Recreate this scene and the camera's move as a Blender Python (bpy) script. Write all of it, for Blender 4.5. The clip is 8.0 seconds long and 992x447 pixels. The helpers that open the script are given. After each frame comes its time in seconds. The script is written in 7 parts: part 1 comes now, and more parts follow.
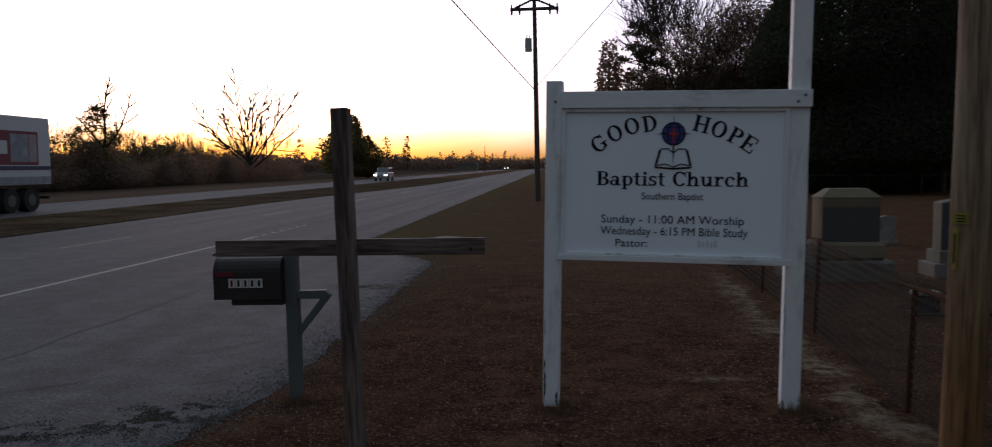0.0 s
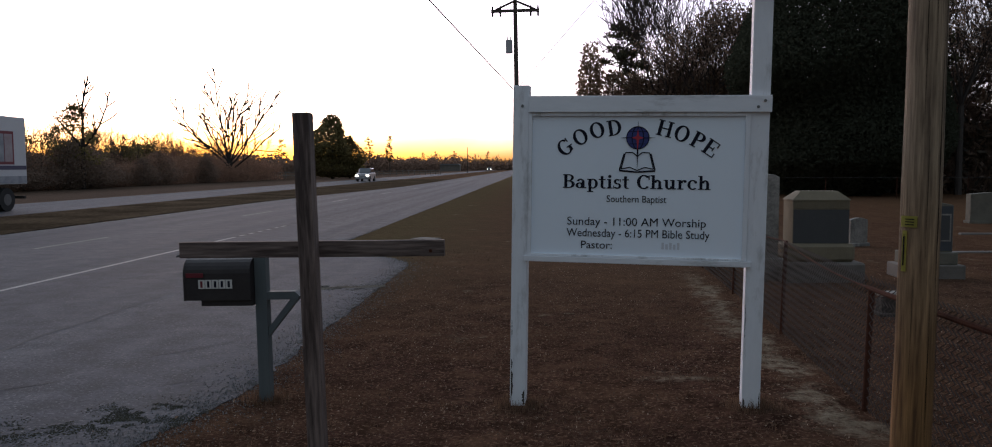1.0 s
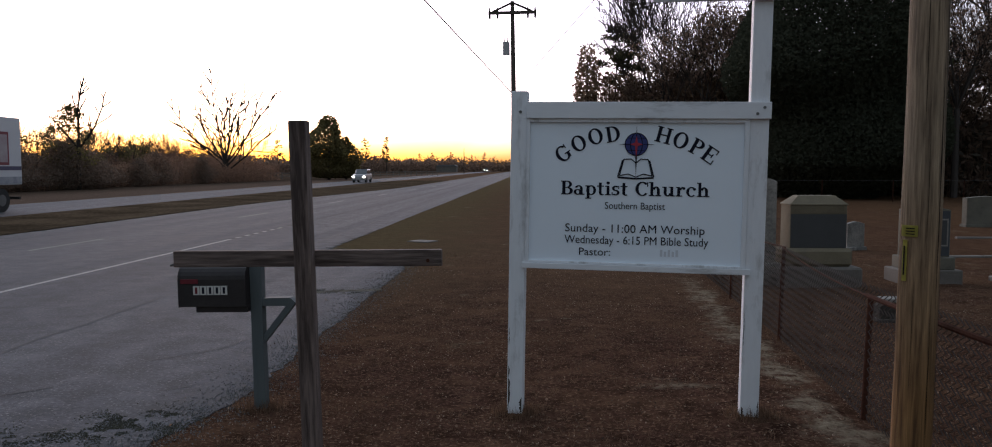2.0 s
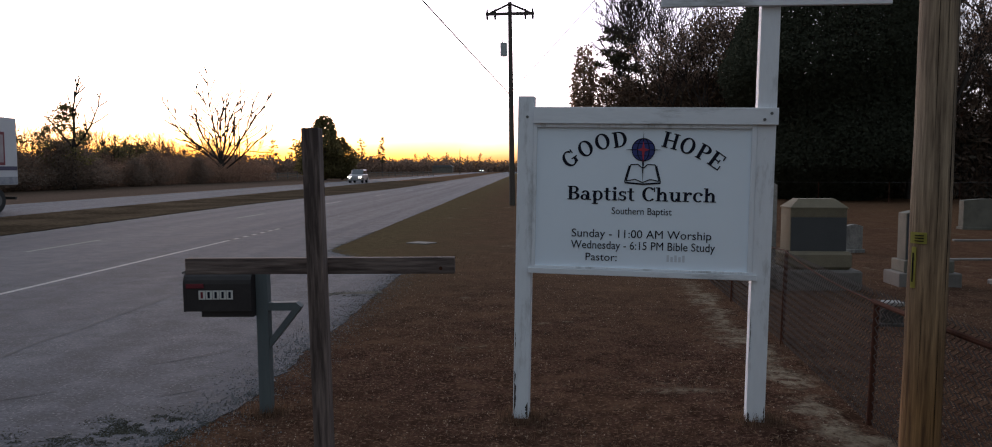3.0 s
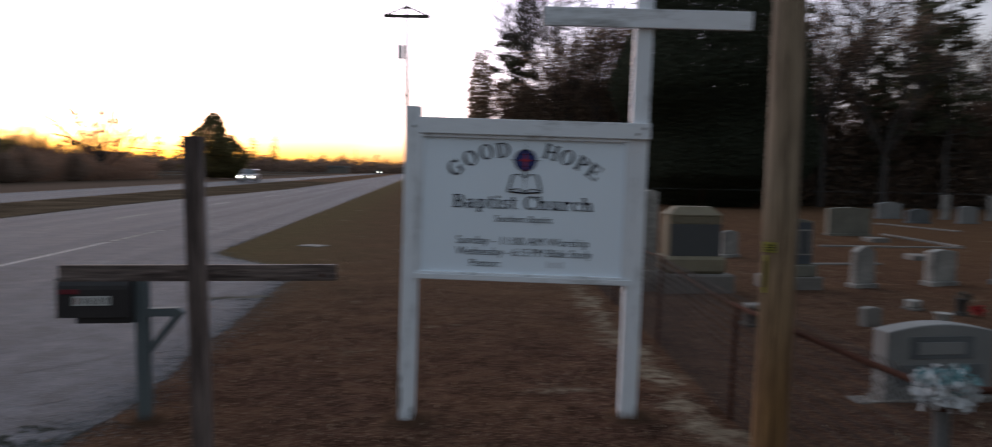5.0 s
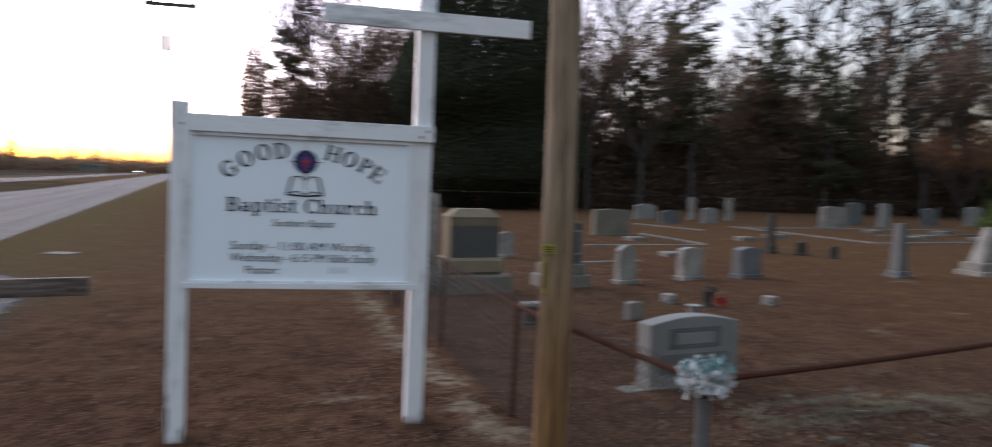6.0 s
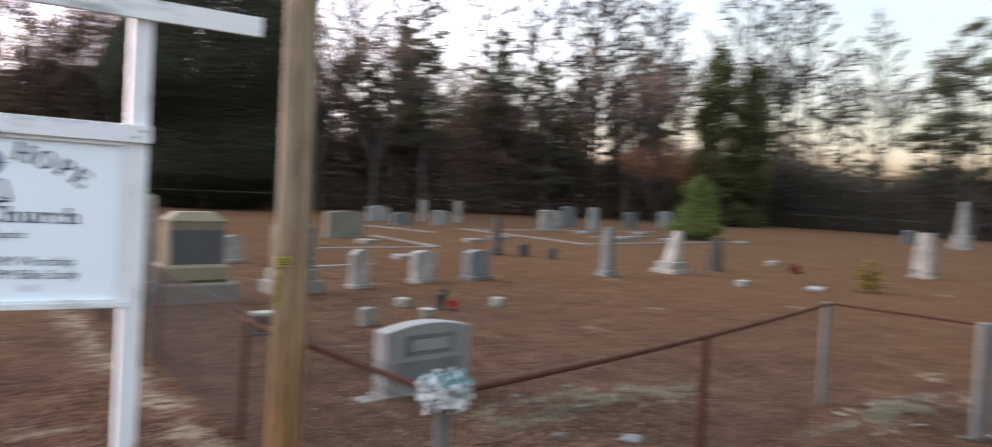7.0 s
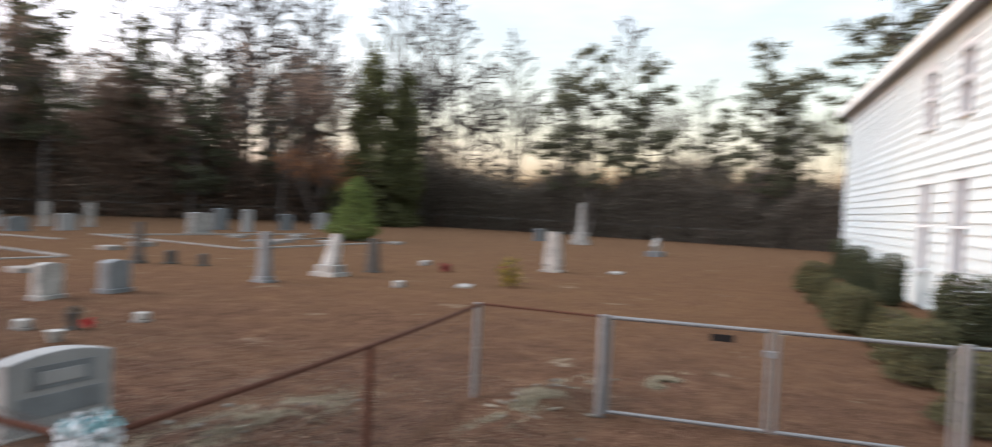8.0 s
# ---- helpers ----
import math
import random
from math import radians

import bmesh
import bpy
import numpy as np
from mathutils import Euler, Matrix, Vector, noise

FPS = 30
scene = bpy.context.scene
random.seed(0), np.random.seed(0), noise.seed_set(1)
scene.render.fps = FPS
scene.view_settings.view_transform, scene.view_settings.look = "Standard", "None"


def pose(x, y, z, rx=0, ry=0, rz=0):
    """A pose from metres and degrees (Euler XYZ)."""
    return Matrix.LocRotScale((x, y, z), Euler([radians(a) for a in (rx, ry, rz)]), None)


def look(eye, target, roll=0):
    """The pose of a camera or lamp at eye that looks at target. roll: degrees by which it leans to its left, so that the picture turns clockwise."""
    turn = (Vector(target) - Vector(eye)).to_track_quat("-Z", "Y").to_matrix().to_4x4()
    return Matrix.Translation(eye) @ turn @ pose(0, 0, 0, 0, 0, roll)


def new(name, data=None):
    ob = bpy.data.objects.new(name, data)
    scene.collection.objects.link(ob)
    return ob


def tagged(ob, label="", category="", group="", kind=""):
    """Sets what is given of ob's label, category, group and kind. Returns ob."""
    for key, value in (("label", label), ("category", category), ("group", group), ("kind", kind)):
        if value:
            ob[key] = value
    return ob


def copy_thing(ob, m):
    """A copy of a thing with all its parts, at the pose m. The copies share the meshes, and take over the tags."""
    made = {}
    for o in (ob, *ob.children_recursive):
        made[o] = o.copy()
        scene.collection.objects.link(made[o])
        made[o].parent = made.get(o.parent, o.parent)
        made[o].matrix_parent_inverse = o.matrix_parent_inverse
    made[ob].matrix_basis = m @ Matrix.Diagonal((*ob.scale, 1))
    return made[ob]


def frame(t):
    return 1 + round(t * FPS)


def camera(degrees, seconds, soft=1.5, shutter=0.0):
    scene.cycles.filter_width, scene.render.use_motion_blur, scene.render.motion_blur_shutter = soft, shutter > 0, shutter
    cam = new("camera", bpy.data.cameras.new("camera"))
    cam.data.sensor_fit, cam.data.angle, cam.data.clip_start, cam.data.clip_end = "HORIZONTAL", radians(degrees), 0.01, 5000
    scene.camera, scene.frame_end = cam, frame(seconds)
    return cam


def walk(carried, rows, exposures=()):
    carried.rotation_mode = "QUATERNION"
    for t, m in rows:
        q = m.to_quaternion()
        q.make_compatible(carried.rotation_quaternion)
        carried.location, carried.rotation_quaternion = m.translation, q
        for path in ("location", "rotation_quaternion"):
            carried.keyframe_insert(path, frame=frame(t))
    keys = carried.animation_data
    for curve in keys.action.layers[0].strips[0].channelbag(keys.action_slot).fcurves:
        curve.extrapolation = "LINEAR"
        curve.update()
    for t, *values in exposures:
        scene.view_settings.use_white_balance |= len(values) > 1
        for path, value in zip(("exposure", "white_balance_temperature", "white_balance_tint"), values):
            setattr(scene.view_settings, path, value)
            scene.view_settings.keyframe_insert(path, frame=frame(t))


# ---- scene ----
cam = camera(63.5, 8.0, soft=1.0, shutter=1.0)
EXPOSURES = [(0.0, -0.7, 6450, 10), (0.5, -0.35, 6450, 10), (1.0, -0.05, 6450, 10), (1.5, 0.1, 6500, 10), (4.2, 0.17, 6500, 10), (5.5, 0.48, 6550, 10),
             (6.0, 1.12, 6600, 10), (6.5, 1.67, 6700, 10), (7.0, 2.14, 6850, 10), (7.5, 2.42, 6950, 10), (8.0, 2.22, 6950, 10)]
PATH = [
    (0, (0.045, -0.004, 1.819), (-0.096, 1.986, 1.676), -0.4),
    (0.5, (0.109, -0.088, 1.823), (0.001, 1.904, 1.68), -0.3),
    (1, (0.164, -0.088, 1.833), (0.066, 1.904, 1.692), -0.2),
    (1.5, (0.183, -0.05, 1.847), (0.089, 1.943, 1.708), -0.1),
    (3, (0.071, -0.043, 1.904), (-0.007, 1.95, 1.767), 0.1),
    (3.5, (0.081, -0.092, 1.902), (0.008, 1.902, 1.766), 0.2),
    (4, (0.105, -0.144, 1.913), (0.035, 1.85, 1.778), 0.3),
    (4.2, (0.108, -0.155, 1.918), (0.043, 1.839, 1.786), 0.3),
    (5.3, (0.16, -0.225, 1.956), (0.5, 1.742, 1.831), 1.3),
    (5.5, (0.153, -0.198, 1.953), (0.608, 1.746, 1.833), 1.3),
    (6, (0.142, -0.109, 1.957), (0.851, 1.757, 1.846), 1.6),
    (6.5, (0.13, -0.033, 1.979), (1.121, 1.701, 1.88), 2.3),
    (7, (0.168, 0.019, 2.017), (1.447, 1.554, 1.932), 2.7),
    (7.3, (0.169, 0.057, 2.043), (1.615, 1.437, 1.969), 2.9),
    (7.5, (0.17, 0.065, 2.058), (1.721, 1.326, 1.993), 2.8),
    (7.8, (0.143, 0.068, 2.097), (1.862, 1.09, 2.044), 2.8),
    (8, (0.144, 0.085, 2.103), (1.941, 0.961, 2.059), 2.8),
]
walk(cam, [(t, look(eye, target, roll)) for t, eye, target, roll in PATH], exposures=EXPOSURES)

# ---------------------------------------------------------------- world and sun
SUN_AZ = radians(22.5)            # the sun stands this far to the left of +y, just above the wood
world = bpy.data.worlds.new("dusk_sky")
scene.world = world
world.use_nodes = True
wn, wl = world.node_tree.nodes, world.node_tree.links
sky = wn.new("ShaderNodeTexSky")
sky.sky_type = "NISHITA"
sky.sun_disc = False
sky.sun_elevation = radians(3.0)
sky.sun_rotation = -SUN_AZ
sky.air_density, sky.dust_density, sky.ozone_density = 1.0, 2.2, 1.5
# thin bright cloud over the whole sky, thinning out towards the horizon
geo = wn.new("ShaderNodeTexCoord")
axes = wn.new("ShaderNodeSeparateXYZ")
wl.new(geo.outputs["Generated"], axes.inputs["Vector"])
stretch_up = wn.new("ShaderNodeMapping")
stretch_up.inputs["Scale"].default_value = (1.0, 1.0, 3.2)
wl.new(geo.outputs["Generated"], stretch_up.inputs["Vector"])
puffs = wn.new("ShaderNodeTexNoise")
puffs.inputs["Scale"].default_value, puffs.inputs["Detail"].default_value, puffs.inputs["Roughness"].default_value = 2.6, 6.0, 0.6
wl.new(stretch_up.outputs["Vector"], puffs.inputs["Vector"])
shade = wn.new("ShaderNodeMapRange")
shade.inputs["From Min"].default_value, shade.inputs["From Max"].default_value = 0.35, 0.65
shade.inputs["To Min"].default_value, shade.inputs["To Max"].default_value = 0.72, 1.3
wl.new(puffs.outputs["Fac"], shade.inputs["Value"])
lift = wn.new("ShaderNodeMapRange")
lift.interpolation_type = "SMOOTHSTEP"
lift.inputs["From Min"].default_value, lift.inputs["From Max"].default_value = 0.0, 0.06
lift.inputs["To Min"].default_value, lift.inputs["To Max"].default_value = 0.03, 1.0
wl.new(axes.outputs["Z"], lift.inputs["Value"])
amount = wn.new("ShaderNodeMath")
amount.operation = "MULTIPLY"
wl.new(shade.outputs["Result"], amount.inputs[0])
wl.new(lift.outputs["Result"], amount.inputs[1])
# the cloud is brightest towards the setting sun
toward = wn.new("ShaderNodeVectorMath")
toward.operation = "DOT_PRODUCT"
toward.inputs[1].default_value = (-math.sin(SUN_AZ), math.cos(SUN_AZ), 0.0)
wl.new(geo.outputs["Generated"], toward.inputs[0])
half_way = wn.new("ShaderNodeMath")
half_way.operation = "MULTIPLY_ADD"
half_way.inputs[1].default_value, half_way.inputs[2].default_value = 0.5, 0.5
wl.new(toward.outputs["Value"], half_way.inputs[0])
fall = wn.new("ShaderNodeMath")
fall.operation = "POWER"
fall.inputs[1].default_value = 8.0
wl.new(half_way.outputs[0], fall.inputs[0])
bright = wn.new("ShaderNodeMath")
bright.operation = "MULTIPLY_ADD"
bright.inputs[1].default_value = 8.4
# as under any cloud deck, the sky grows brighter towards the zenith
zenith = wn.new("ShaderNodeMapRange")
zenith.interpolation_type = "SMOOTHSTEP"
zenith.inputs["From Min"].default_value, zenith.inputs["From Max"].default_value = 0.1, 0.75
zenith.inputs["To Min"].default_value, zenith.inputs["To Max"].default_value = 0.3, 1.08
wl.new(axes.outputs["Z"], zenith.inputs["Value"])
wl.new(zenith.outputs["Result"], bright.inputs[2])
wl.new(fall.outputs[0], bright.inputs[0])
amount_sun = wn.new("ShaderNodeMath")
amount_sun.operation = "MULTIPLY"
wl.new(amount.outputs[0], amount_sun.inputs[0])
wl.new(bright.outputs[0], amount_sun.inputs[1])
# near the horizon the cloud takes the sunset's colour, most of all beside the sun
low_sky = wn.new("ShaderNodeMapRange")
low_sky.interpolation_type = "SMOOTHSTEP"
low_sky.inputs["From Min"].default_value, low_sky.inputs["From Max"].default_value = 0.075, 0.0
wl.new(axes.outputs["Z"], low_sky.inputs["Value"])
beside_sun = wn.new("ShaderNodeMapRange")
beside_sun.inputs["From Min"].default_value, beside_sun.inputs["From Max"].default_value = 0.45, 0.98
beside_sun.inputs["To Min"].default_value, beside_sun.inputs["To Max"].default_value = 0.12, 0.92
wl.new(fall.outputs[0], beside_sun.inputs["Value"])
sunset = wn.new("ShaderNodeMath")
sunset.operation = "MULTIPLY"
wl.new(low_sky.outputs["Result"], sunset.inputs[0])
wl.new(beside_sun.outputs["Result"], sunset.inputs[1])
veil_colour = wn.new("ShaderNodeMix")
veil_colour.data_type = "RGBA"
# the veil is bluish overhead and pinkish lower down
height_tint = wn.new("ShaderNodeMapRange")
height_tint.interpolation_type = "SMOOTHSTEP"
height_tint.inputs["From Min"].default_value, height_tint.inputs["From Max"].default_value = 0.2, 0.5
wl.new(axes.outputs["Z"], height_tint.inputs["Value"])
high_low = wn.new("ShaderNodeMix")
high_low.data_type = "RGBA"
high_low.inputs["A"].default_value = (1.76, 1.63, 2.2, 1)
high_low.inputs["B"].default_value = (1.57, 1.745, 2.06, 1)
wl.new(height_tint.outputs["Result"], high_low.inputs["Factor"])
wl.new(high_low.outputs["Result"], veil_colour.inputs["A"])
veil_colour.inputs["B"].default_value = (1.9, 1.1, 0.3, 1)
wl.new(sunset.outputs[0], veil_colour.inputs["Factor"])
veil = wn.new("ShaderNodeVectorMath")
veil.operation = "SCALE"
wl.new(veil_colour.outputs["Result"], veil.inputs[0])
wl.new(amount_sun.outputs[0], veil.inputs["Scale"])
both = wn.new("ShaderNodeVectorMath")
both.operation = "ADD"
wl.new(sky.outputs["Color"], both.inputs[0])
wl.new(veil.outputs["Vector"], both.inputs[1])
wn["Background"].inputs["Strength"].default_value = 0.15
wl.new(both.outputs["Vector"], wn["Background"].inputs["Color"])

sun = new("sun", bpy.data.lights.new("sun", "SUN"))
sun.data.energy, sun.data.angle, sun.data.color = 0.15, radians(3.0), (1.0, 0.72, 0.45)
sun.matrix_world = look((0, 0, 0), (math.sin(SUN_AZ), -math.cos(SUN_AZ), -0.052))

# ---------------------------------------------------------------- materials
def mat(name, a, b=None, rough=0.8, metal=0.0, grain=20.0, blotch=1.2, bump=0.2, spec=0.4, stretch=(1, 1, 1),
        per_object=0.0, per_island=0.0, dirt=None, dirt_amount=0.5, dirt_scale=2.0, bump_dist=0.01, crisp=0.17, thin=0.0, fleck=None):
    """A surface with fine grain and broad blotches between the colours a and b, and stains of the colour dirt."""
    m = bpy.data.materials.new(name)
    m.use_nodes = True
    n, l = m.node_tree.nodes, m.node_tree.links
    bsdf = n["Principled BSDF"]
    bsdf.inputs["Roughness"].default_value = rough
    bsdf.inputs["Metallic"].default_value = metal
    bsdf.inputs["Specular IOR Level"].default_value = spec
    b = b or tuple(c * 0.75 for c in a)
    co = n.new("ShaderNodeTexCoord")
    mp = n.new("ShaderNodeMapping")
    mp.inputs["Scale"].default_value = stretch
    l.new(co.outputs["Object"], mp.inputs["Vector"])

    def noise_tex(scale, detail=4.0, r=0.6):
        t = n.new("ShaderNodeTexNoise")
        t.inputs["Scale"].default_value, t.inputs["Detail"].default_value, t.inputs["Roughness"].default_value = scale, detail, r
        l.new(mp.outputs["Vector"], t.inputs["Vector"])
        return t

    fine, broad = noise_tex(grain), noise_tex(blotch, 3.0)
    add = n.new("ShaderNodeMath")
    add.operation = "MULTIPLY_ADD"
    add.inputs[1].default_value = 0.5
    l.new(fine.outputs["Fac"], add.inputs[0])
    half = n.new("ShaderNodeMath")
    half.operation = "MULTIPLY"
    half.inputs[1].default_value = 0.5
    l.new(broad.outputs["Fac"], half.inputs[0])
    l.new(half.outputs[0], add.inputs[2])
    spread = n.new("ShaderNodeMapRange")
    spread.inputs["From Min"].default_value, spread.inputs["From Max"].default_value = 0.5 - crisp, 0.5 + crisp
    l.new(add.outputs[0], spread.inputs["Value"])
    mix = n.new("ShaderNodeMix")
    mix.data_type = "RGBA"
    mix.inputs["A"].default_value, mix.inputs["B"].default_value = (*a, 1), (*b, 1)
    l.new(spread.outputs["Result"], mix.inputs["Factor"])
    col = mix.outputs["Result"]
    if dirt:
        st = noise_tex(dirt_scale, 6.0, 0.7)
        rng = n.new("ShaderNodeMapRange")
        rng.inputs["From Min"].default_value, rng.inputs["From Max"].default_value = 0.52, 0.72
        rng.inputs["To Max"].default_value = dirt_amount
        l.new(st.outputs["Fac"], rng.inputs["Value"])
        dm = n.new("ShaderNodeMix")
        dm.data_type = "RGBA"
        dm.inputs["B"].default_value = (*dirt, 1)
        l.new(rng.outputs["Result"], dm.inputs["Factor"])
        l.new(col, dm.inputs["A"])
        col = dm.outputs["Result"]
    if fleck:                                   # pale grains of aggregate
        gr = noise_tex(38.0, 2.0, 0.5)
        rng = n.new("ShaderNodeMapRange")
        rng.inputs["From Min"].default_value, rng.inputs["From Max"].default_value = 0.6, 0.68
        rng.inputs["To Max"].default_value = 0.85
        l.new(gr.outputs["Fac"], rng.inputs["Value"])
        fm = n.new("ShaderNodeMix")
        fm.data_type = "RGBA"
        fm.inputs["B"].default_value = (*fleck, 1)
        l.new(rng.outputs["Result"], fm.inputs["Factor"])
        l.new(col, fm.inputs["A"])
        col = fm.outputs["Result"]
    if per_object or per_island:
        src = n.new("ShaderNodeObjectInfo" if per_object else "ShaderNodeNewGeometry")
        amount = per_object or per_island
        rng = n.new("ShaderNodeMapRange")
        rng.inputs["To Min"].default_value, rng.inputs["To Max"].default_value = 1 - amount, 1 + amount
        l.new(src.outputs["Random" if per_object else "Random Per Island"], rng.inputs["Value"])
        hsv = n.new("ShaderNodeHueSaturation")
        l.new(rng.outputs["Result"], hsv.inputs["Value"])
        l.new(col, hsv.inputs["Color"])
        col = hsv.outputs["Color"]
    l.new(col, bsdf.inputs["Base Color"])
    if bump:
        bp = n.new("ShaderNodeBump")
        bp.inputs["Strength"].default_value, bp.inputs["Distance"].default_value = bump, bump_dist
        l.new(fine.outputs["Fac"], bp.inputs["Height"])
        l.new(bp.outputs["Normal"], bsdf.inputs["Normal"])
    if thin:                                    # leaves and needles let part of the light through
        tl = n.new("ShaderNodeBsdfTranslucent")
        l.new(col, tl.inputs["Color"])
        ms = n.new("ShaderNodeMixShader")
        ms.inputs["Fac"].default_value = thin
        l.new(bsdf.outputs["BSDF"], ms.inputs[1])
        l.new(tl.outputs["BSDF"], ms.inputs[2])
        l.new(ms.outputs["Shader"], n["Material Output"].inputs["Surface"])
    return m


def glow(name, colour, strength):
    m = bpy.data.materials.new(name)
    m.use_nodes = True
    b = m.node_tree.nodes["Principled BSDF"]
    b.inputs["Emission Color"].default_value = (*colour, 1)
    b.inputs["Emission Strength"].default_value = strength
    return m


ASPHALT = mat("worn_asphalt", (0.037, 0.0395, 0.0465), (0.083, 0.088, 0.101), 0.86, grain=26, blotch=2.6, bump=0.6, crisp=0.08, spec=0.3, fleck=(0.18, 0.182, 0.19),
              dirt=(0.05, 0.05, 0.053), dirt_amount=0.6, dirt_scale=0.6)
LINE = mat("road_paint", (0.44, 0.44, 0.42), (0.2, 0.2, 0.2), 0.8, grain=30, blotch=3, dirt=(0.2, 0.2, 0.2), dirt_amount=0.9, dirt_scale=4)
MEDIAN = mat("median_grass", (0.042, 0.031, 0.021), (0.115, 0.083, 0.055), 1.0, grain=6, blotch=0.35, bump=0.6, bump_dist=0.05, spec=0.0, crisp=0.1)
WHITE_WOOD = mat("white_painted_wood", (0.80, 0.82, 0.85), (0.72, 0.74, 0.77), 0.6, grain=30, blotch=3, bump=0.25, stretch=(1, 1, 0.25),
                 dirt=(0.26, 0.25, 0.24), dirt_amount=0.8, dirt_scale=6.0)
WHITE_RAIL = mat("white_painted_rail", (0.80, 0.82, 0.85), (0.72, 0.74, 0.77), 0.6, grain=30, blotch=3, bump=0.25, stretch=(0.25, 1, 1),
                 dirt=(0.26, 0.25, 0.24), dirt_amount=0.8, dirt_scale=6.0)
PANEL = mat("white_sign_board", (0.84, 0.91, 0.98), (0.81, 0.88, 0.95), 0.45, grain=2, blotch=0.8, bump=0.02)
INK = mat("black_vinyl", (0.012, 0.013, 0.022), (0.017, 0.018, 0.03), 0.8, bump=0, spec=0.1)
BLUE = mat("blue_vinyl", (0.035, 0.05, 0.22), (0.03, 0.04, 0.17), 0.5, bump=0)
RED = mat("red_vinyl", (0.45, 0.03, 0.06), (0.35, 0.03, 0.05), 0.5, bump=0)
FADED = mat("faded_ink", (0.60, 0.63, 0.68), (0.64, 0.67, 0.72), 0.5, bump=0)
GREY_WOOD = mat("weathered_wood", (0.055, 0.038, 0.033), (0.235, 0.175, 0.152), 0.85, grain=60, blotch=9, bump=0.6, stretch=(1, 1, 0.08), dirt=(0.06, 0.05, 0.045), dirt_amount=0.6, dirt_scale=5, crisp=0.1)
GREY_BEAM = mat("weathered_beam", (0.055, 0.038, 0.033), (0.21, 0.158, 0.138), 0.85, grain=60, blotch=9, bump=0.6, stretch=(0.08, 1, 1), dirt=(0.06, 0.05, 0.045), dirt_amount=0.6, dirt_scale=5, crisp=0.1)
GREEN_WOOD = mat("grey_green_painted_post", (0.075, 0.09, 0.095), (0.11, 0.125, 0.125), 0.75, grain=18, blotch=3, bump=0.4, stretch=(1, 1, 0.15))
POLE_WOOD = mat("treated_pole_wood", (0.1, 0.066, 0.042), (0.39, 0.29, 0.19), 0.8, grain=70, blotch=11, bump=0.9, stretch=(1, 1, 0.05), dirt=(0.035, 0.02, 0.012), dirt_amount=0.85, dirt_scale=10, crisp=0.13)
DARK_POLE = mat("dark_pole_wood", (0.06, 0.05, 0.042), (0.09, 0.075, 0.06), 0.85, grain=10, stretch=(1, 1, 0.05))
BOX_METAL = mat("brown_black_mailbox_paint", (0.022, 0.018, 0.018), (0.032, 0.026, 0.026), 0.5, grain=30, spec=0.35, dirt=(0.06, 0.05, 0.045), dirt_amount=0.4)
FLAG_RED = mat("faded_red_flag", (0.16, 0.012, 0.02), (0.10, 0.01, 0.016), 0.6)
PLATE = mat("pale_number_plate", (0.62, 0.60, 0.56), (0.50, 0.48, 0.45), 0.6)
RUST = mat("rusty_steel", (0.042, 0.016, 0.010), (0.085, 0.033, 0.02), 0.95, metal=0.0, spec=0.15, grain=60, blotch=6, bump=0.4)
MESH_RUST = mat("rusty_chain_link", (0.032, 0.022, 0.018), (0.066, 0.046, 0.038), 0.85, metal=0.1, grain=30, bump=0)
GALV = mat("galvanised_steel", (0.185, 0.186, 0.184), (0.115, 0.117, 0.117), 0.5, metal=0.45, grain=40, blotch=4, bump=0.1, dirt=(0.25, 0.22, 0.2), dirt_amount=0.4)
YELLOW = mat("yellow_tag", (0.52, 0.46, 0.09), (0.4, 0.36, 0.08), 0.6, bump=0)
GRANITE = mat("grey_granite", (0.225, 0.218, 0.205), (0.145, 0.142, 0.135), 0.7, grain=120, blotch=2, bump=0.15, dirt=(0.16, 0.155, 0.14), dirt_amount=0.45, dirt_scale=3, per_object=0.10)
BLUE_GRANITE = mat("blue_grey_granite", (0.128, 0.134, 0.134), (0.068, 0.072, 0.074), 0.6, grain=120, blotch=3.5, bump=0.15, dirt=(0.06, 0.06, 0.055), dirt_amount=0.65, per_object=0.15, dirt_scale=3)
POLISHED = mat("polished_dark_granite", (0.055, 0.056, 0.056), (0.04, 0.041, 0.042), 0.6, grain=120, blotch=3, bump=0.02, spec=0.5)
TAN_STONE = mat("tan_weathered_stone", (0.21, 0.175, 0.115), (0.135, 0.112, 0.073), 0.85, grain=60, blotch=2.5, bump=0.3, dirt=(0.13, 0.12, 0.09), dirt_amount=0.6, dirt_scale=3)
MARBLE = mat("white_marble", (0.312, 0.29, 0.257), (0.125, 0.116, 0.104), 0.65, grain=30, blotch=4, bump=0.15, dirt=(0.052, 0.051, 0.048), dirt_amount=0.95, dirt_scale=3.4, per_object=0.08)
SANDSTONE = mat("sandy_headstone", (0.175, 0.16, 0.125), (0.1, 0.092, 0.072), 0.8, grain=60, blotch=2.5, bump=0.2, dirt=(0.07, 0.065, 0.05), dirt_amount=0.6, dirt_scale=3)
DARK_GRANITE = mat("dark_blue_granite", (0.06, 0.065, 0.072), (0.04, 0.044, 0.05), 0.6, grain=120, blotch=3, bump=0.05)
DARK_STONE = mat("blackened_stone", (0.03, 0.026, 0.022), (0.062, 0.055, 0.047), 0.9, grain=40, blotch=3, bump=0.4, dirt=(0.05, 0.05, 0.045), dirt_amount=0.6)
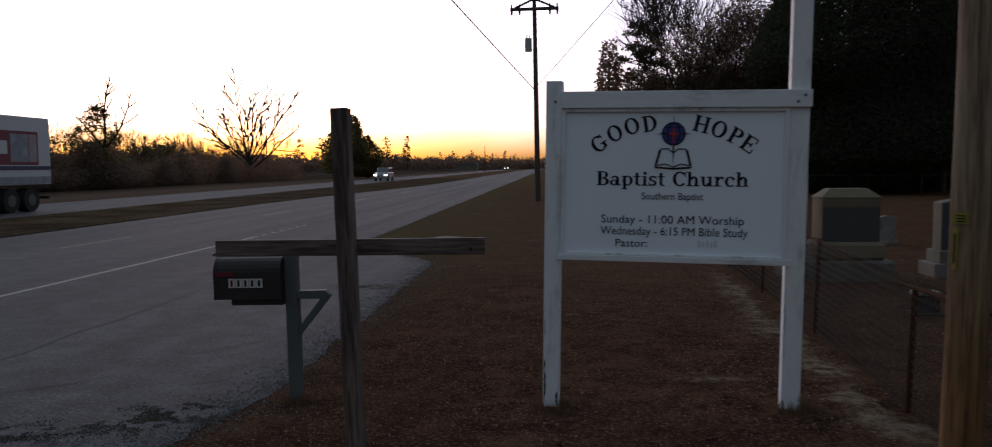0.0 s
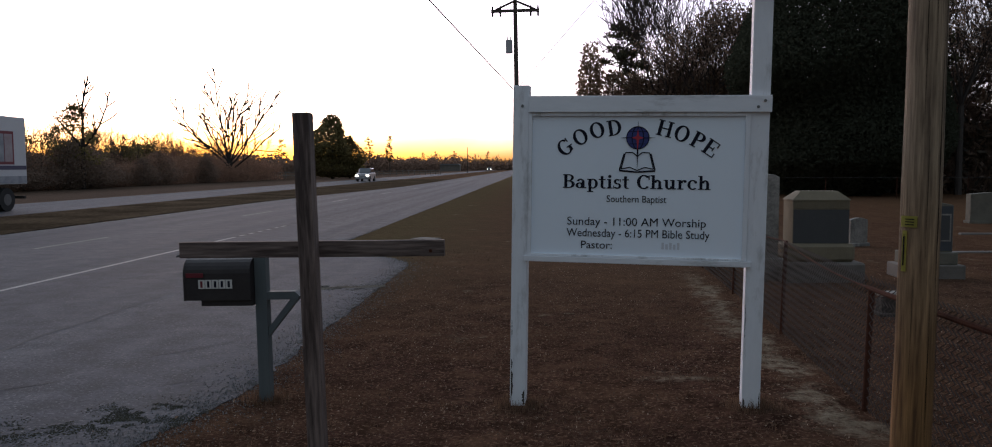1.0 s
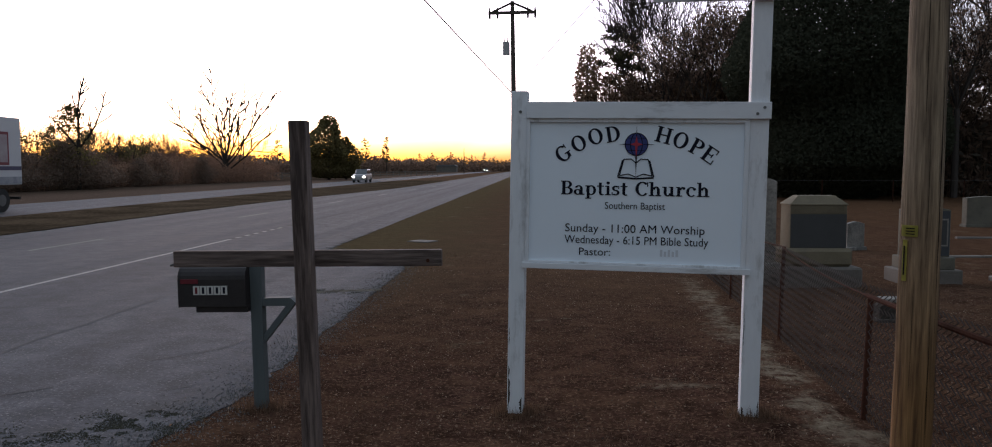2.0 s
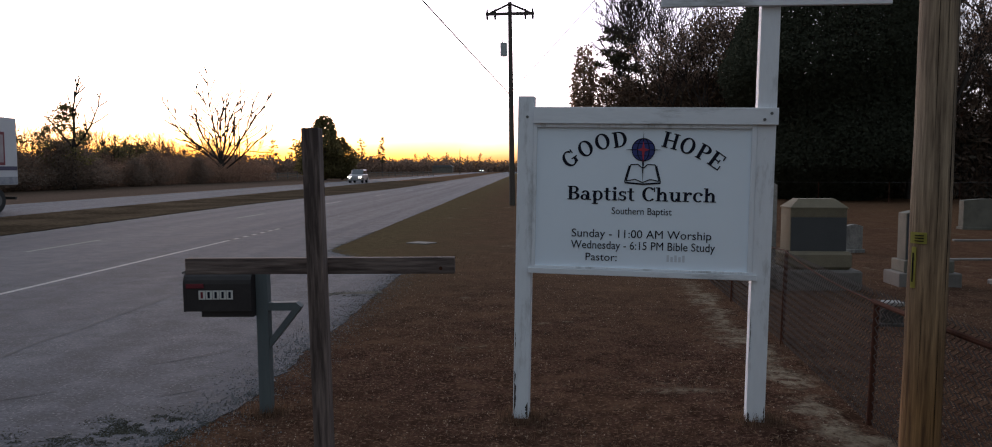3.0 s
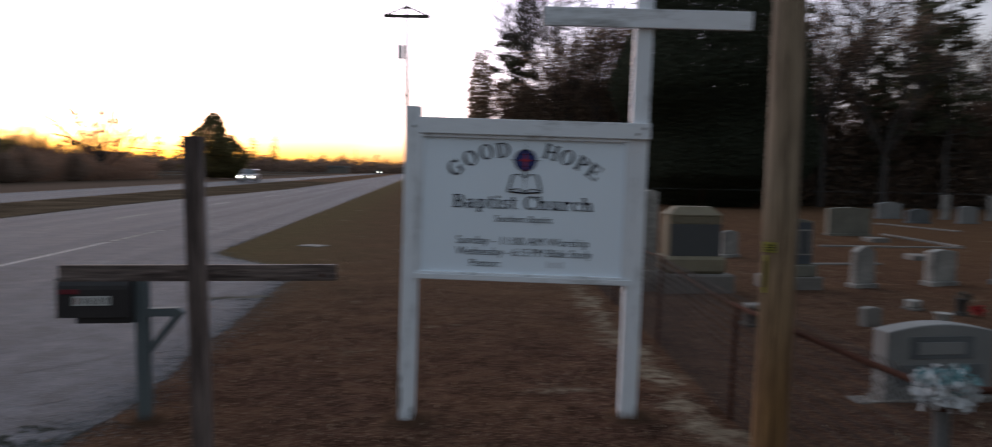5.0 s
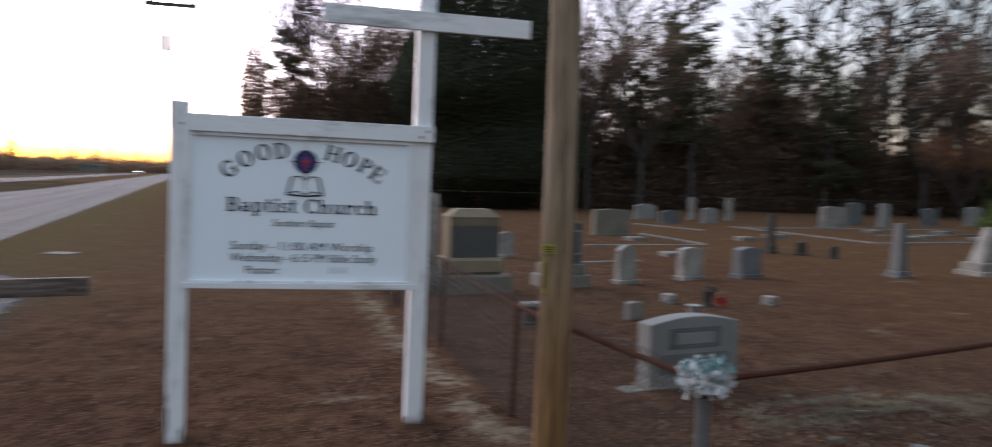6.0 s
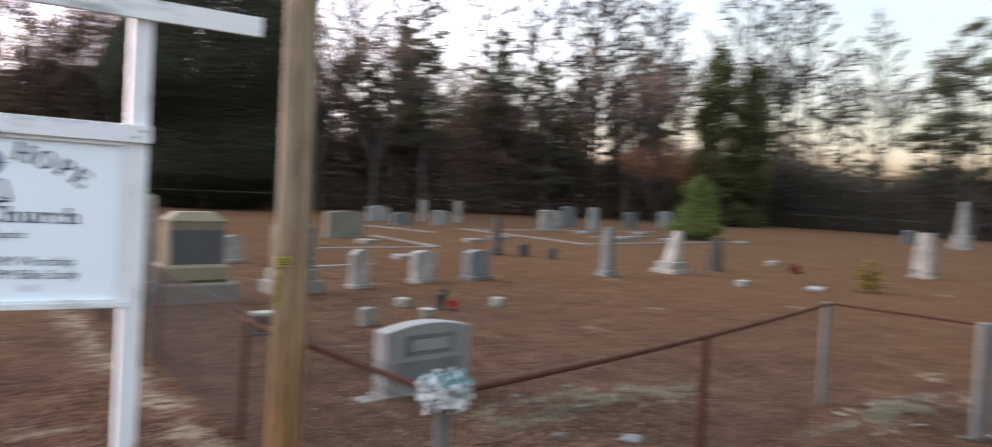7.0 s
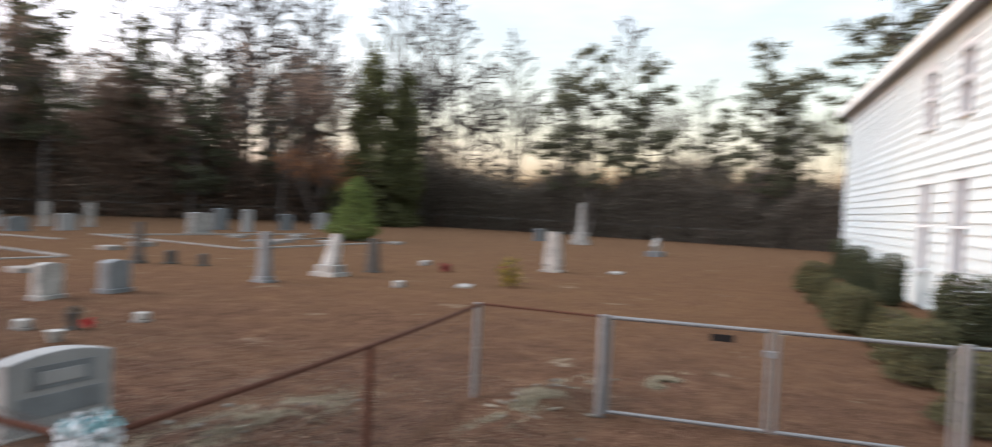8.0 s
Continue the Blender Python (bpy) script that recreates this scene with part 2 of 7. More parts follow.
CONCRETE = mat("pale_concrete", (0.21, 0.19, 0.168), (0.125, 0.11, 0.096), 0.95, grain=50, blotch=1.5, bump=0.35, dirt=(0.09, 0.075, 0.06), dirt_amount=0.6, dirt_scale=2.5)
SIDING = mat("white_siding", (0.385, 0.43, 0.42), (0.32, 0.36, 0.352), 0.55, grain=8, blotch=0.6, bump=0.05, per_object=0.04)
ROOFING = mat("grey_shingle", (0.12, 0.12, 0.125), (0.17, 0.165, 0.165), 0.95, grain=30, bump=0.4)
WIN_FRAME = mat("white_window_frame", (0.45, 0.462, 0.46), (0.4, 0.41, 0.41), 0.5, bump=0)
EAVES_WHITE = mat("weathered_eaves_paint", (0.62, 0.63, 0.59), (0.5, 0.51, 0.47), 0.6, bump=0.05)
# soffit grey with the shade under the eaves put into the colour
EAVES_SHADE = mat("shaded_eaves_grey", (0.26, 0.255, 0.245), (0.2, 0.196, 0.19), 0.6, bump=0)
GLASS = mat("window_glass", (0.10, 0.11, 0.12), (0.13, 0.14, 0.15), 0.08, bump=0, spec=0.6)
PETAL_BLUE = mat("pale_blue_petals", (0.08, 0.25, 0.27), (0.3, 0.43, 0.44), 0.8, bump=0, per_island=0.35)
PETAL_WHITE = mat("white_petals", (0.6, 0.6, 0.59), (0.36, 0.36, 0.36), 0.8, bump=0, per_island=0.25)
PETAL_RED = mat("red_petals", (0.5, 0.032, 0.03), (0.3, 0.024, 0.022), 0.7, bump=0, per_island=0.25)
PETAL_DULL = mat("faded_red_petals", (0.2, 0.035, 0.028), (0.12, 0.025, 0.02), 0.8, bump=0, per_island=0.3)
BARK = mat("bark", (0.05, 0.041, 0.036), (0.085, 0.07, 0.061), 0.95, grain=14, stretch=(1, 1, 0.2), bump=0.5)
# the same bark coloured darker, so backlit trees read as silhouettes
SILHOUETTE_BARK = mat("silhouette_bark", (0.03, 0.025, 0.021), (0.048, 0.04, 0.034), 0.95, grain=14, bump=0.3)
NEEDLE = mat("pine_needles", (0.076, 0.078, 0.046), (0.115, 0.11, 0.066), 0.9, bump=0, per_island=0.4, thin=0.5)
CEDAR_LEAF = mat("cedar_foliage", (0.066, 0.07, 0.027), (0.1, 0.1, 0.038), 0.9, bump=0, per_island=0.4, thin=0.35)
YEW_LEAF = mat("clipped_yew_leaf", (0.045, 0.052, 0.026), (0.068, 0.076, 0.038), 0.9, bump=0, per_island=0.35, thin=0.35)
MAGNOLIA_LEAF = mat("dark_evergreen_leaf", (0.064, 0.07, 0.048), (0.09, 0.096, 0.066), 1.0, bump=0, thin=0.5, spec=0.0)
RUST_LEAF = mat("rusty_oak_leaf", (0.3, 0.125, 0.055), (0.4, 0.18, 0.08), 0.95, bump=0, per_island=0.35, thin=0.5)
BROWN_LEAF = mat("dead_brown_leaf", (0.18, 0.122, 0.09), (0.26, 0.175, 0.128), 0.95, bump=0, per_island=0.4, thin=0.5)
ROADSIDE_LEAF = mat("olive_roadside_leaf", (0.13, 0.11, 0.045), (0.2, 0.165, 0.072), 0.9, bump=0, per_island=0.45, thin=0.65)
SCRUB_LEAF = mat("brown_roadside_scrub", (0.21, 0.128, 0.088), (0.3, 0.184, 0.126), 0.95, bump=0, per_island=0.3, thin=0.5)
SHRUB_LEAF = mat("dark_roadside_shrub", (0.15, 0.108, 0.082), (0.22, 0.16, 0.12), 0.95, bump=0, per_island=0.4, thin=0.4)
# dead brown leaf with extra light put into its colour, for the backlit wood
SAPLING_LEAF = mat("brightened_brown_leaf", (0.3, 0.21, 0.15), (0.42, 0.3, 0.21), 0.95, bump=0, per_island=0.4, thin=0.5)
BRUSH_LEAF = mat("dark_brush", (0.1, 0.083, 0.065), (0.15, 0.124, 0.096), 0.95, bump=0, per_island=0.45, thin=0.5)
BUSH_GREEN = mat("bright_evergreen", (0.085, 0.115, 0.028), (0.145, 0.175, 0.046), 0.85, bump=0, per_island=0.35, thin=0.35)
BOXWOOD = mat("boxwood_leaf", (0.056, 0.055, 0.024), (0.1, 0.094, 0.042), 0.9, bump=0, per_island=0.35, thin=0.35)
YELLOW_LEAF = mat("yellow_bush_leaf", (0.22, 0.15, 0.03), (0.16, 0.13, 0.035), 0.9, bump=0, per_island=0.35, thin=0.5)
STRAW = mat("dry_grass_blade", (0.1, 0.058, 0.037), (0.2, 0.125, 0.08), 1.0, bump=0, per_island=0.45, thin=0.5)
GRAVEL = mat("loose_gravel", (0.09, 0.09, 0.09), (0.2, 0.195, 0.19), 0.95, bump=0, per_island=0.4)
LITTER = mat("dry_leaf_litter", (0.1, 0.062, 0.042), (0.23, 0.165, 0.12), 1.0, bump=0, per_island=0.7, thin=0.5)



def warm_foot(m, z0, z1, colour, amount):
    """The treated foot of a timber pole keeps its orange stain, which has weathered away higher up."""
    n, l = m.node_tree.nodes, m.node_tree.links
    bsdf = n["Principled BSDF"]
    old = bsdf.inputs["Base Color"].links[0].from_socket
    co, sep, rng, tint = n.new("ShaderNodeTexCoord"), n.new("ShaderNodeSeparateXYZ"), n.new("ShaderNodeMapRange"), n.new("ShaderNodeMix")
    l.new(co.outputs["Object"], sep.inputs["Vector"])
    rng.inputs["From Min"].default_value, rng.inputs["From Max"].default_value = z1, z0
    rng.inputs["To Max"].default_value = amount
    l.new(sep.outputs["Z"], rng.inputs["Value"])
    tint.data_type, tint.blend_type = "RGBA", "MULTIPLY"
    tint.inputs["B"].default_value = (*colour, 1)
    l.new(rng.outputs["Result"], tint.inputs["Factor"])
    l.new(old, tint.inputs["A"])
    l.new(tint.outputs["Result"], bsdf.inputs["Base Color"])


def wheel_streaks(m):
    """Long faint bands along the lanes, darker where tyres have polished and stained the surface."""
    n, l = m.node_tree.nodes, m.node_tree.links
    bsdf = n["Principled BSDF"]
    old = bsdf.inputs["Base Color"].links[0].from_socket
    co, mp, tx, rng, tint = (n.new("ShaderNode" + k) for k in ("TexCoord", "Mapping", "TexNoise", "MapRange", "Mix"))
    mp.inputs["Scale"].default_value = (1.0, 0.02, 1.0)
    tx.inputs["Scale"].default_value, tx.inputs["Detail"].default_value = 1.1, 3.0
    l.new(co.outputs["Object"], mp.inputs["Vector"])
    l.new(mp.outputs["Vector"], tx.inputs["Vector"])
    rng.inputs["From Min"].default_value, rng.inputs["From Max"].default_value = 0.38, 0.64
    l.new(tx.outputs["Fac"], rng.inputs["Value"])
    tint.data_type, tint.blend_type = "RGBA", "MULTIPLY"
    tint.inputs["B"].default_value = (0.62, 0.62, 0.65, 1)
    l.new(rng.outputs["Result"], tint.inputs["Factor"])
    l.new(old, tint.inputs["A"])
    l.new(tint.outputs["Result"], bsdf.inputs["Base Color"])


wheel_streaks(ASPHALT)
warm_foot(POLE_WOOD, 0.5, 1.9, (1.0, 0.72, 0.42), 1.0)
DASH = mat("worn_road_paint", (0.26, 0.26, 0.25), (0.14, 0.14, 0.14), 0.9, grain=30, blotch=3, dirt=(0.08, 0.08, 0.085), dirt_amount=0.9, dirt_scale=4)
PALE_BIT = mat("bleached_straw_bit", (0.17, 0.115, 0.08), (0.38, 0.3, 0.23), 1.0, bump=0, per_island=0.6, thin=0.3)
GREENISH = mat("pale_green_tuft", (0.155, 0.13, 0.085), (0.35, 0.305, 0.215), 1.0, bump=0, per_island=0.45, thin=0.5)


def ground_material():
    m = bpy.data.materials.new("dead_grass_and_sand")
    m.use_nodes = True
    n, l = m.node_tree.nodes, m.node_tree.links
    bsdf = n["Principled BSDF"]
    bsdf.inputs["Roughness"].default_value, bsdf.inputs["Specular IOR Level"].default_value = 1.0, 0.0
    co = n.new("ShaderNodeTexCoord")
    sep = n.new("ShaderNodeSeparateXYZ")
    l.new(co.outputs["Object"], sep.inputs["Vector"])

    def tex(scale, detail=5.0, r=0.65):
        t = n.new("ShaderNodeTexNoise")
        t.inputs["Scale"].default_value, t.inputs["Detail"].default_value, t.inputs["Roughness"].default_value = scale, detail, r
        l.new(co.outputs["Object"], t.inputs["Vector"])
        return t.outputs["Fac"]

    def math_node(op, a, b=None, c=None):
        t = n.new("ShaderNodeMath")
        t.operation = op
        for i, v in enumerate((a, b, c)):
            if isinstance(v, (int, float)):
                t.inputs[i].default_value = v
            elif v is not None:
                l.new(v, t.inputs[i])
        return t.outputs[0]

    def rng(v, a, b, c=0.0, d=1.0):
        t = n.new("ShaderNodeMapRange")
        for name, val in (("From Min", a), ("From Max", b), ("To Min", c), ("To Max", d)):
            t.inputs[name].default_value = val
        l.new(v, t.inputs["Value"])
        return t.outputs["Result"]

    def mix(f, a, b):
        t = n.new("ShaderNodeMix")
        t.data_type = "RGBA"
        l.new(f, t.inputs["Factor"])
        for key, v in (("A", a), ("B", b)):
            if isinstance(v, tuple):
                t.inputs[key].default_value = (*v, 1)
            else:
                l.new(v, t.inputs[key])
        return t.outputs["Result"]

    fine, mid, big = tex(30.0), tex(4.5), tex(0.45)
    straw = mix(rng(fine, 0.3, 0.7), (0.0304, 0.0165, 0.0122), (0.1540, 0.083, 0.059))
    straw = mix(rng(mid, 0.45, 0.62, 0, 0.85), straw, (0.0344, 0.0182, 0.0134))
    straw = mix(rng(big, 0.4, 0.7, 0, 0.5), straw, (0.1438, 0.080, 0.045))
    flecks = rng(tex(34.0, 2.0, 0.5), 0.58, 0.64, 0, 0.85)
    straw = mix(flecks, straw, (0.2431, 0.15, 0.1))
    straw = mix(rng(tex(15.0, 2.0, 0.5), 0.62, 0.7, 0, 0.75), straw, (0.0222, 0.0118, 0.0084))
    patch = tex(1.7, 6.0, 0.7)
    straw = mix(rng(patch, 0.5, 0.66, 0, 0.42), straw, (0.0425, 0.0225, 0.0172))
    straw = mix(rng(patch, 0.47, 0.34, 0, 0.5), straw, (0.1924, 0.109, 0.069))
    # the mown turf among the graves is paler and tanner
    turf = math_node("MULTIPLY", rng(sep.outputs["X"], 5.0, 17.0), rng(tex(1.1), 0.25, 0.6, 0.35, 0.8))
    straw = mix(turf, straw, mix(rng(tex(9.0), 0.35, 0.65), (0.096, 0.0535, 0.029), (0.169, 0.0965, 0.0525)))
    # a little green left in the grass beside the road
    road_side = rng(math_node("ADD", sep.outputs["X"], math_node("MULTIPLY", big, 4.0)), 1.2, -1.6)
    far_only = rng(sep.outputs["Y"], 8.0, 16.0)
    # this mix pales the farther grass, painting in its gleam at grazing view
    straw = mix(math_node("MULTIPLY", far_only, rng(sep.outputs["X"], 9.0, 3.0, 0, 0.45)), straw, (0.1615, 0.108, 0.068))
    straw = mix(math_node("MULTIPLY", math_node("MULTIPLY", road_side, far_only), rng(sep.outputs["X"], -8.0, -5.0, 0.0, 0.5)), straw, mix(rng(mid, 0.35, 0.65), (0.0780, 0.068, 0.034), (0.1700, 0.142, 0.074)))
    # beyond the far lanes the field is dark and brown
    straw = mix(rng(sep.outputs["X"], -22.0, -27.5, 0, 0.85), straw, mix(rng(mid, 0.35, 0.65), (0.1045, 0.074, 0.058), (0.1615, 0.116, 0.09)))
    straw = mix(rng(math_node("MULTIPLY_ADD", big, 6.0, sep.outputs["X"]), -29.0, -35.0, 0, 0.9), straw, mix(rng(mid, 0.35, 0.65), (0.0450, 0.033, 0.025), (0.0800, 0.057, 0.041)))
    # worn sandy strip along the fence
    centre = math_node("MULTIPLY_ADD", sep.outputs["Y"], 0.055, 2.02)
    off = math_node("ABSOLUTE", math_node("SUBTRACT", sep.outputs["X"], centre))
    off = math_node("MULTIPLY_ADD", math_node("SUBTRACT", tex(1.6), 0.5), 1.5, off)
    strip = rng(off, 0.22, 0.02)
    strip = math_node("MULTIPLY", strip, math_node("MULTIPLY", rng(sep.outputs["Y"], 15.0, 11.5), rng(sep.outputs["Y"], 4.4, 5.6)))
    strip = math_node("MULTIPLY", strip, rng(tex(6.0, 6.0, 0.75), 0.4, 0.57))
    px = math_node("MULTIPLY", math_node("SUBTRACT", sep.outputs["X"], 1.42), 0.9)
    py = math_node("MULTIPLY", math_node("SUBTRACT", sep.outputs["Y"], 6.72), 3.0)
    ring = math_node("SQRT", math_node("ADD", math_node("MULTIPLY", px, px), math_node("MULTIPLY", py, py)))
    ring = math_node("MULTIPLY_ADD", math_node("SUBTRACT", tex(3.0), 0.5), 0.9, ring)
    strip = math_node("MAXIMUM", strip, math_node("MULTIPLY", rng(ring, 0.4, 0.1), rng(tex(11.0), 0.4, 0.56, 0, 0.7)))
    # bare patches
    bare = rng(tex(0.8), 0.63, 0.70)
    bare = math_node("MULTIPLY", math_node("MULTIPLY", bare, rng(tex(7.0), 0.42, 0.6)), 0.6)
    sand = math_node("MAXIMUM", math_node("MULTIPLY", strip, 0.78), bare)
    colour = mix(sand, straw, mix(rng(fine, 0.3, 0.7), (0.44, 0.375, 0.275), (0.22, 0.18, 0.128)))
    l.new(colour, bsdf.inputs["Base Color"])
    bp = n.new("ShaderNodeBump")
    bp.inputs["Strength"].default_value, bp.inputs["Distance"].default_value = 1.0, 0.06
    l.new(fine, bp.inputs["Height"])
    l.new(bp.outputs["Normal"], bsdf.inputs["Normal"])
    return m


GROUND = ground_material()

# ---------------------------------------------------------------- building helpers
def box(bm, x0, x1, y0, y1, z0, z1, bevel=0.0):
    """A box, its edges rounded off by bevel metres."""
    made = bmesh.ops.create_cube(bm, size=1.0, matrix=Matrix.LocRotScale(((x0 + x1) / 2, (y0 + y1) / 2, (z0 + z1) / 2), None, (x1 - x0, y1 - y0, z1 - z0)))["verts"]
    if bevel:
        edges = list({e for v in made for e in v.link_edges})
        bmesh.ops.bevel(bm, geom=edges, offset=bevel, segments=2, affect="EDGES", profile=0.6)
    return bm


def rod(bm, p0, p1, r0, r1=None, n=10, caps=True):
    """A round bar from p0 to p1."""
    p0, p1 = Vector(p0), Vector(p1)
    d = p1 - p0
    m = Matrix.Translation((p0 + p1) / 2) @ d.to_track_quat("Z", "Y").to_matrix().to_4x4()
    bmesh.ops.create_cone(bm, cap_ends=caps, segments=n, radius1=r0, radius2=r0 if r1 is None else r1, depth=d.length, matrix=m)
    return bm


def prism(bm, outline, y0, y1):
    """An outline in x and z, drawn out from y0 to y1."""
    a = [bm.verts.new((x, y0, z)) for x, z in outline]
    b = [bm.verts.new((x, y1, z)) for x, z in outline]
    bm.faces.new(a)
    bm.faces.new(list(reversed(b)))
    for i in range(len(a)):
        j = (i + 1) % len(a)
        bm.faces.new((a[j], a[i], b[i], b[j]))
    bmesh.ops.recalc_face_normals(bm, faces=bm.faces[:])
    return bm


def mesh_of(name, bm, material):
    me = bpy.data.meshes.new(name)
    bm.to_mesh(me)
    bm.free()
    me.materials.append(material)
    return me


def raw(name, verts, faces, material, smooth=False):
    me = bpy.data.meshes.new(name)
    me.from_pydata(verts, [], faces)
    me.materials.append(material)
    if smooth:
        me.polygons.foreach_set("use_smooth", [True] * len(me.polygons))
    return me


def part(name, bm, material, parent, label=""):
    me = bm if isinstance(bm, bpy.types.Mesh) else mesh_of(name, bm, material)
    ob = new(name, me)
    ob.parent = parent
    return tagged(ob, label)


def thing(name, label, category, m=None, group="", kind=""):
    ob = new(name)
    ob.empty_display_size = 0.2
    if m is not None:
        ob.matrix_basis = m
    return tagged(ob, label, category, group, kind)


def setting(name, me, label, category="structure", kind="structure"):
    return tagged(new(name, me), label, category, "", kind)


def lettering(body, size, extrude=0.0015, bold=0.0):
    """The built-in font's letters as a mesh in the x-z plane, centred, facing -y."""
    cu = bpy.data.curves.new("letters", "FONT")
    cu.body, cu.size, cu.extrude, cu.offset = body, size, extrude, bold
    cu.align_x, cu.resolution_u = "CENTER", 3
    ob = bpy.data.objects.new("letters", cu)
    scene.collection.objects.link(ob)
    me = bpy.data.meshes.new_from_object(ob.evaluated_get(bpy.context.evaluated_depsgraph_get()))
    bpy.data.objects.remove(ob)
    bpy.data.curves.remove(cu)
    me.transform(pose(0, 0, 0, 90, 0, 0))
    me.materials.clear()
    return me

# ---------------------------------------------------------------- ground and road
def kerb_x(y):
    """Where the paving ends beside the verge: a wide apron by the sign, the shoulder further on."""
    s = min(1.0, max(0.0, (y - 14.6) / 4.0))
    s = s * s * (3 - 2 * s)
    near = max(0.0, 6.2 - y) * 0.22
    return -2.2 - near - 2.3 * s + 0.07 * noise.noise((y * 1.3, 3.0, 0)) + 0.05 * noise.noise((y * 6.0, 7.0, 0)) + 0.035 * noise.noise((y * 17.0, 5.0, 0))


def spaced(stops):
    out = []
    for a, b, step in stops:
        k = max(1, int(round((b - a) / step)))
        out += [a + (b - a) * i / k for i in range(k)]
    return out + [stops[-1][1]]


def relief(x, y):
    """Small lumps in the verge and the burial ground."""
    fade = min(1.0, max(0.0, (x + 2.2) / 1.0)) * min(1.0, max(0.0, (70 - abs(y)) / 30)) * min(1.0, max(0.0, (70 - x) / 20))
    z = 0.022 * noise.noise((x * 1.1, y * 1.1, 0)) + 0.012 * noise.noise((x * 4.0, y * 4.0, 2))
    z += 0.10 * math.exp(-(((x - 5.6) / 1.0) ** 2 + ((y - 5.0) / 0.5) ** 2))
    z += 0.055 * math.exp(-(((x - 1.9) / 0.9) ** 2 + ((y - 5.8) / 1.2) ** 2))
    z += 0.12 * math.exp(-(((x - 7.9) / 1.0) ** 2 + ((y - 3.35) / 0.45) ** 2))
    return z * fade


gx = spaced([(-3000, -300, 450), (-300, -40, 40), (-40, -4, 9), (-4, 3.2, 0.16), (3.2, 10, 0.22), (10, 30, 0.8), (30, 80, 4), (80, 400, 40), (400, 3000, 450)])
gy = spaced([(-3000, -200, 450), (-200, -10, 30), (-10, 2, 1.0), (2, 13, 0.16), (13, 40, 0.8), (40, 90, 4), (90, 500, 40), (500, 3000, 450)])
gv = [(x, y, relief(x, y)) for y in gy for x in gx]
nx = len(gx)
gf = [(j * nx + i, j * nx + i + 1, (j + 1) * nx + i + 1, (j + 1) * nx + i) for j in range(len(gy) - 1) for i in range(nx - 1)]
setting("ground", raw("ground", gv, gf, GROUND, True), "reddish-brown winter grass with worn sandy bare patches", "ground")


def strip_mesh(name, edge_a, edge_b, ys, z, material, crown=0.0):
    """A sheet between two edges that run along y, with a rim down to the ground."""
    v, f = [], []
    for y in ys:
        a, b = edge_a(y), edge_b(y)
        v += [(a, y, -0.05), (a, y, z), ((a + b) / 2, y, z + crown), (b, y, z), (b, y, -0.05)]
    for i in range(len(ys) - 1):
        for k in range(4):
            f.append((i * 5 + k, i * 5 + k + 1, (i + 1) * 5 + k + 1, (i + 1) * 5 + k))
    return raw(name, v, f, material)


def median_edge(y):
    """Where the near lanes meet the grass median, which narrows towards its far end."""
    s = min(1.0, max(0.0, (y - 36) / 46))
    return -14.55 + 2.45 * s * s * (3 - 2 * s)


ry = spaced([(-900, -40, 60), (-40, 0, 4), (0, 22, 0.06), (22, 30, 0.5), (30, 120, 3), (120, 1500, 80)])
setting("road", strip_mesh("road", median_edge, kerb_x, ry, 0.006, ASPHALT), "worn grey asphalt highway lanes with a paved apron", "road")
setting("road", strip_mesh("road", lambda y: -26.5, lambda y: -19.93, ry, 0.006, ASPHALT), "grey asphalt lanes beyond the grass median", "road")
setting("median", strip_mesh("median", lambda y: min(median_edge(y), -19.93) + 0.15 * noise.noise((y, 0, 0)), lambda y: median_edge(y) + 0.15 * noise.noise((y, 9, 0)),
                             [y for y in ry if y <= 132], 0.03, MEDIAN, -0.02), "narrow olive-brown grass median between the carriageways", "median")


def paint(x0, x1, y0, y1, material, z=0.011):
    ys = spaced([(y0, y1, 1.5 if y1 - y0 < 200 else 5.0)])
    w = 0.012
    v = [(x + w * noise.noise((y * 3, x, 0)), y, z) for y in ys for x in (x0, x1)]
    f = [(2 * i, 2 * i + 1, 2 * i + 3, 2 * i + 2) for i in range(len(ys) - 1)]
    return raw("road_marking", v, f, material)


line = paint(-0.05, 0.05, -60, 25, LINE)
ob = setting("road_marking", line, "white painted shoulder line, worn", "road marking")
ob.matrix_basis = pose(-7.95, 0, 0, 0, 0, -0.6)
dash = paint(-0.055, 0.055, 0, 3.05, DASH)
for k in range(9):
    y = 5.2 + 12.3 * k
    ob = setting("road_marking", dash, "short white painted lane dash, worn", "road marking")
    ob.matrix_basis = pose(-11.62 + 0.0235 * y, y, 0, 0, 0, -1.35)
    ob["group"] = "lane dashes"
# rumble grooves cut across the shoulder line
rumble = raw("rumble_groove", [(-0.11, 0, 0.013), (0.11, 0, 0.013), (0.11, 0.3, 0.013), (-0.11, 0.3, 0.013)], [(0, 1, 2, 3)],
             mat("rumble_groove_dark", (0.018, 0.018, 0.019), (0.035, 0.035, 0.036), 0.95, bump=0))
for k in range(62):
    y = 20.6 + 0.68 * k
    ob = setting("rumble_strip", rumble, "dark rumble groove pressed into the shoulder", "road marking")
    ob.location = (-7.95 + 0.0105 * y, y, 0)
    ob["group"] = "rumble grooves"

DIRT = mat("dark_road_dirt", (0.03, 0.029, 0.019), (0.068, 0.063, 0.042), 1.0, grain=30, blotch=4, bump=0.8, bump_dist=0.02)
CRACK = mat("sealed_crack", (0.055, 0.055, 0.058), (0.08, 0.08, 0.082), 0.95, grain=30, bump=0.2)


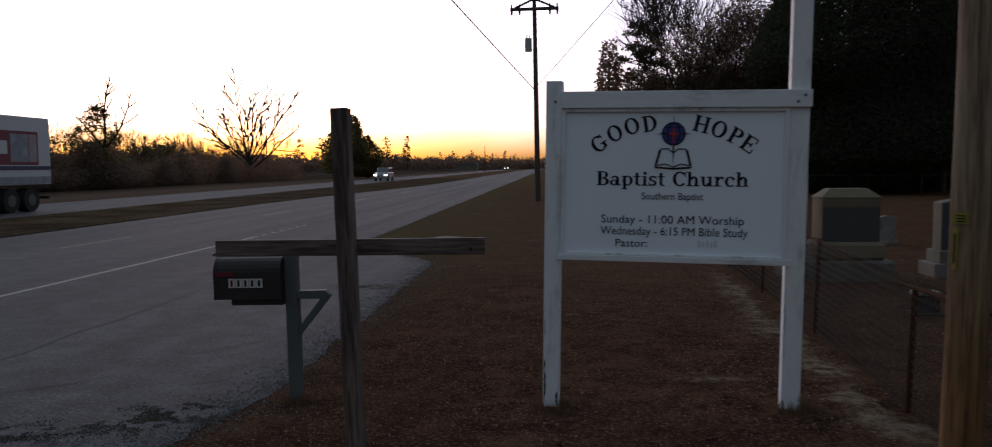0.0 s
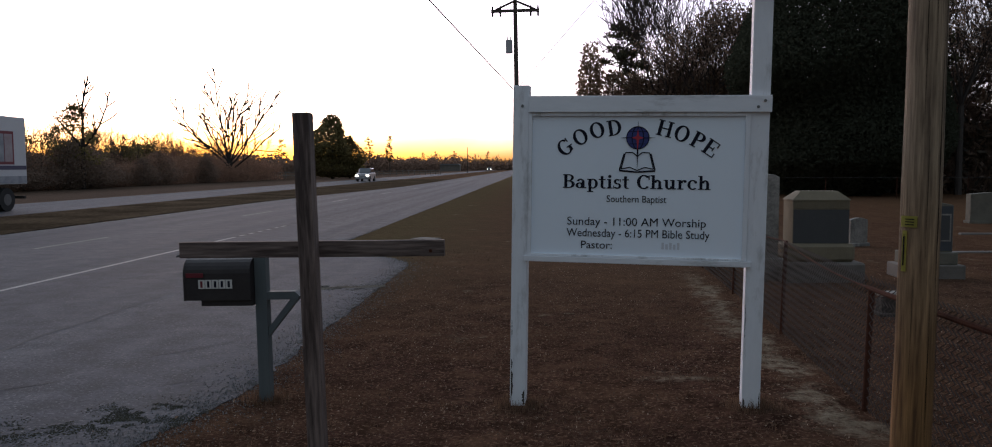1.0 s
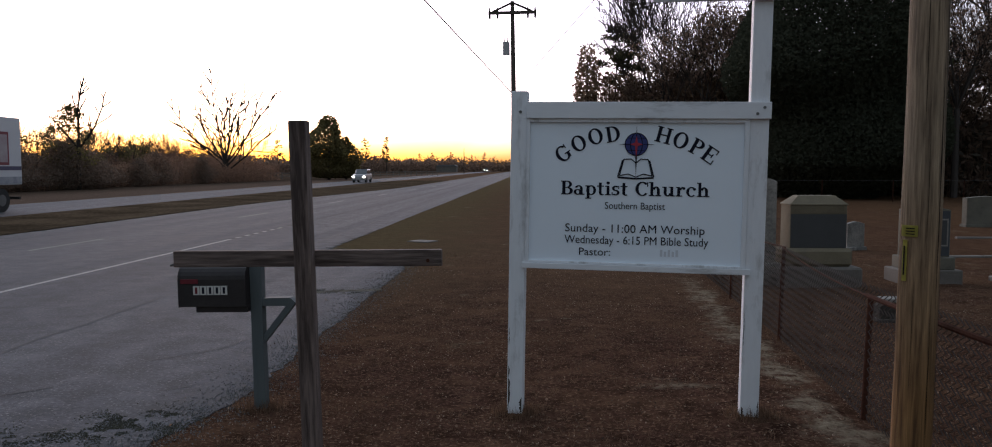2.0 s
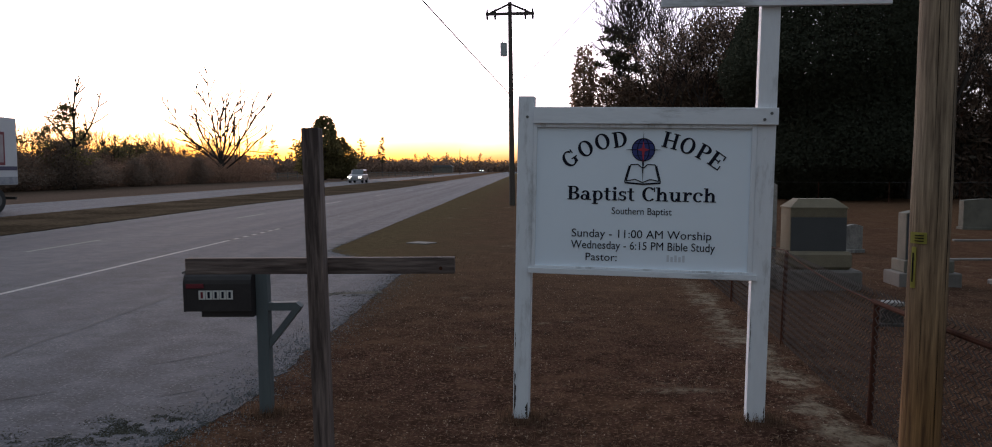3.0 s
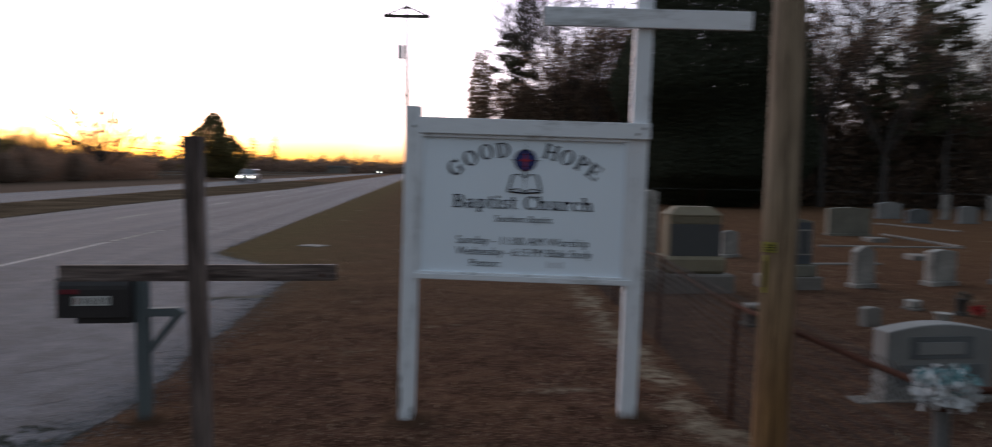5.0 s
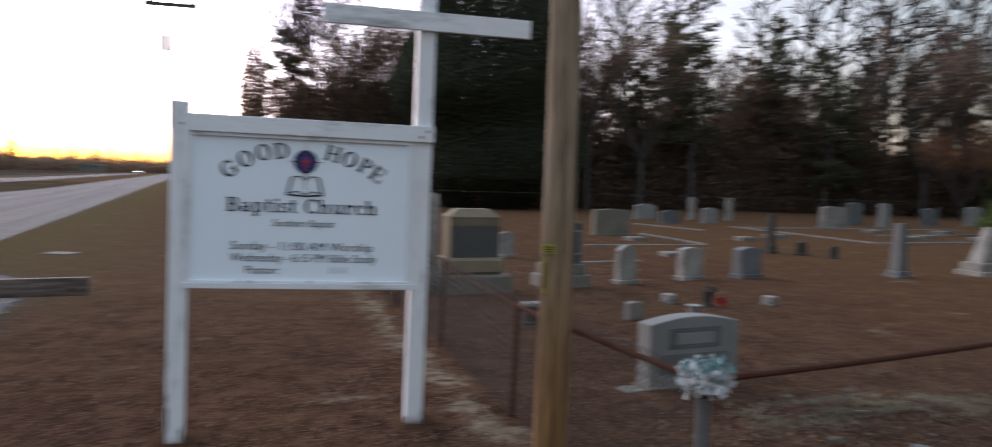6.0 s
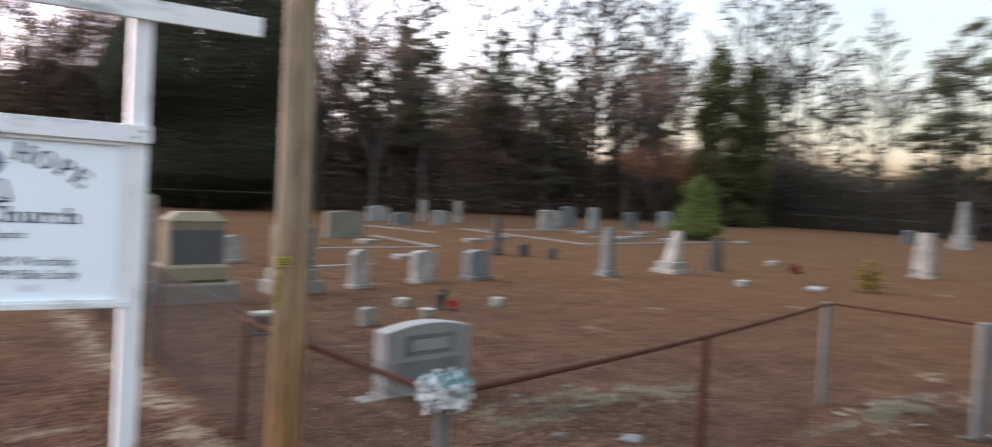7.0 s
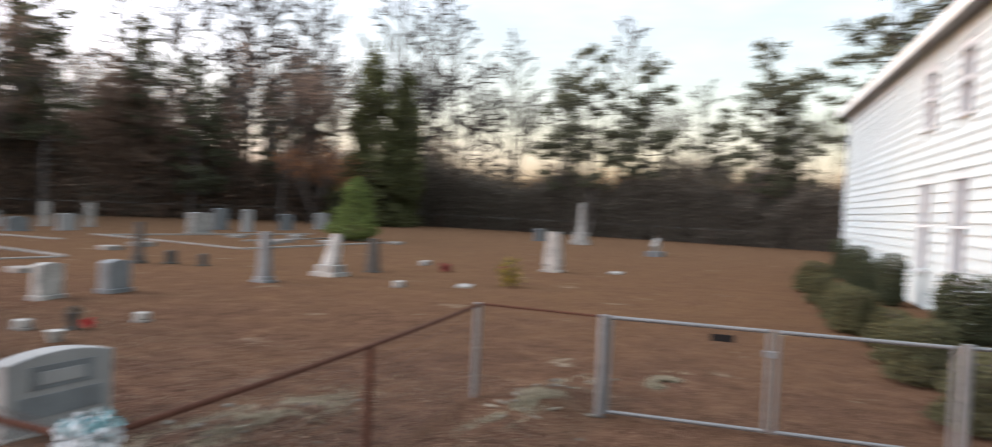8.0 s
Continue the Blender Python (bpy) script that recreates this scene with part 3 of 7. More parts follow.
def ribbon(name, label, pts, width, material, z=0.009, wander=0.03, step=0.25):
    """A thin uneven band along a line on the paving: a crack, a seam or a smear of dirt."""
    v, f = [], []
    pts = [Vector(p) for p in pts]
    k = 0
    for a, b in zip(pts, pts[1:]):
        n = max(2, int((b - a).length / step))
        d = (b - a).normalized()
        s = Vector((-d.y, d.x))
        for i in range(n + (b is pts[-1])):
            p = a.lerp(b, i / n) + s * wander * noise.noise((a.x * 3 + i * 0.31, a.y, 1.7))
            w = width * (0.35 + 0.9 * abs(noise.noise((p.x * 2.3, p.y * 2.3, 4))) + 0.15)
            v += [(p.x - s.x * w, p.y - s.y * w, z), (p.x + s.x * w, p.y + s.y * w, z)]
            if k:
                f.append((2 * k - 2, 2 * k - 1, 2 * k + 1, 2 * k))
            k += 1
    return setting(name, raw(name, v, f, material), label, "road surface")


ribbon("pavement_seam", "long sealed seam along the paved shoulder", [(-5.3, 4), (-5.15, 12), (-5.3, 26), (-5.2, 48)], 0.035, CRACK, wander=0.06)
ribbon("pavement_seam", "long sealed seam between the lanes", [(-9.3, 8), (-9.4, 30), (-9.3, 60)], 0.02, CRACK, wander=0.05)
for pts in (((-3.6, 7.4), (-3.1, 7.9), (-2.9, 8.6)), ((-4.4, 6.1), (-3.9, 6.5)), ((-3.0, 6.4), (-2.5, 6.8)), ((-6.3, 9.2), (-5.6, 9.6), (-5.4, 10.3)), ((-6.9, 14.0), (-5.6, 14.3)), ((-4.6, 9.4), (-4.3, 9.5)), ((-12.5, 20.0), (-8.6, 20.4))):
    ribbon("pavement_crack", "short dark crack in the worn asphalt", pts, 0.012, CRACK, z=0.0095, wander=0.05, step=0.1)
ribbon("road_dirt", "dark dirt washed over the paving's edge", [(-3.15, 11.75), (-2.6, 11.95), (-2.15, 12.1)], 0.16, DIRT, wander=0.08, step=0.08)


# ---------------------------------------------------------------- church at the end of the burial ground
CH = pose(39.0, 1.82, 0, 0, 0, 10)          # far front corner; the wall runs along local -x, the nave lies towards -y
church = thing("church", "two-storey white clapboard church with tall sash windows", "church", CH)
EAVE, LONG, DEEP = 6.88, 25.0, 11.0
bm = bmesh.new()
cols = [-15.2, -18.5]
WIN = [(c, z0, z1) for c in cols for z0, z1 in ((1.0, 3.25), (4.7, 6.2))]
HALF = 0.56
xs = sorted({-LONG, 0.0, *[c - HALF for c in cols], *[c + HALF for c in cols]})
zs = [0.0, 1.0, 3.25, 4.7, 6.2, EAVE]
for i in range(len(xs) - 1):
    for j in range(len(zs) - 1):
        if any(xs[i] >= c - HALF - 0.01 and xs[i + 1] <= c + HALF + 0.01 and zs[j] >= a - 0.01 and zs[j + 1] <= b + 0.01 for c, a, b in WIN):
            continue
        box(bm, xs[i], xs[i + 1], -0.2, 0, zs[j], zs[j + 1])
box(bm, -LONG, -LONG + 0.2, -DEEP, -0.2, 0, EAVE)
box(bm, -0.2, 0, -DEEP, -0.2, 0, EAVE)
box(bm, -LONG + 0.2, -0.2, -DEEP, -DEEP + 0.2, 0, EAVE)
wall = part("wall", bm, SIDING, church)
bm = bmesh.new()
rise = 4.6
for s in (0, 1):
    y0, y1 = (0.45, -DEEP / 2) if s == 0 else (-DEEP - 0.45, -DEEP / 2)
    v = [bm.verts.new(c) for c in ((-LONG - 0.4, y0, EAVE), (0.4, y0, EAVE), (0.4, y1, EAVE + rise), (-LONG - 0.4, y1, EAVE + rise),
                                   (-LONG - 0.4, y0, EAVE + 0.16), (0.4, y0, EAVE + 0.16), (0.4, y1, EAVE + rise + 0.16), (-LONG - 0.4, y1, EAVE + rise + 0.16))]
    for q in ((0, 1, 2, 3), (4, 5, 6, 7), (0, 1, 5, 4), (2, 3, 7, 6), (1, 2, 6, 5), (0, 3, 7, 4)):
        bm.faces.new([v[i] for i in q])
bmesh.ops.recalc_face_normals(bm, faces=bm.faces[:])
part("roof", bm, ROOFING, church, "grey shingled pitched roof")
bm = bmesh.new()
prism(bm, [(-DEEP, EAVE), (0, EAVE), (-DEEP / 2, EAVE + rise)], 0, 0.2)
bmesh.ops.transform(bm, matrix=pose(0, 0, 0, 0, 0, 90), verts=bm.verts)
part("gable", bm, SIDING, church)
part("fascia", box(bmesh.new(), -LONG - 0.4, 0.4, 0.455, 0.49, EAVE - 0.12, EAVE + 0.15, 0.006), EAVES_WHITE, church, "weathered off-white eaves board")
part("soffit", box(bmesh.new(), -LONG - 0.3, 0.3, 0.03, 0.45, EAVE - 0.06, EAVE - 0.03), EAVES_SHADE, church)
part("corner_board", box(bmesh.new(), -0.12, 0.03, 0.002, 0.045, 0, EAVE - 0.06, 0.004), WIN_FRAME, church)
for c, z0, z1 in WIN:
    win = part("window", box(bmesh.new(), c - HALF, c + HALF, -0.14, -0.11, z0, z1), GLASS, church, "dark sash window pane")
    fr = bmesh.new()
    for a, b, e, g in ((c - HALF - 0.09, c - HALF + 0.03, z0 - 0.03, z1 + 0.1), (c + HALF - 0.03, c + HALF + 0.09, z0 - 0.03, z1 + 0.1),
                       (c - HALF + 0.03, c + HALF - 0.03, z1 - 0.03, z1 + 0.1), (c - HALF + 0.03, c + HALF - 0.03, (z0 + z1) / 2 - 0.03, (z0 + z1) / 2 + 0.03)):
        box(fr, a, b, -0.1, 0.055, e, g)
    part("window_frame", fr, WIN_FRAME, win)
    part("window_sill", box(bmesh.new(), c - HALF - 0.14, c + HALF + 0.14, -0.1, 0.1, z0 - 0.09, z0 - 0.035, 0.006), WIN_FRAME, win)
# clapboards, cut round the windows
row_h = 0.245
spans = {}
for k in range(int(EAVE / row_h)):
    z0 = k * row_h + 0.02
    cut = sorted((c - HALF - 0.09, c + HALF + 0.09) for c, a, b in WIN if z0 + row_h > a - 0.09 and z0 < b + 0.1)
    left = -LONG
    pieces = []
    for a, b in cut + [(-0.12, 0)]:
        if a - left > 0.05:
            pieces.append((left, a))
        left = b
    for a, b in pieces:
        key = round(b - a, 2)
        if key not in spans:
            cb = bmesh.new()
            w = b - a
            v = [cb.verts.new(q) for q in ((0, 0.003, 0), (w, 0.003, 0), (w, 0.003, row_h), (0, 0.003, row_h), (0, 0.055, 0), (w, 0.055, 0), (w, 0.012, row_h), (0, 0.012, row_h))]
            for q in ((4, 5, 6, 7), (0, 1, 5, 4), (3, 2, 6, 7), (1, 2, 6, 5), (0, 3, 7, 4)):
                cb.faces.new([v[i] for i in q])
            bmesh.ops.recalc_face_normals(cb, faces=cb.faces[:])
            spans[key] = mesh_of("clapboard", cb, SIDING)
        ob = new("clapboard", spans[key])
        ob.parent = wall
        ob.location = (a, 0, z0)

# ---------------------------------------------------------------- church sign with its cross
sign = thing("church_sign", "white-painted wooden church sign on two posts under a cross", "sign", pose(-0.034, 6.0, 0, 0, 0.8, -7))
part("post", box(bmesh.new(), 0.0, 0.12, 0.0, 0.12, -0.08, 2.444, 0.006), WHITE_WOOD, sign)
part("post", box(bmesh.new(), 1.725, 1.857, 0.0, 0.12, -0.02, 3.62, 0.006), WHITE_WOOD, sign, "tall white post that carries the cross arm")
part("cross_arm", box(bmesh.new(), 1.024, 2.583, -0.042, -0.002, 3.072, 3.212, 0.005), WHITE_RAIL, sign)


def sign_part(name, bm, material, label=""):
    return part(name, bm, material, sign, label)


sign_part("top_rail", box(bmesh.new(), 0.122, 1.866, -0.035, -0.002, 2.241, 2.362, 0.005), WHITE_RAIL)
sign_part("bottom_rail", box(bmesh.new(), 0.10, 1.757, -0.03, -0.002, 1.122, 1.164, 0.004), WHITE_RAIL)
board = sign_part("sign_board", box(bmesh.new(), 0.121, 1.724, 0.012, 0.03, 1.13, 2.31), PANEL, "white lettered board")
for nm, a, b, c, d in (("stile", 0.121, 0.148, 1.165, 2.2405), ("stile", 1.692, 1.724, 1.165, 2.2405), ("trim", 0.148, 1.692, 2.214, 2.2405), ("trim", 0.148, 1.692, 1.165, 1.18)):
    sign_part(nm, box(bmesh.new(), a, b, -0.012, 0.0118, c, d, 0.003), WHITE_WOOD)
for bx, bz in ((1.77, 2.278), (1.817, 2.322), (0.071, 2.29)):
    y = -0.035 if bx > 1 else 0.0
    sign_part("bolt", rod(bmesh.new(), (bx, y - 0.006, bz), (bx, y + 0.002, bz), 0.011, n=8), GALV)

def extent(me):
    xs, zs = [v.co.x for v in me.vertices], [v.co.z for v in me.vertices]
    return min(xs), max(xs), min(zs), max(zs)


CAP = extent(lettering("H", 1.0))[3]


def band(bm, cx, cz, rx, rz, a0, a1, wide, thin, deep):
    """A curved stroke: part of an elliptical ring, heavy at its sides and light at top and bottom."""
    n = max(4, int(abs(a1 - a0) / 16))
    closed = abs(a1 - a0) >= 360
    rings = []
    for k in range(n if closed else n + 1):
        a = radians(a0 + (a1 - a0) * k / n)
        c, w = math.cos(a), math.sin(a)
        out, inn = (cx + rx * c, cz + rz * w), (cx + (rx - wide) * c, cz + (rz - thin) * w)
        rings.append([bm.verts.new((x, y, z)) for x, z in (out, inn) for y in (-deep, deep)])
    for k in range(n):
        p, q = rings[k], rings[(k + 1) % len(rings)]
        for a, b in ((0, 1), (1, 3), (3, 2), (2, 0)):
            bm.faces.new((p[a], p[b], q[b], q[a]))
    if not closed:
        for p in (rings[0], rings[-1]):
            bm.faces.new((p[0], p[1], p[3], p[2]))


# strokes of each letter, cap height 1: four numbers are a bar (x0, x1, z0, z1), eight a curved stroke
STROKES = {}
STEM = (0.09, 0.3, 0, 1)
STROKES["O"] = [(0.46, 0.5, 0.46, 0.52, 0, 360, 0.21, 0.085)]
STROKES["G"] = [(0.46, 0.5, 0.46, 0.52, 42, 322, 0.21, 0.085), (0.66, 0.84, 0.08, 0.42), (0.54, 0.95, 0.38, 0.45), (0.76, 0.83, 0.7, 0.99)]
STROKES["D"] = [STEM, (0, 0.42, 0, 0.07), (0, 0.42, 0.93, 1), (0.38, 0.5, 0.5, 0.5, -90, 90, 0.21, 0.08)]
STROKES["H"] = [STEM, (0.69, 0.88, 0, 1), (0.29, 0.69, 0.46, 0.54), (0, 0.39, 0, 0.07), (0, 0.39, 0.93, 1), (0.59, 0.98, 0, 0.07), (0.59, 0.98, 0.93, 1)]
STROKES["P"] = [STEM, (0, 0.41, 0, 0.07), (0, 0.42, 0.93, 1), (0.29, 0.42, 0.46, 0.53), (0.4, 0.73, 0.37, 0.27, -90, 90, 0.21, 0.08)]
STROKES["E"] = [STEM, (0, 0.78, 0.93, 1), (0, 0.82, 0, 0.07), (0.29, 0.58, 0.46, 0.54), (0.71, 0.78, 0.7, 0.96), (0.75, 0.82, 0.04, 0.32), (0.53, 0.6, 0.36, 0.64)]
STROKES["B"] = [STEM, (0, 0.44, 0, 0.07), (0, 0.42, 0.93, 1), (0.29, 0.44, 0.48, 0.55), (0.42, 0.75, 0.32, 0.25, -90, 90, 0.18, 0.07), (0.44, 0.27, 0.37, 0.27, -90, 90, 0.21, 0.08)]
STROKES["C"] = [(0.46, 0.5, 0.46, 0.52, 42, 318, 0.21, 0.085), (0.76, 0.83, 0.66, 0.99)]
STROKES["a"] = [(0.42, 0.6, 0, 0.46), (0.33, 0.44, 0.27, 0.25, 0, 160, 0.17, 0.08), (0.27, 0.2, 0.27, 0.21, 0, 360, 0.17, 0.07), (0.58, 0.72, 0, 0.07)]
STROKES["p"] = [(0.1, 0.28, -0.28, 0.68), (0, 0.28, 0.61, 0.68), (0, 0.4, -0.28, -0.21), (0.39, 0.34, 0.33, 0.36, 0, 360, 0.18, 0.075)]
STROKES["t"] = [(0.13, 0.31, 0.14, 0.9), (0, 0.46, 0.61, 0.68), (0.34, 0.17, 0.21, 0.19, 180, 315, 0.18, 0.08)]
STROKES["i"] = [(0.1, 0.28, 0, 0.68), (0, 0.28, 0.61, 0.68), (0, 0.38, 0, 0.07), (0.19, 0.88, 0.11, 0.11, 0, 360, 0.1, 0.1)]
STROKES["s"] = [(0.27, 0.5, 0.24, 0.195, 35, 270, 0.16, 0.09), (0.27, 0.19, 0.26, 0.205, -145, 90, 0.16, 0.09), (0.44, 0.5, 0.46, 0.68), (0.01, 0.07, 0, 0.22)]
STROKES["h"] = [(0.1, 0.28, 0, 1), (0, 0.28, 0.93, 1), (0, 0.38, 0, 0.07), (0.53, 0.71, 0, 0.42), (0.43, 0.81, 0, 0.07), (0.46, 0.4, 0.25, 0.29, 0, 165, 0.18, 0.1)]
STROKES["u"] = [(0.1, 0.28, 0.26, 0.68), (0.53, 0.71, 0, 0.68), (0, 0.28, 0.61, 0.68), (0.42, 0.71, 0.61, 0.68), (0.53, 0.82, 0, 0.07), (0.36, 0.27, 0.26, 0.29, 180, 345, 0.18, 0.1)]
STROKES["r"] = [(0.1, 0.28, 0, 0.68), (0, 0.28, 0.61, 0.68), (0, 0.42, 0, 0.07), (0.45, 0.42, 0.22, 0.27, 55, 170, 0.12, 0.1), (0.52, 0.58, 0.095, 0.095, 0, 360, 0.09, 0.09)]
STROKES["c"] = [(0.34, 0.34, 0.34, 0.36, 50, 315, 0.18, 0.08), (0.53, 0.53, 0.095, 0.095, 0, 360, 0.09, 0.09)]


def serif_letter(ch, cap):
    """One letter of the serif name lines, cap metres high, its left edge at x = 0."""
    bm = bmesh.new()
    for k, s in enumerate(STROKES[ch]):
        deep = 0.0012 + 0.0001 * k
        if len(s) == 4:
            box(bm, s[0] * cap, s[1] * cap, -deep, deep, s[2] * cap, s[3] * cap)
        else:
            band(bm, *(q * cap for q in s[:4]), s[4], s[5], s[6] * cap, s[7] * cap, deep)
    low = min(q.co.x for q in bm.verts)
    for q in bm.verts:
        q.co.x -= low
    return bm, max(q.co.x for q in bm.verts)


def on_board(bm, x, z, turn=0.0, name="letter", material=None, y=0.0097, label=""):
    ob = part(name, bm, material or INK, board, label)
    ob.matrix_basis = Matrix.Translation((x, y, z)) @ pose(0, 0, 0, 0, turn, 0)
    return ob


LX = 0.93                                       # middle line of the emblem
# arched words: letter, middle and turn
for ch, x, z, turn in (("G", 0.395, 1.985, -36), ("O", 0.507, 2.06, -28), ("O", 0.63, 2.112, -19), ("D", 0.757, 2.13, -10),
                       ("H", 1.126, 2.124, 14), ("O", 1.248, 2.088, 21), ("P", 1.363, 2.04, 28), ("E", 1.455, 1.985, 34)):
    bm, w = serif_letter(ch, 0.115)
    for q in bm.verts:
        q.co.x -= w / 2
        q.co.z -= 0.0575
    on_board(bm, x, z, turn)
# name line, spread to its true length
glyphs, pen = [], 0.0
for ch in "Baptist Church":
    if ch == " ":
        pen += 0.045
        continue
    bm, w = serif_letter(ch, 0.102)
    glyphs.append((bm, pen))
    pen += w + 0.006
fill = 1.077 / (pen - 0.006)
for bm, x in glyphs:
    for q in bm.verts:
        q.co.x *= fill
    on_board(bm, 0.383 + x * fill, 1.68)


def text_line(body, x0, x1, base, cap):
    """A line of plain letters, each a part, set between x0 and x1."""
    whole = extent(lettering(body, 1.0))
    k = (x1 - x0) / (whole[1] - whole[0])
    left = lettering(body[0], 1.0)
    for i, ch in enumerate(body):
        if ch == " ":
            continue
        me = lettering(ch, 1.0)
        a, b, _, _ = extent(me)
        run = extent(lettering(body[:i + 1], 1.0))
        start = (run[1] - run[0]) - (b - a)
        for q in me.vertices:
            q.co.x, q.co.z = (q.co.x - a) * k, q.co.z * cap / CAP
            q.co.y = 0.001 if q.co.y > 0 else -0.001
        me.materials.append(INK)
        on_board(me, x0 + start * k, base)


text_line("Southern Baptist", 0.711, 1.147, 1.579, 0.05)
text_line("Sunday - 11:00 AM Worship", 0.42, 1.435, 1.404, 0.059)
text_line("Wednesday - 6:15 PM Bible Study", 0.416, 1.463, 1.318, 0.059)
text_line("Pastor:", 0.527, 0.757, 1.229, 0.056)
smudge = bmesh.new()
for k in range(5):
    box(smudge, k * 0.028, k * 0.028 + 0.018, -0.0006, 0.0006, 0.0, 0.05 - 0.012 * (k % 2))
on_board(smudge, 1.12, 1.235, name="erased_writing", material=FADED, y=0.0112)
# emblem: globe, star cross and open book
on_board(rod(bmesh.new(), (0, -0.001, 0), (0, 0.002, 0), 0.081, n=40), LX, 2.056, name="emblem_globe", material=BLUE, y=0.0095)
ring = bmesh.new()
for k in range(40):
    a0, a1 = 2 * math.pi * k / 40, 2 * math.pi * (k + 1) / 40
    for s in (0.082, 0.042):
        rod(ring, (s * math.cos(a0), 0, 0.082 * math.sin(a0)), (s * math.cos(a1), 0, 0.082 * math.sin(a1)), 0.003, n=4)
for zz in (-0.045, 0.0, 0.045):
    w = math.sqrt(0.081 ** 2 - zz ** 2)
    rod(ring, (-w, 0, zz), (w, 0, zz), 0.002, n=4)
on_board(ring, LX, 2.056, name="emblem_lines", y=0.0075)
rays = bmesh.new()
for x, z, w, h in ((0, 0.07, 0.006, 0.135), (0, -0.09, 0.012, 0.30), (0.085, 0, 0.09, 0.006), (-0.085, 0, 0.09, 0.006)):
    prism(rays, [(x, z + h / 2), (x + w / 2, z), (x, z - h / 2), (x - w / 2, z)], -0.0015, 0.0015)
on_board(rays, LX, 2.056, name="emblem_rays", y=0.0045)
star = bmesh.new()
prism(star, [(0, 0.062), (0.010, 0.012), (0.045, 0), (0.010, -0.012), (0, -0.095), (-0.010, -0.012), (-0.045, 0), (-0.010, 0.012)], -0.001, 0.001)
on_board(star, LX, 2.056, name="emblem_star", material=RED, y=0.0030)
book = bmesh.new()
for s in (-1, 1):
    page = [(0, -0.135), (s * 0.035, -0.105), (s * 0.088, -0.108), (s * 0.118, -0.228), (s * 0.055, -0.215), (0, -0.238)]
    for (ax, az), (bx, bz) in zip(page, page[1:]):
        rod(book, (ax, 0, az), (bx, 0, bz), 0.0036, n=4)
    rod(book, (s * 0.13, 0, -0.24), (s * 0.0, 0, -0.25), 0.006, n=4)
    rod(book, (s * 0.098, 0, -0.115), (s * 0.13, 0, -0.236), 0.0045, n=4)
on_board(book, LX, 2.054, name="emblem_book", y=0.0075)

# bare grey wood where the paint has flaked off the posts' edges
BARE_WOOD = mat("bare_weathered_edge", (0.035, 0.03, 0.026), (0.1, 0.088, 0.078), 0.95, grain=40, stretch=(1, 1, 0.1), bump=0.5)


def flake(x, side, z0, z1, deep, seed):
    """A ragged sliver of bare wood along a post's edge."""
    k = 12
    outer = [(x, z0 + (z1 - z0) * i / k) for i in range(k + 1)]
    inner = [(x + side * deep * max(0.05, math.sin(math.pi * i / k) ** 0.5 * (0.55 + noise.noise((seed, i * 0.7, 0)))), z0 + (z1 - z0) * i / k) for i in range(k + 1)]
    bm = prism(bmesh.new(), outer + inner[::-1] if side > 0 else inner + outer[::-1], -0.0022, 0.001)
    part("bare_patch", bm, BARE_WOOD, sign, "bare grey wood under flaked paint")


for x, side, z0, z1, deep, seed in ((0.007, 1, 0.0, 0.36, 0.022, 1), (0.112, -1, 0.0, 0.12, 0.03, 2), (0.008, 1, 0.52, 0.66, 0.008, 3), (1.732, 1, 0.0, 0.15, 0.03, 4), (1.850, -1, 0.02, 0.2, 0.014, 5), (1.731, 1, 0.6, 0.85, 0.006, 6)):
    flake(x, side, z0, z1, deep, seed)

# ---------------------------------------------------------------- bare wooden cross
cross = thing("wooden_cross", "weathered grey timber cross standing in the verge", "cross", pose(-0.873, 3.665, 0, 0, -1.55, 0))
part("upright", box(bmesh.new(), -0.041, 0.037, -0.045, 0.044, -0.06, 2.09, 0.004), GREY_WOOD, cross)
beam = part("beam", box(bmesh.new(), -0.655, 0.64, 0.046, 0.086, -0.039, 0.039, 0.004), GREY_BEAM, cross)
beam.matrix_basis = pose(-0.0, 0, 1.44, 0, 0.95, 0)
part("bolt", rod(bmesh.new(), (0.575, 0.041, -0.012), (0.575, 0.047, -0.012), 0.009, n=8), RUST, beam)
part("hook", rod(bmesh.new(), (-0.643, 0.06, -0.02), (-0.672, 0.05, -0.03), 0.006, n=6), GALV, beam)

# ---------------------------------------------------------------- mailbox
mailbox = thing("mailbox", "dark roadside mailbox on a braced wooden post", "mailbox", pose(-1.952, 6.03, 0, 0, -0.9, 0))
part("post", box(bmesh.new(), -0.046, 0.046, -0.046, 0.046, -0.06, 1.16, 0.005), GREEN_WOOD, mailbox, "grey-green painted wooden post")
bm = bmesh.new()
prism(bm, [(0.047, 0.808), (0.285, 0.808), (0.305, 0.835), (0.262, 0.872), (0.047, 0.868)], -0.04, 0.04)
part("arm", bm, GREEN_WOOD, mailbox)
bm = bmesh.new()
prism(bm, [(0.047, 0.515), (0.047, 0.585), (0.225, 0.807), (0.287, 0.807)], -0.035, 0.035)
part("brace", bm, GREEN_WOOD, mailbox)
bm = bmesh.new()
W2, LOW, HIGH = 0.135, 0.822, 1.03
outl = [(-W2, LOW), (W2, LOW), (W2, HIGH)] + [(W2 * math.cos(a), HIGH + 0.115 * math.sin(a)) for a in [math.pi * k / 12 for k in range(1, 12)]] + [(-W2, HIGH)]
prism(bm, outl, -0.252, 0.252)
bmesh.ops.transform(bm, matrix=pose(-0.302, 0.0, 0, 0, 0, 90), verts=bm.verts)
part("box_shell", bm, BOX_METAL, mailbox)
bm = bmesh.new()
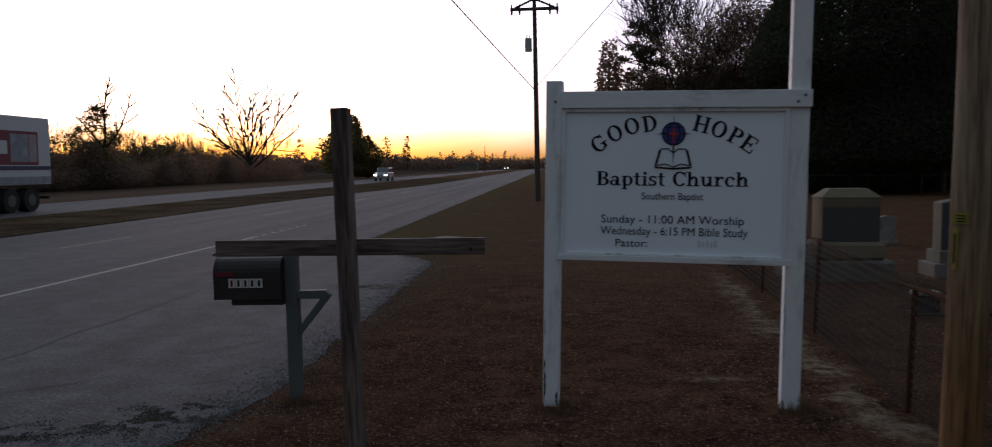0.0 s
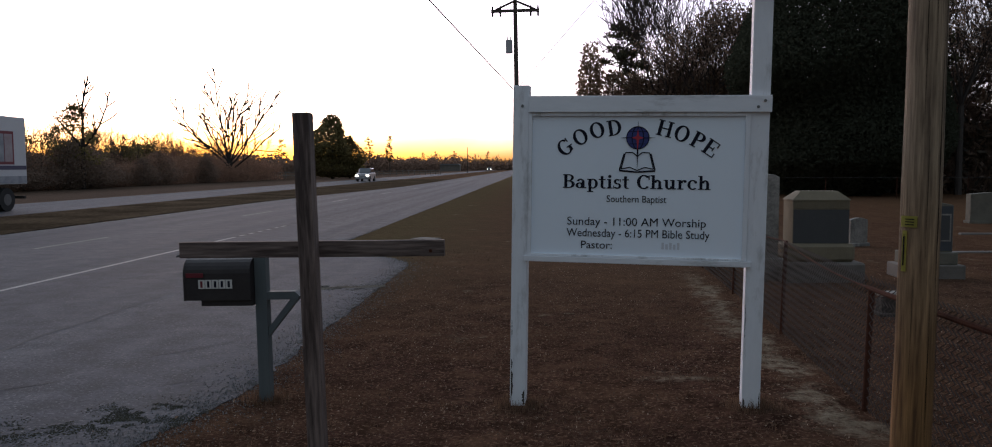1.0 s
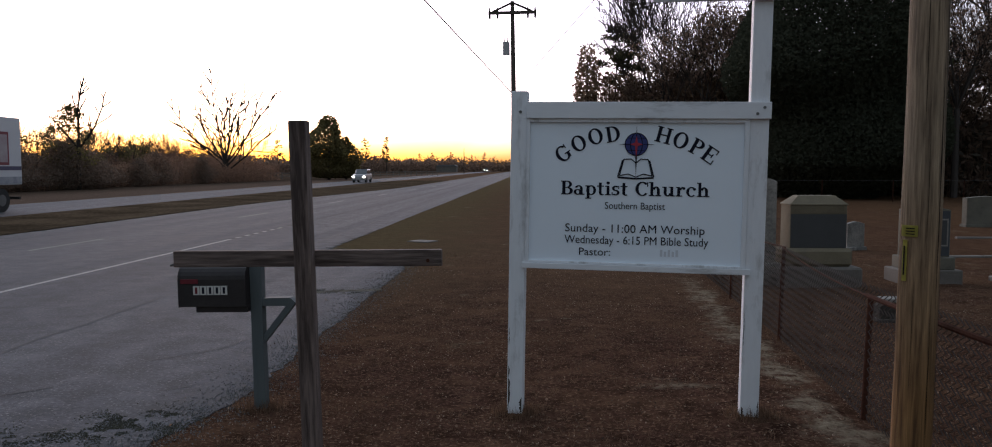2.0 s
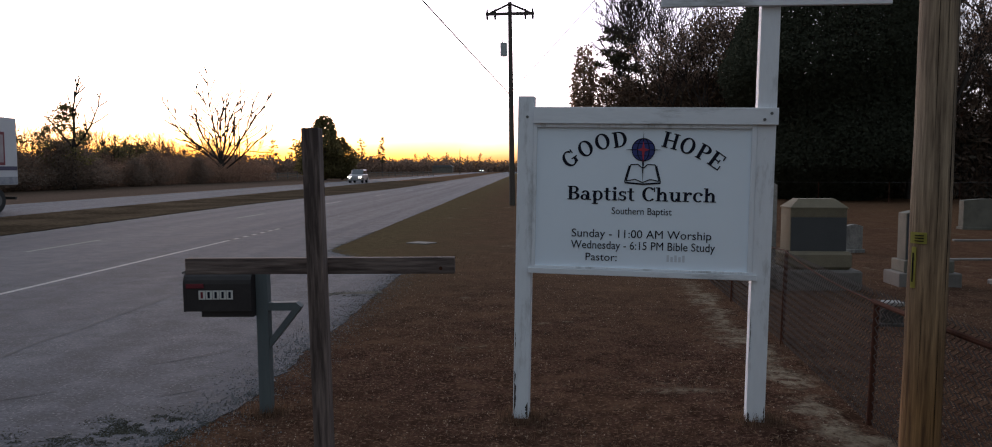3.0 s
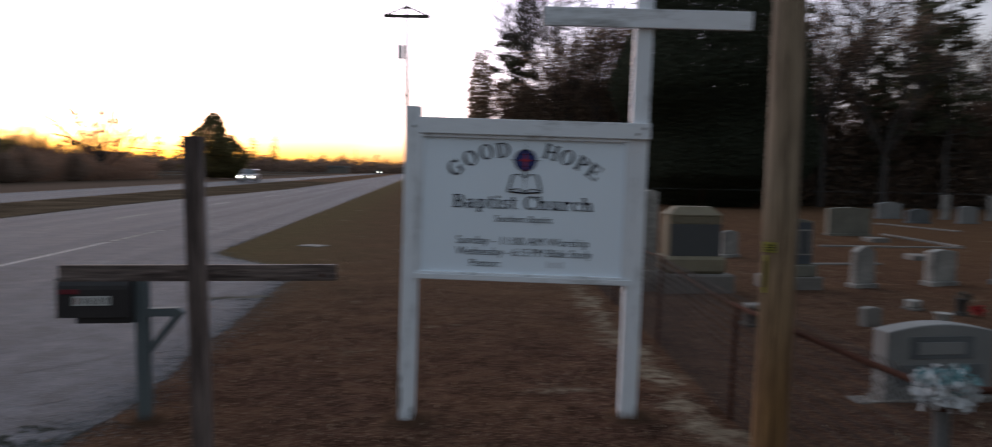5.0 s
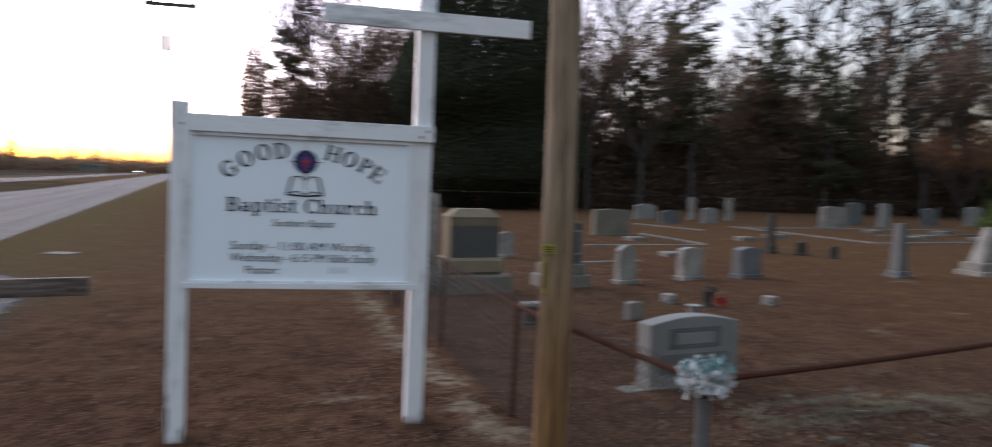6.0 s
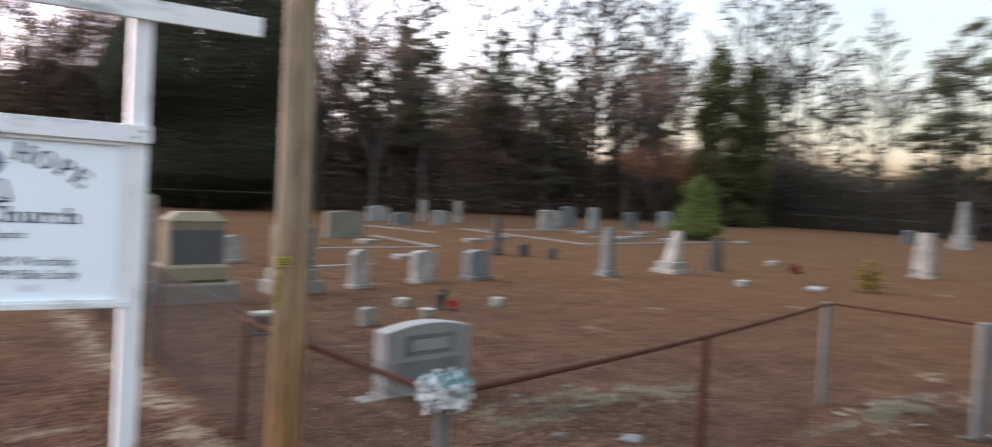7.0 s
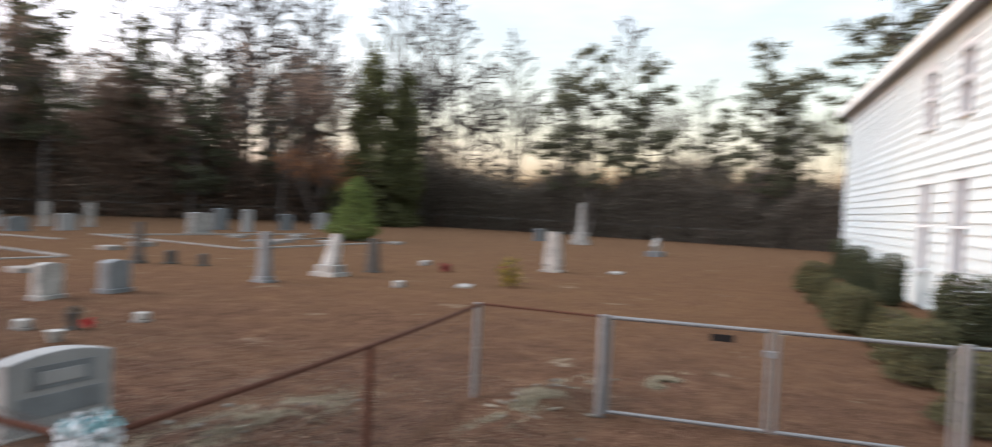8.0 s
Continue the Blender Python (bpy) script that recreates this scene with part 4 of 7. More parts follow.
prism(bm, [(x * 1.02, LOW + (z - LOW) * 1.01 - 0.002) for x, z in outl], -0.008, 0.008)
bmesh.ops.transform(bm, matrix=pose(-0.562, 0.0, 0, 0, 0, 90), verts=bm.verts)
part("door", bm, BOX_METAL, mailbox)
part("flag", box(bmesh.new(), -0.545, -0.41, -0.145, -0.138, 1.0, 1.035, 0.002), FLAG_RED, mailbox, "folded red flag")
plate = part("number_plate", box(bmesh.new(), -0.452, -0.182, -0.1405, -0.1355, 0.912, 0.985, 0.002), BOX_METAL, mailbox)
for k in range(5):
    x = -0.450 + 0.0535 * k
    tile = part("tile", box(bmesh.new(), x, x + 0.05, -0.1425, -0.1402, 0.914, 0.983, 0.001), PLATE, plate, "pale adhesive tile")
    part("bar", box(bmesh.new(), x + 0.016, x + 0.034, -0.144, -0.1424, 0.924, 0.973), INK if k else FLAG_RED, tile)
part("bottom_board", box(bmesh.new(), -0.45, -0.047, -0.1, 0.1, 0.772, 0.8215, 0.004), BOX_METAL, mailbox)

# ---------------------------------------------------------------- wooden pole with yellow tags
pole = thing("wooden_pole", "brown treated timber pole with yellow tags beside the fence", "pole", pose(2.402, 4.72, 0, 0, 0.45, 0))
v, f = [], []
for k in range(41):
    z = -0.1 + 6.4 * k / 40
    r = 0.112 - 0.003 * z + 0.003 * noise.noise((z * 2, 0, 0))
    for s in range(24):
        a = 2 * math.pi * s / 24
        rr = r + 0.0028 * noise.noise((math.cos(a) * 3, math.sin(a) * 3, z * 0.4))
        v.append((rr * math.cos(a) + 0.006 * math.sin(z), rr * math.sin(a), z))
for k in range(40):
    for s in range(24):
        f.append((k * 24 + s, k * 24 + (s + 1) % 24, (k + 1) * 24 + (s + 1) % 24, (k + 1) * 24 + s))
f.append(tuple(range(40 * 24, 41 * 24)))
part("shaft", raw("shaft", v, f, POLE_WOOD, True), None, pole)


def wrap_tag(a0, a1, z0, z1, r=0.1115):
    """A thin plate bent round the pole."""
    bm = bmesh.new()
    k = 6
    lo = [bm.verts.new((r * math.cos(radians(a0 + (a1 - a0) * i / k)), r * math.sin(radians(a0 + (a1 - a0) * i / k)), z0)) for i in range(k + 1)]
    hi = [bm.verts.new((q.co.x, q.co.y, z1)) for q in lo]
    for i in range(k):
        bm.faces.new((lo[i], lo[i + 1], hi[i + 1], hi[i]))
    bmesh.ops.solidify(bm, geom=bm.faces[:], thickness=0.003)
    return bm


tag_a = part("tag", wrap_tag(188, 240, 1.475, 1.54), YELLOW, pole, "yellow metal tag")
tag_b = part("tag", wrap_tag(196, 212, 1.215, 1.455), YELLOW, pole, "narrow yellow strip tag")
for z in (1.487, 1.503, 1.519):
    part("bar", wrap_tag(206, 232, z, z + 0.006, 0.1148), INK, tag_a)
part("bar", wrap_tag(201, 206, 1.25, 1.42, 0.1148), INK, tag_b)
# drying checks in the wood
CHECK = mat("dark_wood_crack", (0.02, 0.013, 0.009), (0.035, 0.022, 0.015), 0.95, bump=0)
for a, z0, z1, w in ((300, 0.9, 2.6, 3.0), (312, 1.7, 3.4, 2.2), (282, 0.2, 1.1, 1.6), (262, 1.3, 2.1, 1.2), (246, 2.0, 3.2, 1.4), (322, 0.3, 1.5, 2.6), (272, 2.4, 3.9, 1.6), (232, 0.6, 1.3, 1.0)):
    bm = bmesh.new()
    rows = []
    for k in range(13):
        u = k / 12
        z = z0 + (z1 - z0) * u
        ang = radians(a + 1.6 * noise.noise((z * 2.2, a, 0)))
        half = radians(w) * math.sin(math.pi * min(0.97, max(0.03, u))) * (0.7 + 0.6 * noise.noise((z * 5, a, 3)))
        r = 0.1155 - 0.003 * z
        rows.append([bm.verts.new((r * math.cos(ang + q) + 0.006 * math.sin(z), r * math.sin(ang + q), z)) for q in (-half, half)])
    for p, q in zip(rows, rows[1:]):
        bm.faces.new((p[0], p[1], q[1], q[0]))
    bmesh.ops.solidify(bm, geom=bm.faces[:], thickness=0.004)
    part("crack", bm, CHECK, pole, "dark drying crack in the timber")

# ---------------------------------------------------------------- chain-link fence
FH = 1.04
C0, C1, C2 = Vector((2.53, 3.2, 0)), Vector((7.84, 4.0, 0)), Vector((7.95, 2.62, 0))
RUN = [C0 + Vector((0.0575, 1.0, 0)) * d for d in (0.0, 2.67, 5.5, 8.3, 11.2, 14.2)]
RUN[1].x = 2.6
fence = thing("chain_link_fence", "rusty chain-link fence round the burial ground", "fence")


def links(p, q, parent, pitch=0.064, material=None, r=0.0034):
    """The woven wire between two posts: zigzag wires, each a row of thin bars."""
    d = q - p
    length = d.length
    d.normalize()
    side = Vector((-d.y, d.x, 0)) * r
    v, f = [], []
    n = int(length / pitch)
    rows = int(FH * 0.96 / (pitch * 0.52))
    step = FH * 0.96 / rows
    for i in range(n):
        prev = None
        for k in range(rows + 1):
            o = (i + 0.5 + (0.5 if k % 2 else -0.5) * (1 if i % 2 else 1)) * pitch
            c = p + d * o + Vector((0, 0, 0.03 + k * step))
            ring = [c + d * r + side, c - d * r + side, c - side * 1.2]
            base = len(v)
            v += [tuple(x) for x in ring]
            if prev is not None:
                for s in range(3):
                    f.append((prev + s, prev + (s + 1) % 3, base + (s + 1) % 3, base + s))
            prev = base
    ob = part("wire_mesh", raw("wire_mesh", v, f, material or MESH_RUST), None, parent)
    ob["kind"] = "stuff"
    return ob


def sagging(p, q, r, sag, n=8, steps=10):
    """A bar between two points that droops by sag."""
    bm = bmesh.new()
    d = (q - p).normalized()
    s = d.cross(Vector((0.02, 0.01, 1))).normalized()
    w = d.cross(s)
    rings = []
    for i in range(steps + 1):
        c = p.lerp(q, i / steps) + Vector((0, 0, -sag * 4 * (i / steps) * (1 - i / steps)))
        rings.append([bm.verts.new(c + (s * math.cos(a) + w * math.sin(a)) * r) for a in [2 * math.pi * k / n for k in range(n)]])
    for a, b in zip(rings, rings[1:]):
        for k in range(n):
            bm.faces.new((a[k], a[(k + 1) % n], b[(k + 1) % n], b[k]))
    bm.faces.new(rings[0][::-1])
    bm.faces.new(rings[-1])
    bmesh.ops.recalc_face_normals(bm, faces=bm.faces[:])
    return bm


up = Vector((0, 0, FH))
for k, p in enumerate(RUN):
    if k:
        part("post", rod(bmesh.new(), p - up * 0.05, p + up * (0.91 if k == 1 else 0.985) + Vector((0.03, 0, 0)), 0.022, n=10), RUST, fence)
        links(RUN[k - 1], p, fence)
        part("top_rail", sagging(RUN[k - 1] + up * (0.945, 0.905, 0.99)[min(2, k - 1)], p + up * (0.905 if k == 1 else 0.99), 0.019 if k == 1 else 0.006, 0.01 if k == 1 else 0.04), RUST, fence)
corner = part("corner_post", rod(bmesh.new(), C0 - up * 0.05, C0 + up * 1.02, 0.037, n=16), GALV, fence, "silvery galvanised corner post")
cap = bmesh.new()
bmesh.ops.create_uvsphere(cap, u_segments=14, v_segments=8, radius=0.042, matrix=Matrix.LocRotScale(C0 + up * 1.02, None, (1, 1, 0.7)))
part("cap", cap, GALV, corner)
for z in (0.3, 0.62, 0.94):
    part("band", rod(bmesh.new(), C0 + Vector((0, 0, z)), C0 + Vector((0, 0, z + 0.022)), 0.041, n=16), GALV, corner)
P2 = C0.lerp(C1, 0.52)
part("post", rod(bmesh.new(), P2 - up * 0.05, P2 + up * 0.95, 0.03, n=10), RUST, fence, "squat rust-red line post")
part("top_rail", sagging(C0 + up * 0.945, C1 + up * 0.985, 0.018, 0.03, steps=14), RUST, fence)
links(C0, P2, fence, r=0.0012)
links(P2, C1, fence, r=0.0012)
for p in (C1, C2):
    q = part("end_post", rod(bmesh.new(), p - up * 0.05, p + up * 1.01, 0.037 if p is C1 else 0.045, n=16), GALV, fence, "silvery galvanised post")
    for z in (0.25, 0.55, 0.85):
        part("band", rod(bmesh.new(), p + Vector((0, 0, z)), p + Vector((0, 0, z + 0.022)), 0.042 if p is C1 else 0.05, n=16), GALV, q)
part("top_rail", sagging(C1 + up, C2 + up * 0.99, 0.012, 0.0), RUST, fence)
links(C1, C2, fence, r=0.0012)
# double gate
GD = (Vector((8.43, -0.62, 0)) - C2).normalized()
GH = 1.03
G0, G1, G2, G3 = C2 + GD * 0.07, C2 + GD * 1.60, C2 + GD * 1.68, C2 + GD * 3.18
gate = thing("metal_gate", "galvanised double field gate with chain-link infill", "gate")
for a, b in ((G0, G1), (G2, G3)):
    leaf = part("gate_frame", bmesh.new(), GALV, gate)
    bm = bmesh.new()
    for z in (0.07, GH):
        rod(bm, a + Vector((0, 0, z)), b + Vector((0, 0, z)), 0.02, n=10)
    for p in (a, b):
        rod(bm, p + Vector((0, 0, 0.05)), p + Vector((0, 0, GH + 0.02)), 0.022, n=10)
    bm.to_mesh(leaf.data)
    bm.free()
    links(a, b, gate, 0.064, MESH_RUST, 0.001)
end = C2 + GD * 3.28
part("gate_post", rod(bmesh.new(), end - up * 0.05, end + up * 1.03, 0.045, n=16), GALV, gate)
part("latch", box(bmesh.new(), *[c for p in zip(G1 - Vector((0.03, 0.09, 0)), G1 + Vector((0.05, 0.04, 0))) for c in p][:4], 0.78, 0.84, 0.004), GALV, gate)
sg = bmesh.new()
box(sg, -0.11, 0.11, -0.004, 0.004, -0.035, 0.035, 0.003)
bmesh.ops.transform(sg, matrix=Matrix.Translation(G0.lerp(G1, 0.72) + Vector((-0.03, 0, 0.93))) @ pose(0, 0, 0, 0, 0, -82), verts=sg.verts)
part("plaque", sg, mat("black_plate", (0.012, 0.011, 0.011), (0.02, 0.018, 0.017), 1.0, bump=0, spec=0.0), gate, "small dark plate wired to the gate")
links(end, end + GD * 5.5, fence, r=0.0012)
part("top_rail", sagging(end + up, end + GD * 5.5 + up, 0.02, 0.0), GALV, fence)
part("post", rod(bmesh.new(), end + GD * 5.5 - up * 0.05, end + GD * 5.5 + up, 0.03, n=10), GALV, fence)

# fence along the far edge of the burial ground
back = thing("boundary_fence", "thin wire boundary fence in front of the wood", "fence")
BP = [Vector(c) for c in ((5, 46, 0), (20, 45, 0), (38, 43, 0), (56, 40, 0), (58, 22, 0), (59, 8, 0))]
for a, b in zip(BP, BP[1:]):
    k = int((b - a).length / 3.2)
    for i in range(k):
        p = a.lerp(b, i / k)
        part("post", rod(bmesh.new(), p - up * 0.05, p + up * 1.15, 0.022, n=6), RUST, back)
    part("top_wire", rod(bmesh.new(), a + up * 1.13, b + up * 1.13, 0.006, n=5), GALV, back)

# ---------------------------------------------------------------- burial ground
def arched(w, h, rise, n=10):
    """An upright outline whose top is a flat arc."""
    return [(-w / 2, 0), (w / 2, 0)] + [(w / 2 - w * k / n, h - rise + rise * math.sin(math.pi * k / n)) for k in range(n + 1)]


def soft(bm, r=0.008):
    bmesh.ops.bevel(bm, geom=[e for e in bm.edges if e.calc_face_angle(0) > 0.5], offset=r, segments=1, affect="EDGES")
    return bm


def headstone(x, y, w, h, d, material, label, rise=0.08, base=True, turn=0.0, lean=0.0, base_mat=None, taper=1.0):
    """An upright headstone on its base slab, facing -y."""
    st = thing("headstone", label, "headstone", pose(x, y, relief(x, y) - 0.01, lean, 0, turn), "headstones")
    z = 0.0
    if base:
        z = 0.09 if h > 0.5 else 0.05
        part("base", soft(box(bmesh.new(), -w / 2 - 0.04, w / 2 + 0.04, -d / 2 - 0.05, d / 2 + 0.05, -0.04, z), 0.012), base_mat or material, st)
    out = [(px * (1 - (1 - taper) * pz / (h - z)), pz + z - 0.002) for px, pz in arched(w, h - z, rise)]
    part("tablet", soft(prism(bmesh.new(), out, -d / 2, d / 2)), material, st)
    return st


def carved(st, w, z0, z1, y, material=POLISHED):
    """A worn inscription panel, its writing too faint to read."""
    panel = part("inscription_panel", box(bmesh.new(), -w / 2, w / 2, y - 0.004, y + 0.004, z0, z1, 0.003), material, st)
    return panel


def obelisk(x, y, w, h, material, label, lean=0.0, tilt=0.0, tip=True, ratio=0.62, low=0.3, thick=0.3):
    """A tapering shaft on a stepped base."""
    ob = thing("obelisk", label, "obelisk", pose(x, y, relief(x, y) - 0.01), "obelisks")
    part("base", soft(box(bmesh.new(), -w / 2, w / 2, -w / 2, w / 2, -0.04, 0.4 * low * h), 0.012), material, ob)
    part("plinth", soft(box(bmesh.new(), -w * 0.39, w * 0.39, -w * 0.39, w * 0.39, 0.4 * low * h - 0.002, low * h), 0.012), material, ob)
    bm = bmesh.new()
    a, b = w * thick, w * thick * ratio
    ring = lambda r, z: [bm.verts.new((sx * r, sy * r, z)) for sx, sy in ((-1, -1), (1, -1), (1, 1), (-1, 1))]
    r0, r1 = ring(a, 0), ring(b, (0.94 - low) * h)
    bm.faces.new(r0[::-1])
    for i in range(4):
        bm.faces.new((r0[i], r0[(i + 1) % 4], r1[(i + 1) % 4], r1[i]))
    if tip:
        top = bm.verts.new((0, 0, (1 - low) * h))
        for i in range(4):
            bm.faces.new((r1[i], r1[(i + 1) % 4], top))
    else:
        bm.faces.new(r1)
    shaft = part("shaft", soft(bm, 0.006), material, ob)
    shaft.matrix_basis = pose(0, 0, low * h - (0.06 if lean else 0.003), tilt, lean, 0)
    return ob


# large family monument
mon = thing("family_monument", "large tan stone monument with a dark polished face", "monument", pose(4.69, 13.08, 0))
part("footing", soft(box(bmesh.new(), -0.64, 0.64, -0.44, 0.44, -0.05, 0.31), 0.03), CONCRETE, mon, "pale rough footing")
part("step", soft(box(bmesh.new(), -0.52, 0.52, -0.34, 0.34, 0.308, 0.60), 0.05), TAN_STONE, mon)
part("die", soft(box(bmesh.new(), -0.44, 0.44, -0.25, 0.25, 0.598, 1.282), 0.008), TAN_STONE, mon)
part("face_panel", box(bmesh.new(), -0.434, 0.436, -0.256, -0.251, 0.605, 1.14, 0.002), POLISHED, mon, "dark polished panel")
frieze = part("frieze", box(bmesh.new(), -0.436, 0.436, -0.256, -0.251, 1.15, 1.27, 0.002), TAN_STONE, mon, "carved tan band under the cap")
for k in range(14):
    x = -0.42 + 0.06 * k
    bm = bmesh.new()
    for a, b, c, d in ((0.004, 0.05, 1.245, 1.257), (0.004, 0.014, 1.17, 1.245), (0.014, 0.05, 1.163, 1.175), (0.034, 0.046, 1.19, 1.232)):
        box(bm, x + a, x + b, -0.264, -0.255, c, d)
    part("carving", bm, TAN_STONE, frieze)
bm = bmesh.new()
corners = ((-1, -1), (1, -1), (1, 1), (-1, 1))
lo = [bm.verts.new((sx * 0.452, sy * 0.268, 1.280)) for sx, sy in corners]
mi = [bm.verts.new((sx * 0.452, sy * 0.268, 1.296)) for sx, sy in corners]
hi = [bm.verts.new((sx * 0.29, sy * 0.13, 1.43)) for sx, sy in corners]
for a, b in ((lo, mi), (mi, hi)):
    for i in range(4):
        bm.faces.new((a[i], a[(i + 1) % 4], b[(i + 1) % 4], b[i]))
bm.faces.new(hi)
bm.faces.new(lo[::-1])
part("cap", soft(bm, 0.008), TAN_STONE, mon, "hipped tan capstone")

# the near headstone behind the fence corner, with a wreath
near = headstone(4.69, 6.47, 1.05, 0.71, 0.21, GRANITE, "grey granite double headstone with a low arched top", rise=0.065, base=False, turn=4)
part("base", soft(box(bmesh.new(), -0.56, 0.56, -0.13, 0.13, -0.04, 0.05), 0.012), CONCRETE, near)
part("side_slab", soft(box(bmesh.new(), -0.78, -0.565, -0.12, 0.1, -0.04, 0.035), 0.01), CONCRETE, near)
carved(near, 0.62, 0.40, 0.60, -0.106, BLUE_GRANITE)
carved(near, 0.45, 0.44, 0.55, -0.1115, GRANITE)
carved(near, 0.84, 0.16, 0.35, -0.106, BLUE_GRANITE)


def petals(count, r, size, centre, flat=0.8, seed=1):
    rnd = random.Random(seed)
    v, f = [], []
    for _ in range(count):
        a, b = rnd.uniform(0, 2 * math.pi), rnd.gauss(0, 1)
        c = Vector((math.cos(a), math.sin(a), b * flat)).normalized() * r * rnd.uniform(0.55, 1.0) + Vector(centre)
        q = Euler((rnd.uniform(0, 6), rnd.uniform(0, 6), rnd.uniform(0, 6))).to_matrix()
        s = size * rnd.uniform(0.6, 1.2)
        k = len(v)
        v += [tuple(c + q @ Vector(p) * s) for p in ((-0.5, 0, 0), (0, -0.45, 0.12), (0.5, 0, 0), (0, 0.45, 0.12))]
        f.append((k, k + 1, k + 2, k + 3))
    return v, f


wreath = thing("flower_wreath", "wreath of pale blue and white artificial flowers on the fence corner", "flowers", pose(C0.x - 0.01, C0.y - 0.03, 0.97))
v, f = petals(90, 0.12, 0.045, (0, 0, 0.08), 0.4, 3)
part("blue_blossom", raw("blue_blossom", v, f, PETAL_BLUE), None, wreath)["kind"] = "stuff"
v, f = petals(290, 0.135, 0.045, (-0.01, 0.0, 0.04), 0.45, 4)
part("white_blossom", raw("white_blossom", v, f, PETAL_WHITE), None, wreath)["kind"] = "stuff"
part("ring", sagging(Vector((-0.1, 0.0, 0.0)), Vector((0.1, 0.0, 0.0)), 0.012, 0.06), RUST, wreath)

# rows of stones, as place, width, height, depth
NEAR_STONES = (
    (8.0, 13.45, 0.42, 0.76, 0.16, MARBLE, "white marble headstone with a rounded top on a pale slab", 0.10, 0.93),
    (9.78, 13.9, 0.55, 0.68, 0.2, MARBLE, "pale grey headstone with a low arched top", 0.04, 1.0),
    (11.25, 13.95, 0.62, 0.66, 0.26, BLUE_GRANITE, "blue-grey granite headstone with a rough front", 0.05, 1.0),
    (7.5, 18.5, 0.42, 0.66, 0.12, MARBLE, "small white marble headstone", 0.05, 1.0),
    (14.6, 26.0, 1.45, 0.98, 0.3, SANDSTONE, "wide sand-coloured family headstone", 0.05, 1.0),
    (23.2, 37.8, 1.25, 0.85, 0.3, GRANITE, "wide blue-grey headstone near the back", 0.12, 1.0),
    (22.3, 34.0, 1.0, 0.66, 0.25, BLUE_GRANITE, "low grey headstone with an arched top", 0.12, 1.0),
    (26.2, 37.8, 0.34, 1.25, 0.25, MARBLE, "tall narrow pale headstone", 0.03, 1.0))
BACK_STONES = (
    (24.8, 34.2, 0.8, 0.8, 0.25, GRANITE, "low grey granite headstone", 0.06, 1.0),
    (28.0, 36.9, 0.38, 1.25, 0.25, MARBLE, "tall narrow white headstone", 0.03, 0.95),
    (29.9, 31.2, 1.35, 1.06, 0.4, MARBLE, "broad white headstone on a stepped base", 0.04, 1.0),
    (34.1, 34.0, 0.95, 1.22, 0.3, BLUE_GRANITE, "dark grey headstone near the wood", 0.06, 1.0),
    (33.9, 31.8, 0.6, 1.25, 0.3, GRANITE, "tall narrow grey granite headstone", 0.04, 0.9),
    (38.5, 33.0, 1.0, 1.0, 0.3, BLUE_GRANITE, "grey headstone in front of the wood", 0.06, 1.0),
    (42.5, 33.5, 1.1, 1.1, 0.3, GRANITE, "pale grey headstone in front of the wood", 0.06, 1.0),
    (6.1, 9.9, 0.26, 0.27, 0.14, CONCRETE, "small rough grey grave marker", 0.02, 1.0),
    (16.65, 18.4, 0.30, 0.39, 0.14, DARK_STONE, "small blackened grave marker", 0.04, 1.0),
    (16.9, 17.4, 0.24, 0.37, 0.12, DARK_STONE, "small dark leaning grave marker", 0.03, 1.0),
    (47.5, 20.0, 1.1, 0.8, 0.3, BLUE_GRANITE, "grey headstone beside the tall obelisk", 0.06, 1.0))
for x, y, w, h, d, mt, label, rise, taper in NEAR_STONES + BACK_STONES:
    headstone(x, y, w, h, d, mt, label, rise, taper=taper, turn=11 if x < 12 else 4 * math.sin(x * 3), base=h > 0.3)

# tall narrow white stone beside the family monument
slim = thing("grave_pillar", "tall narrow white marble grave pillar on stacked blocks", "monument", pose(3.96, 13.1, 0))
part("footing", soft(box(bmesh.new(), -0.3, 0.3, -0.26, 0.26, -0.05, 0.16), 0.02), CONCRETE, slim)
part("base", soft(box(bmesh.new(), -0.22, 0.22, -0.18, 0.18, 0.158, 0.34), 0.015), MARBLE, slim)
part("tablet", soft(prism(bmesh.new(), [(px, pz + 0.338) for px, pz in arched(0.26, 1.36, 0.05)], -0.08, 0.08)), MARBLE, slim)

# stone with a dark inset on stacked blocks, half behind the pole
ped = thing("pedestal_monument", "grey pedestal gravestone with a dark inset on stacked blocks", "monument", pose(6.6, 13.4, 0))
part("lower_block", soft(box(bmesh.new(), -0.5, 0.5, -0.3, 0.3, -0.05, 0.22), 0.015), CONCRETE, ped)
part("upper_block", soft(box(bmesh.new(), -0.4, 0.4, -0.24, 0.24, 0.218, 0.42), 0.012), SANDSTONE, ped)
part("die", soft(prism(bmesh.new(), [(px, pz + 0.418) for px, pz in arched(0.7, 0.82, 0.05)], -0.15, 0.15)), SANDSTONE, ped)
part("front_slab", box(bmesh.new(), -0.335, 0.335, -0.1525, -0.1495, 0.44, 1.17), DARK_GRANITE, ped, "dark blue-grey front")
part("inset_frame", box(bmesh.new(), 0.075, 0.315, -0.1555, -0.152, 0.595, 1.045, 0.001), MARBLE, ped, "pale border round the inset")
part("inset", box(bmesh.new(), 0.1, 0.29, -0.158, -0.153, 0.62, 1.02, 0.001), POLISHED, ped, "dark inset picture panel")
rough = headstone(4.52, 9.9, 0.27, 0.25, 0.2, DARK_STONE, "low dark marker with a pale top", 0.05)
part("pale_top", soft(box(bmesh.new(), -0.15, 0.15, -0.1, 0.1, 0.248, 0.30), 0.01), MARBLE, rough)

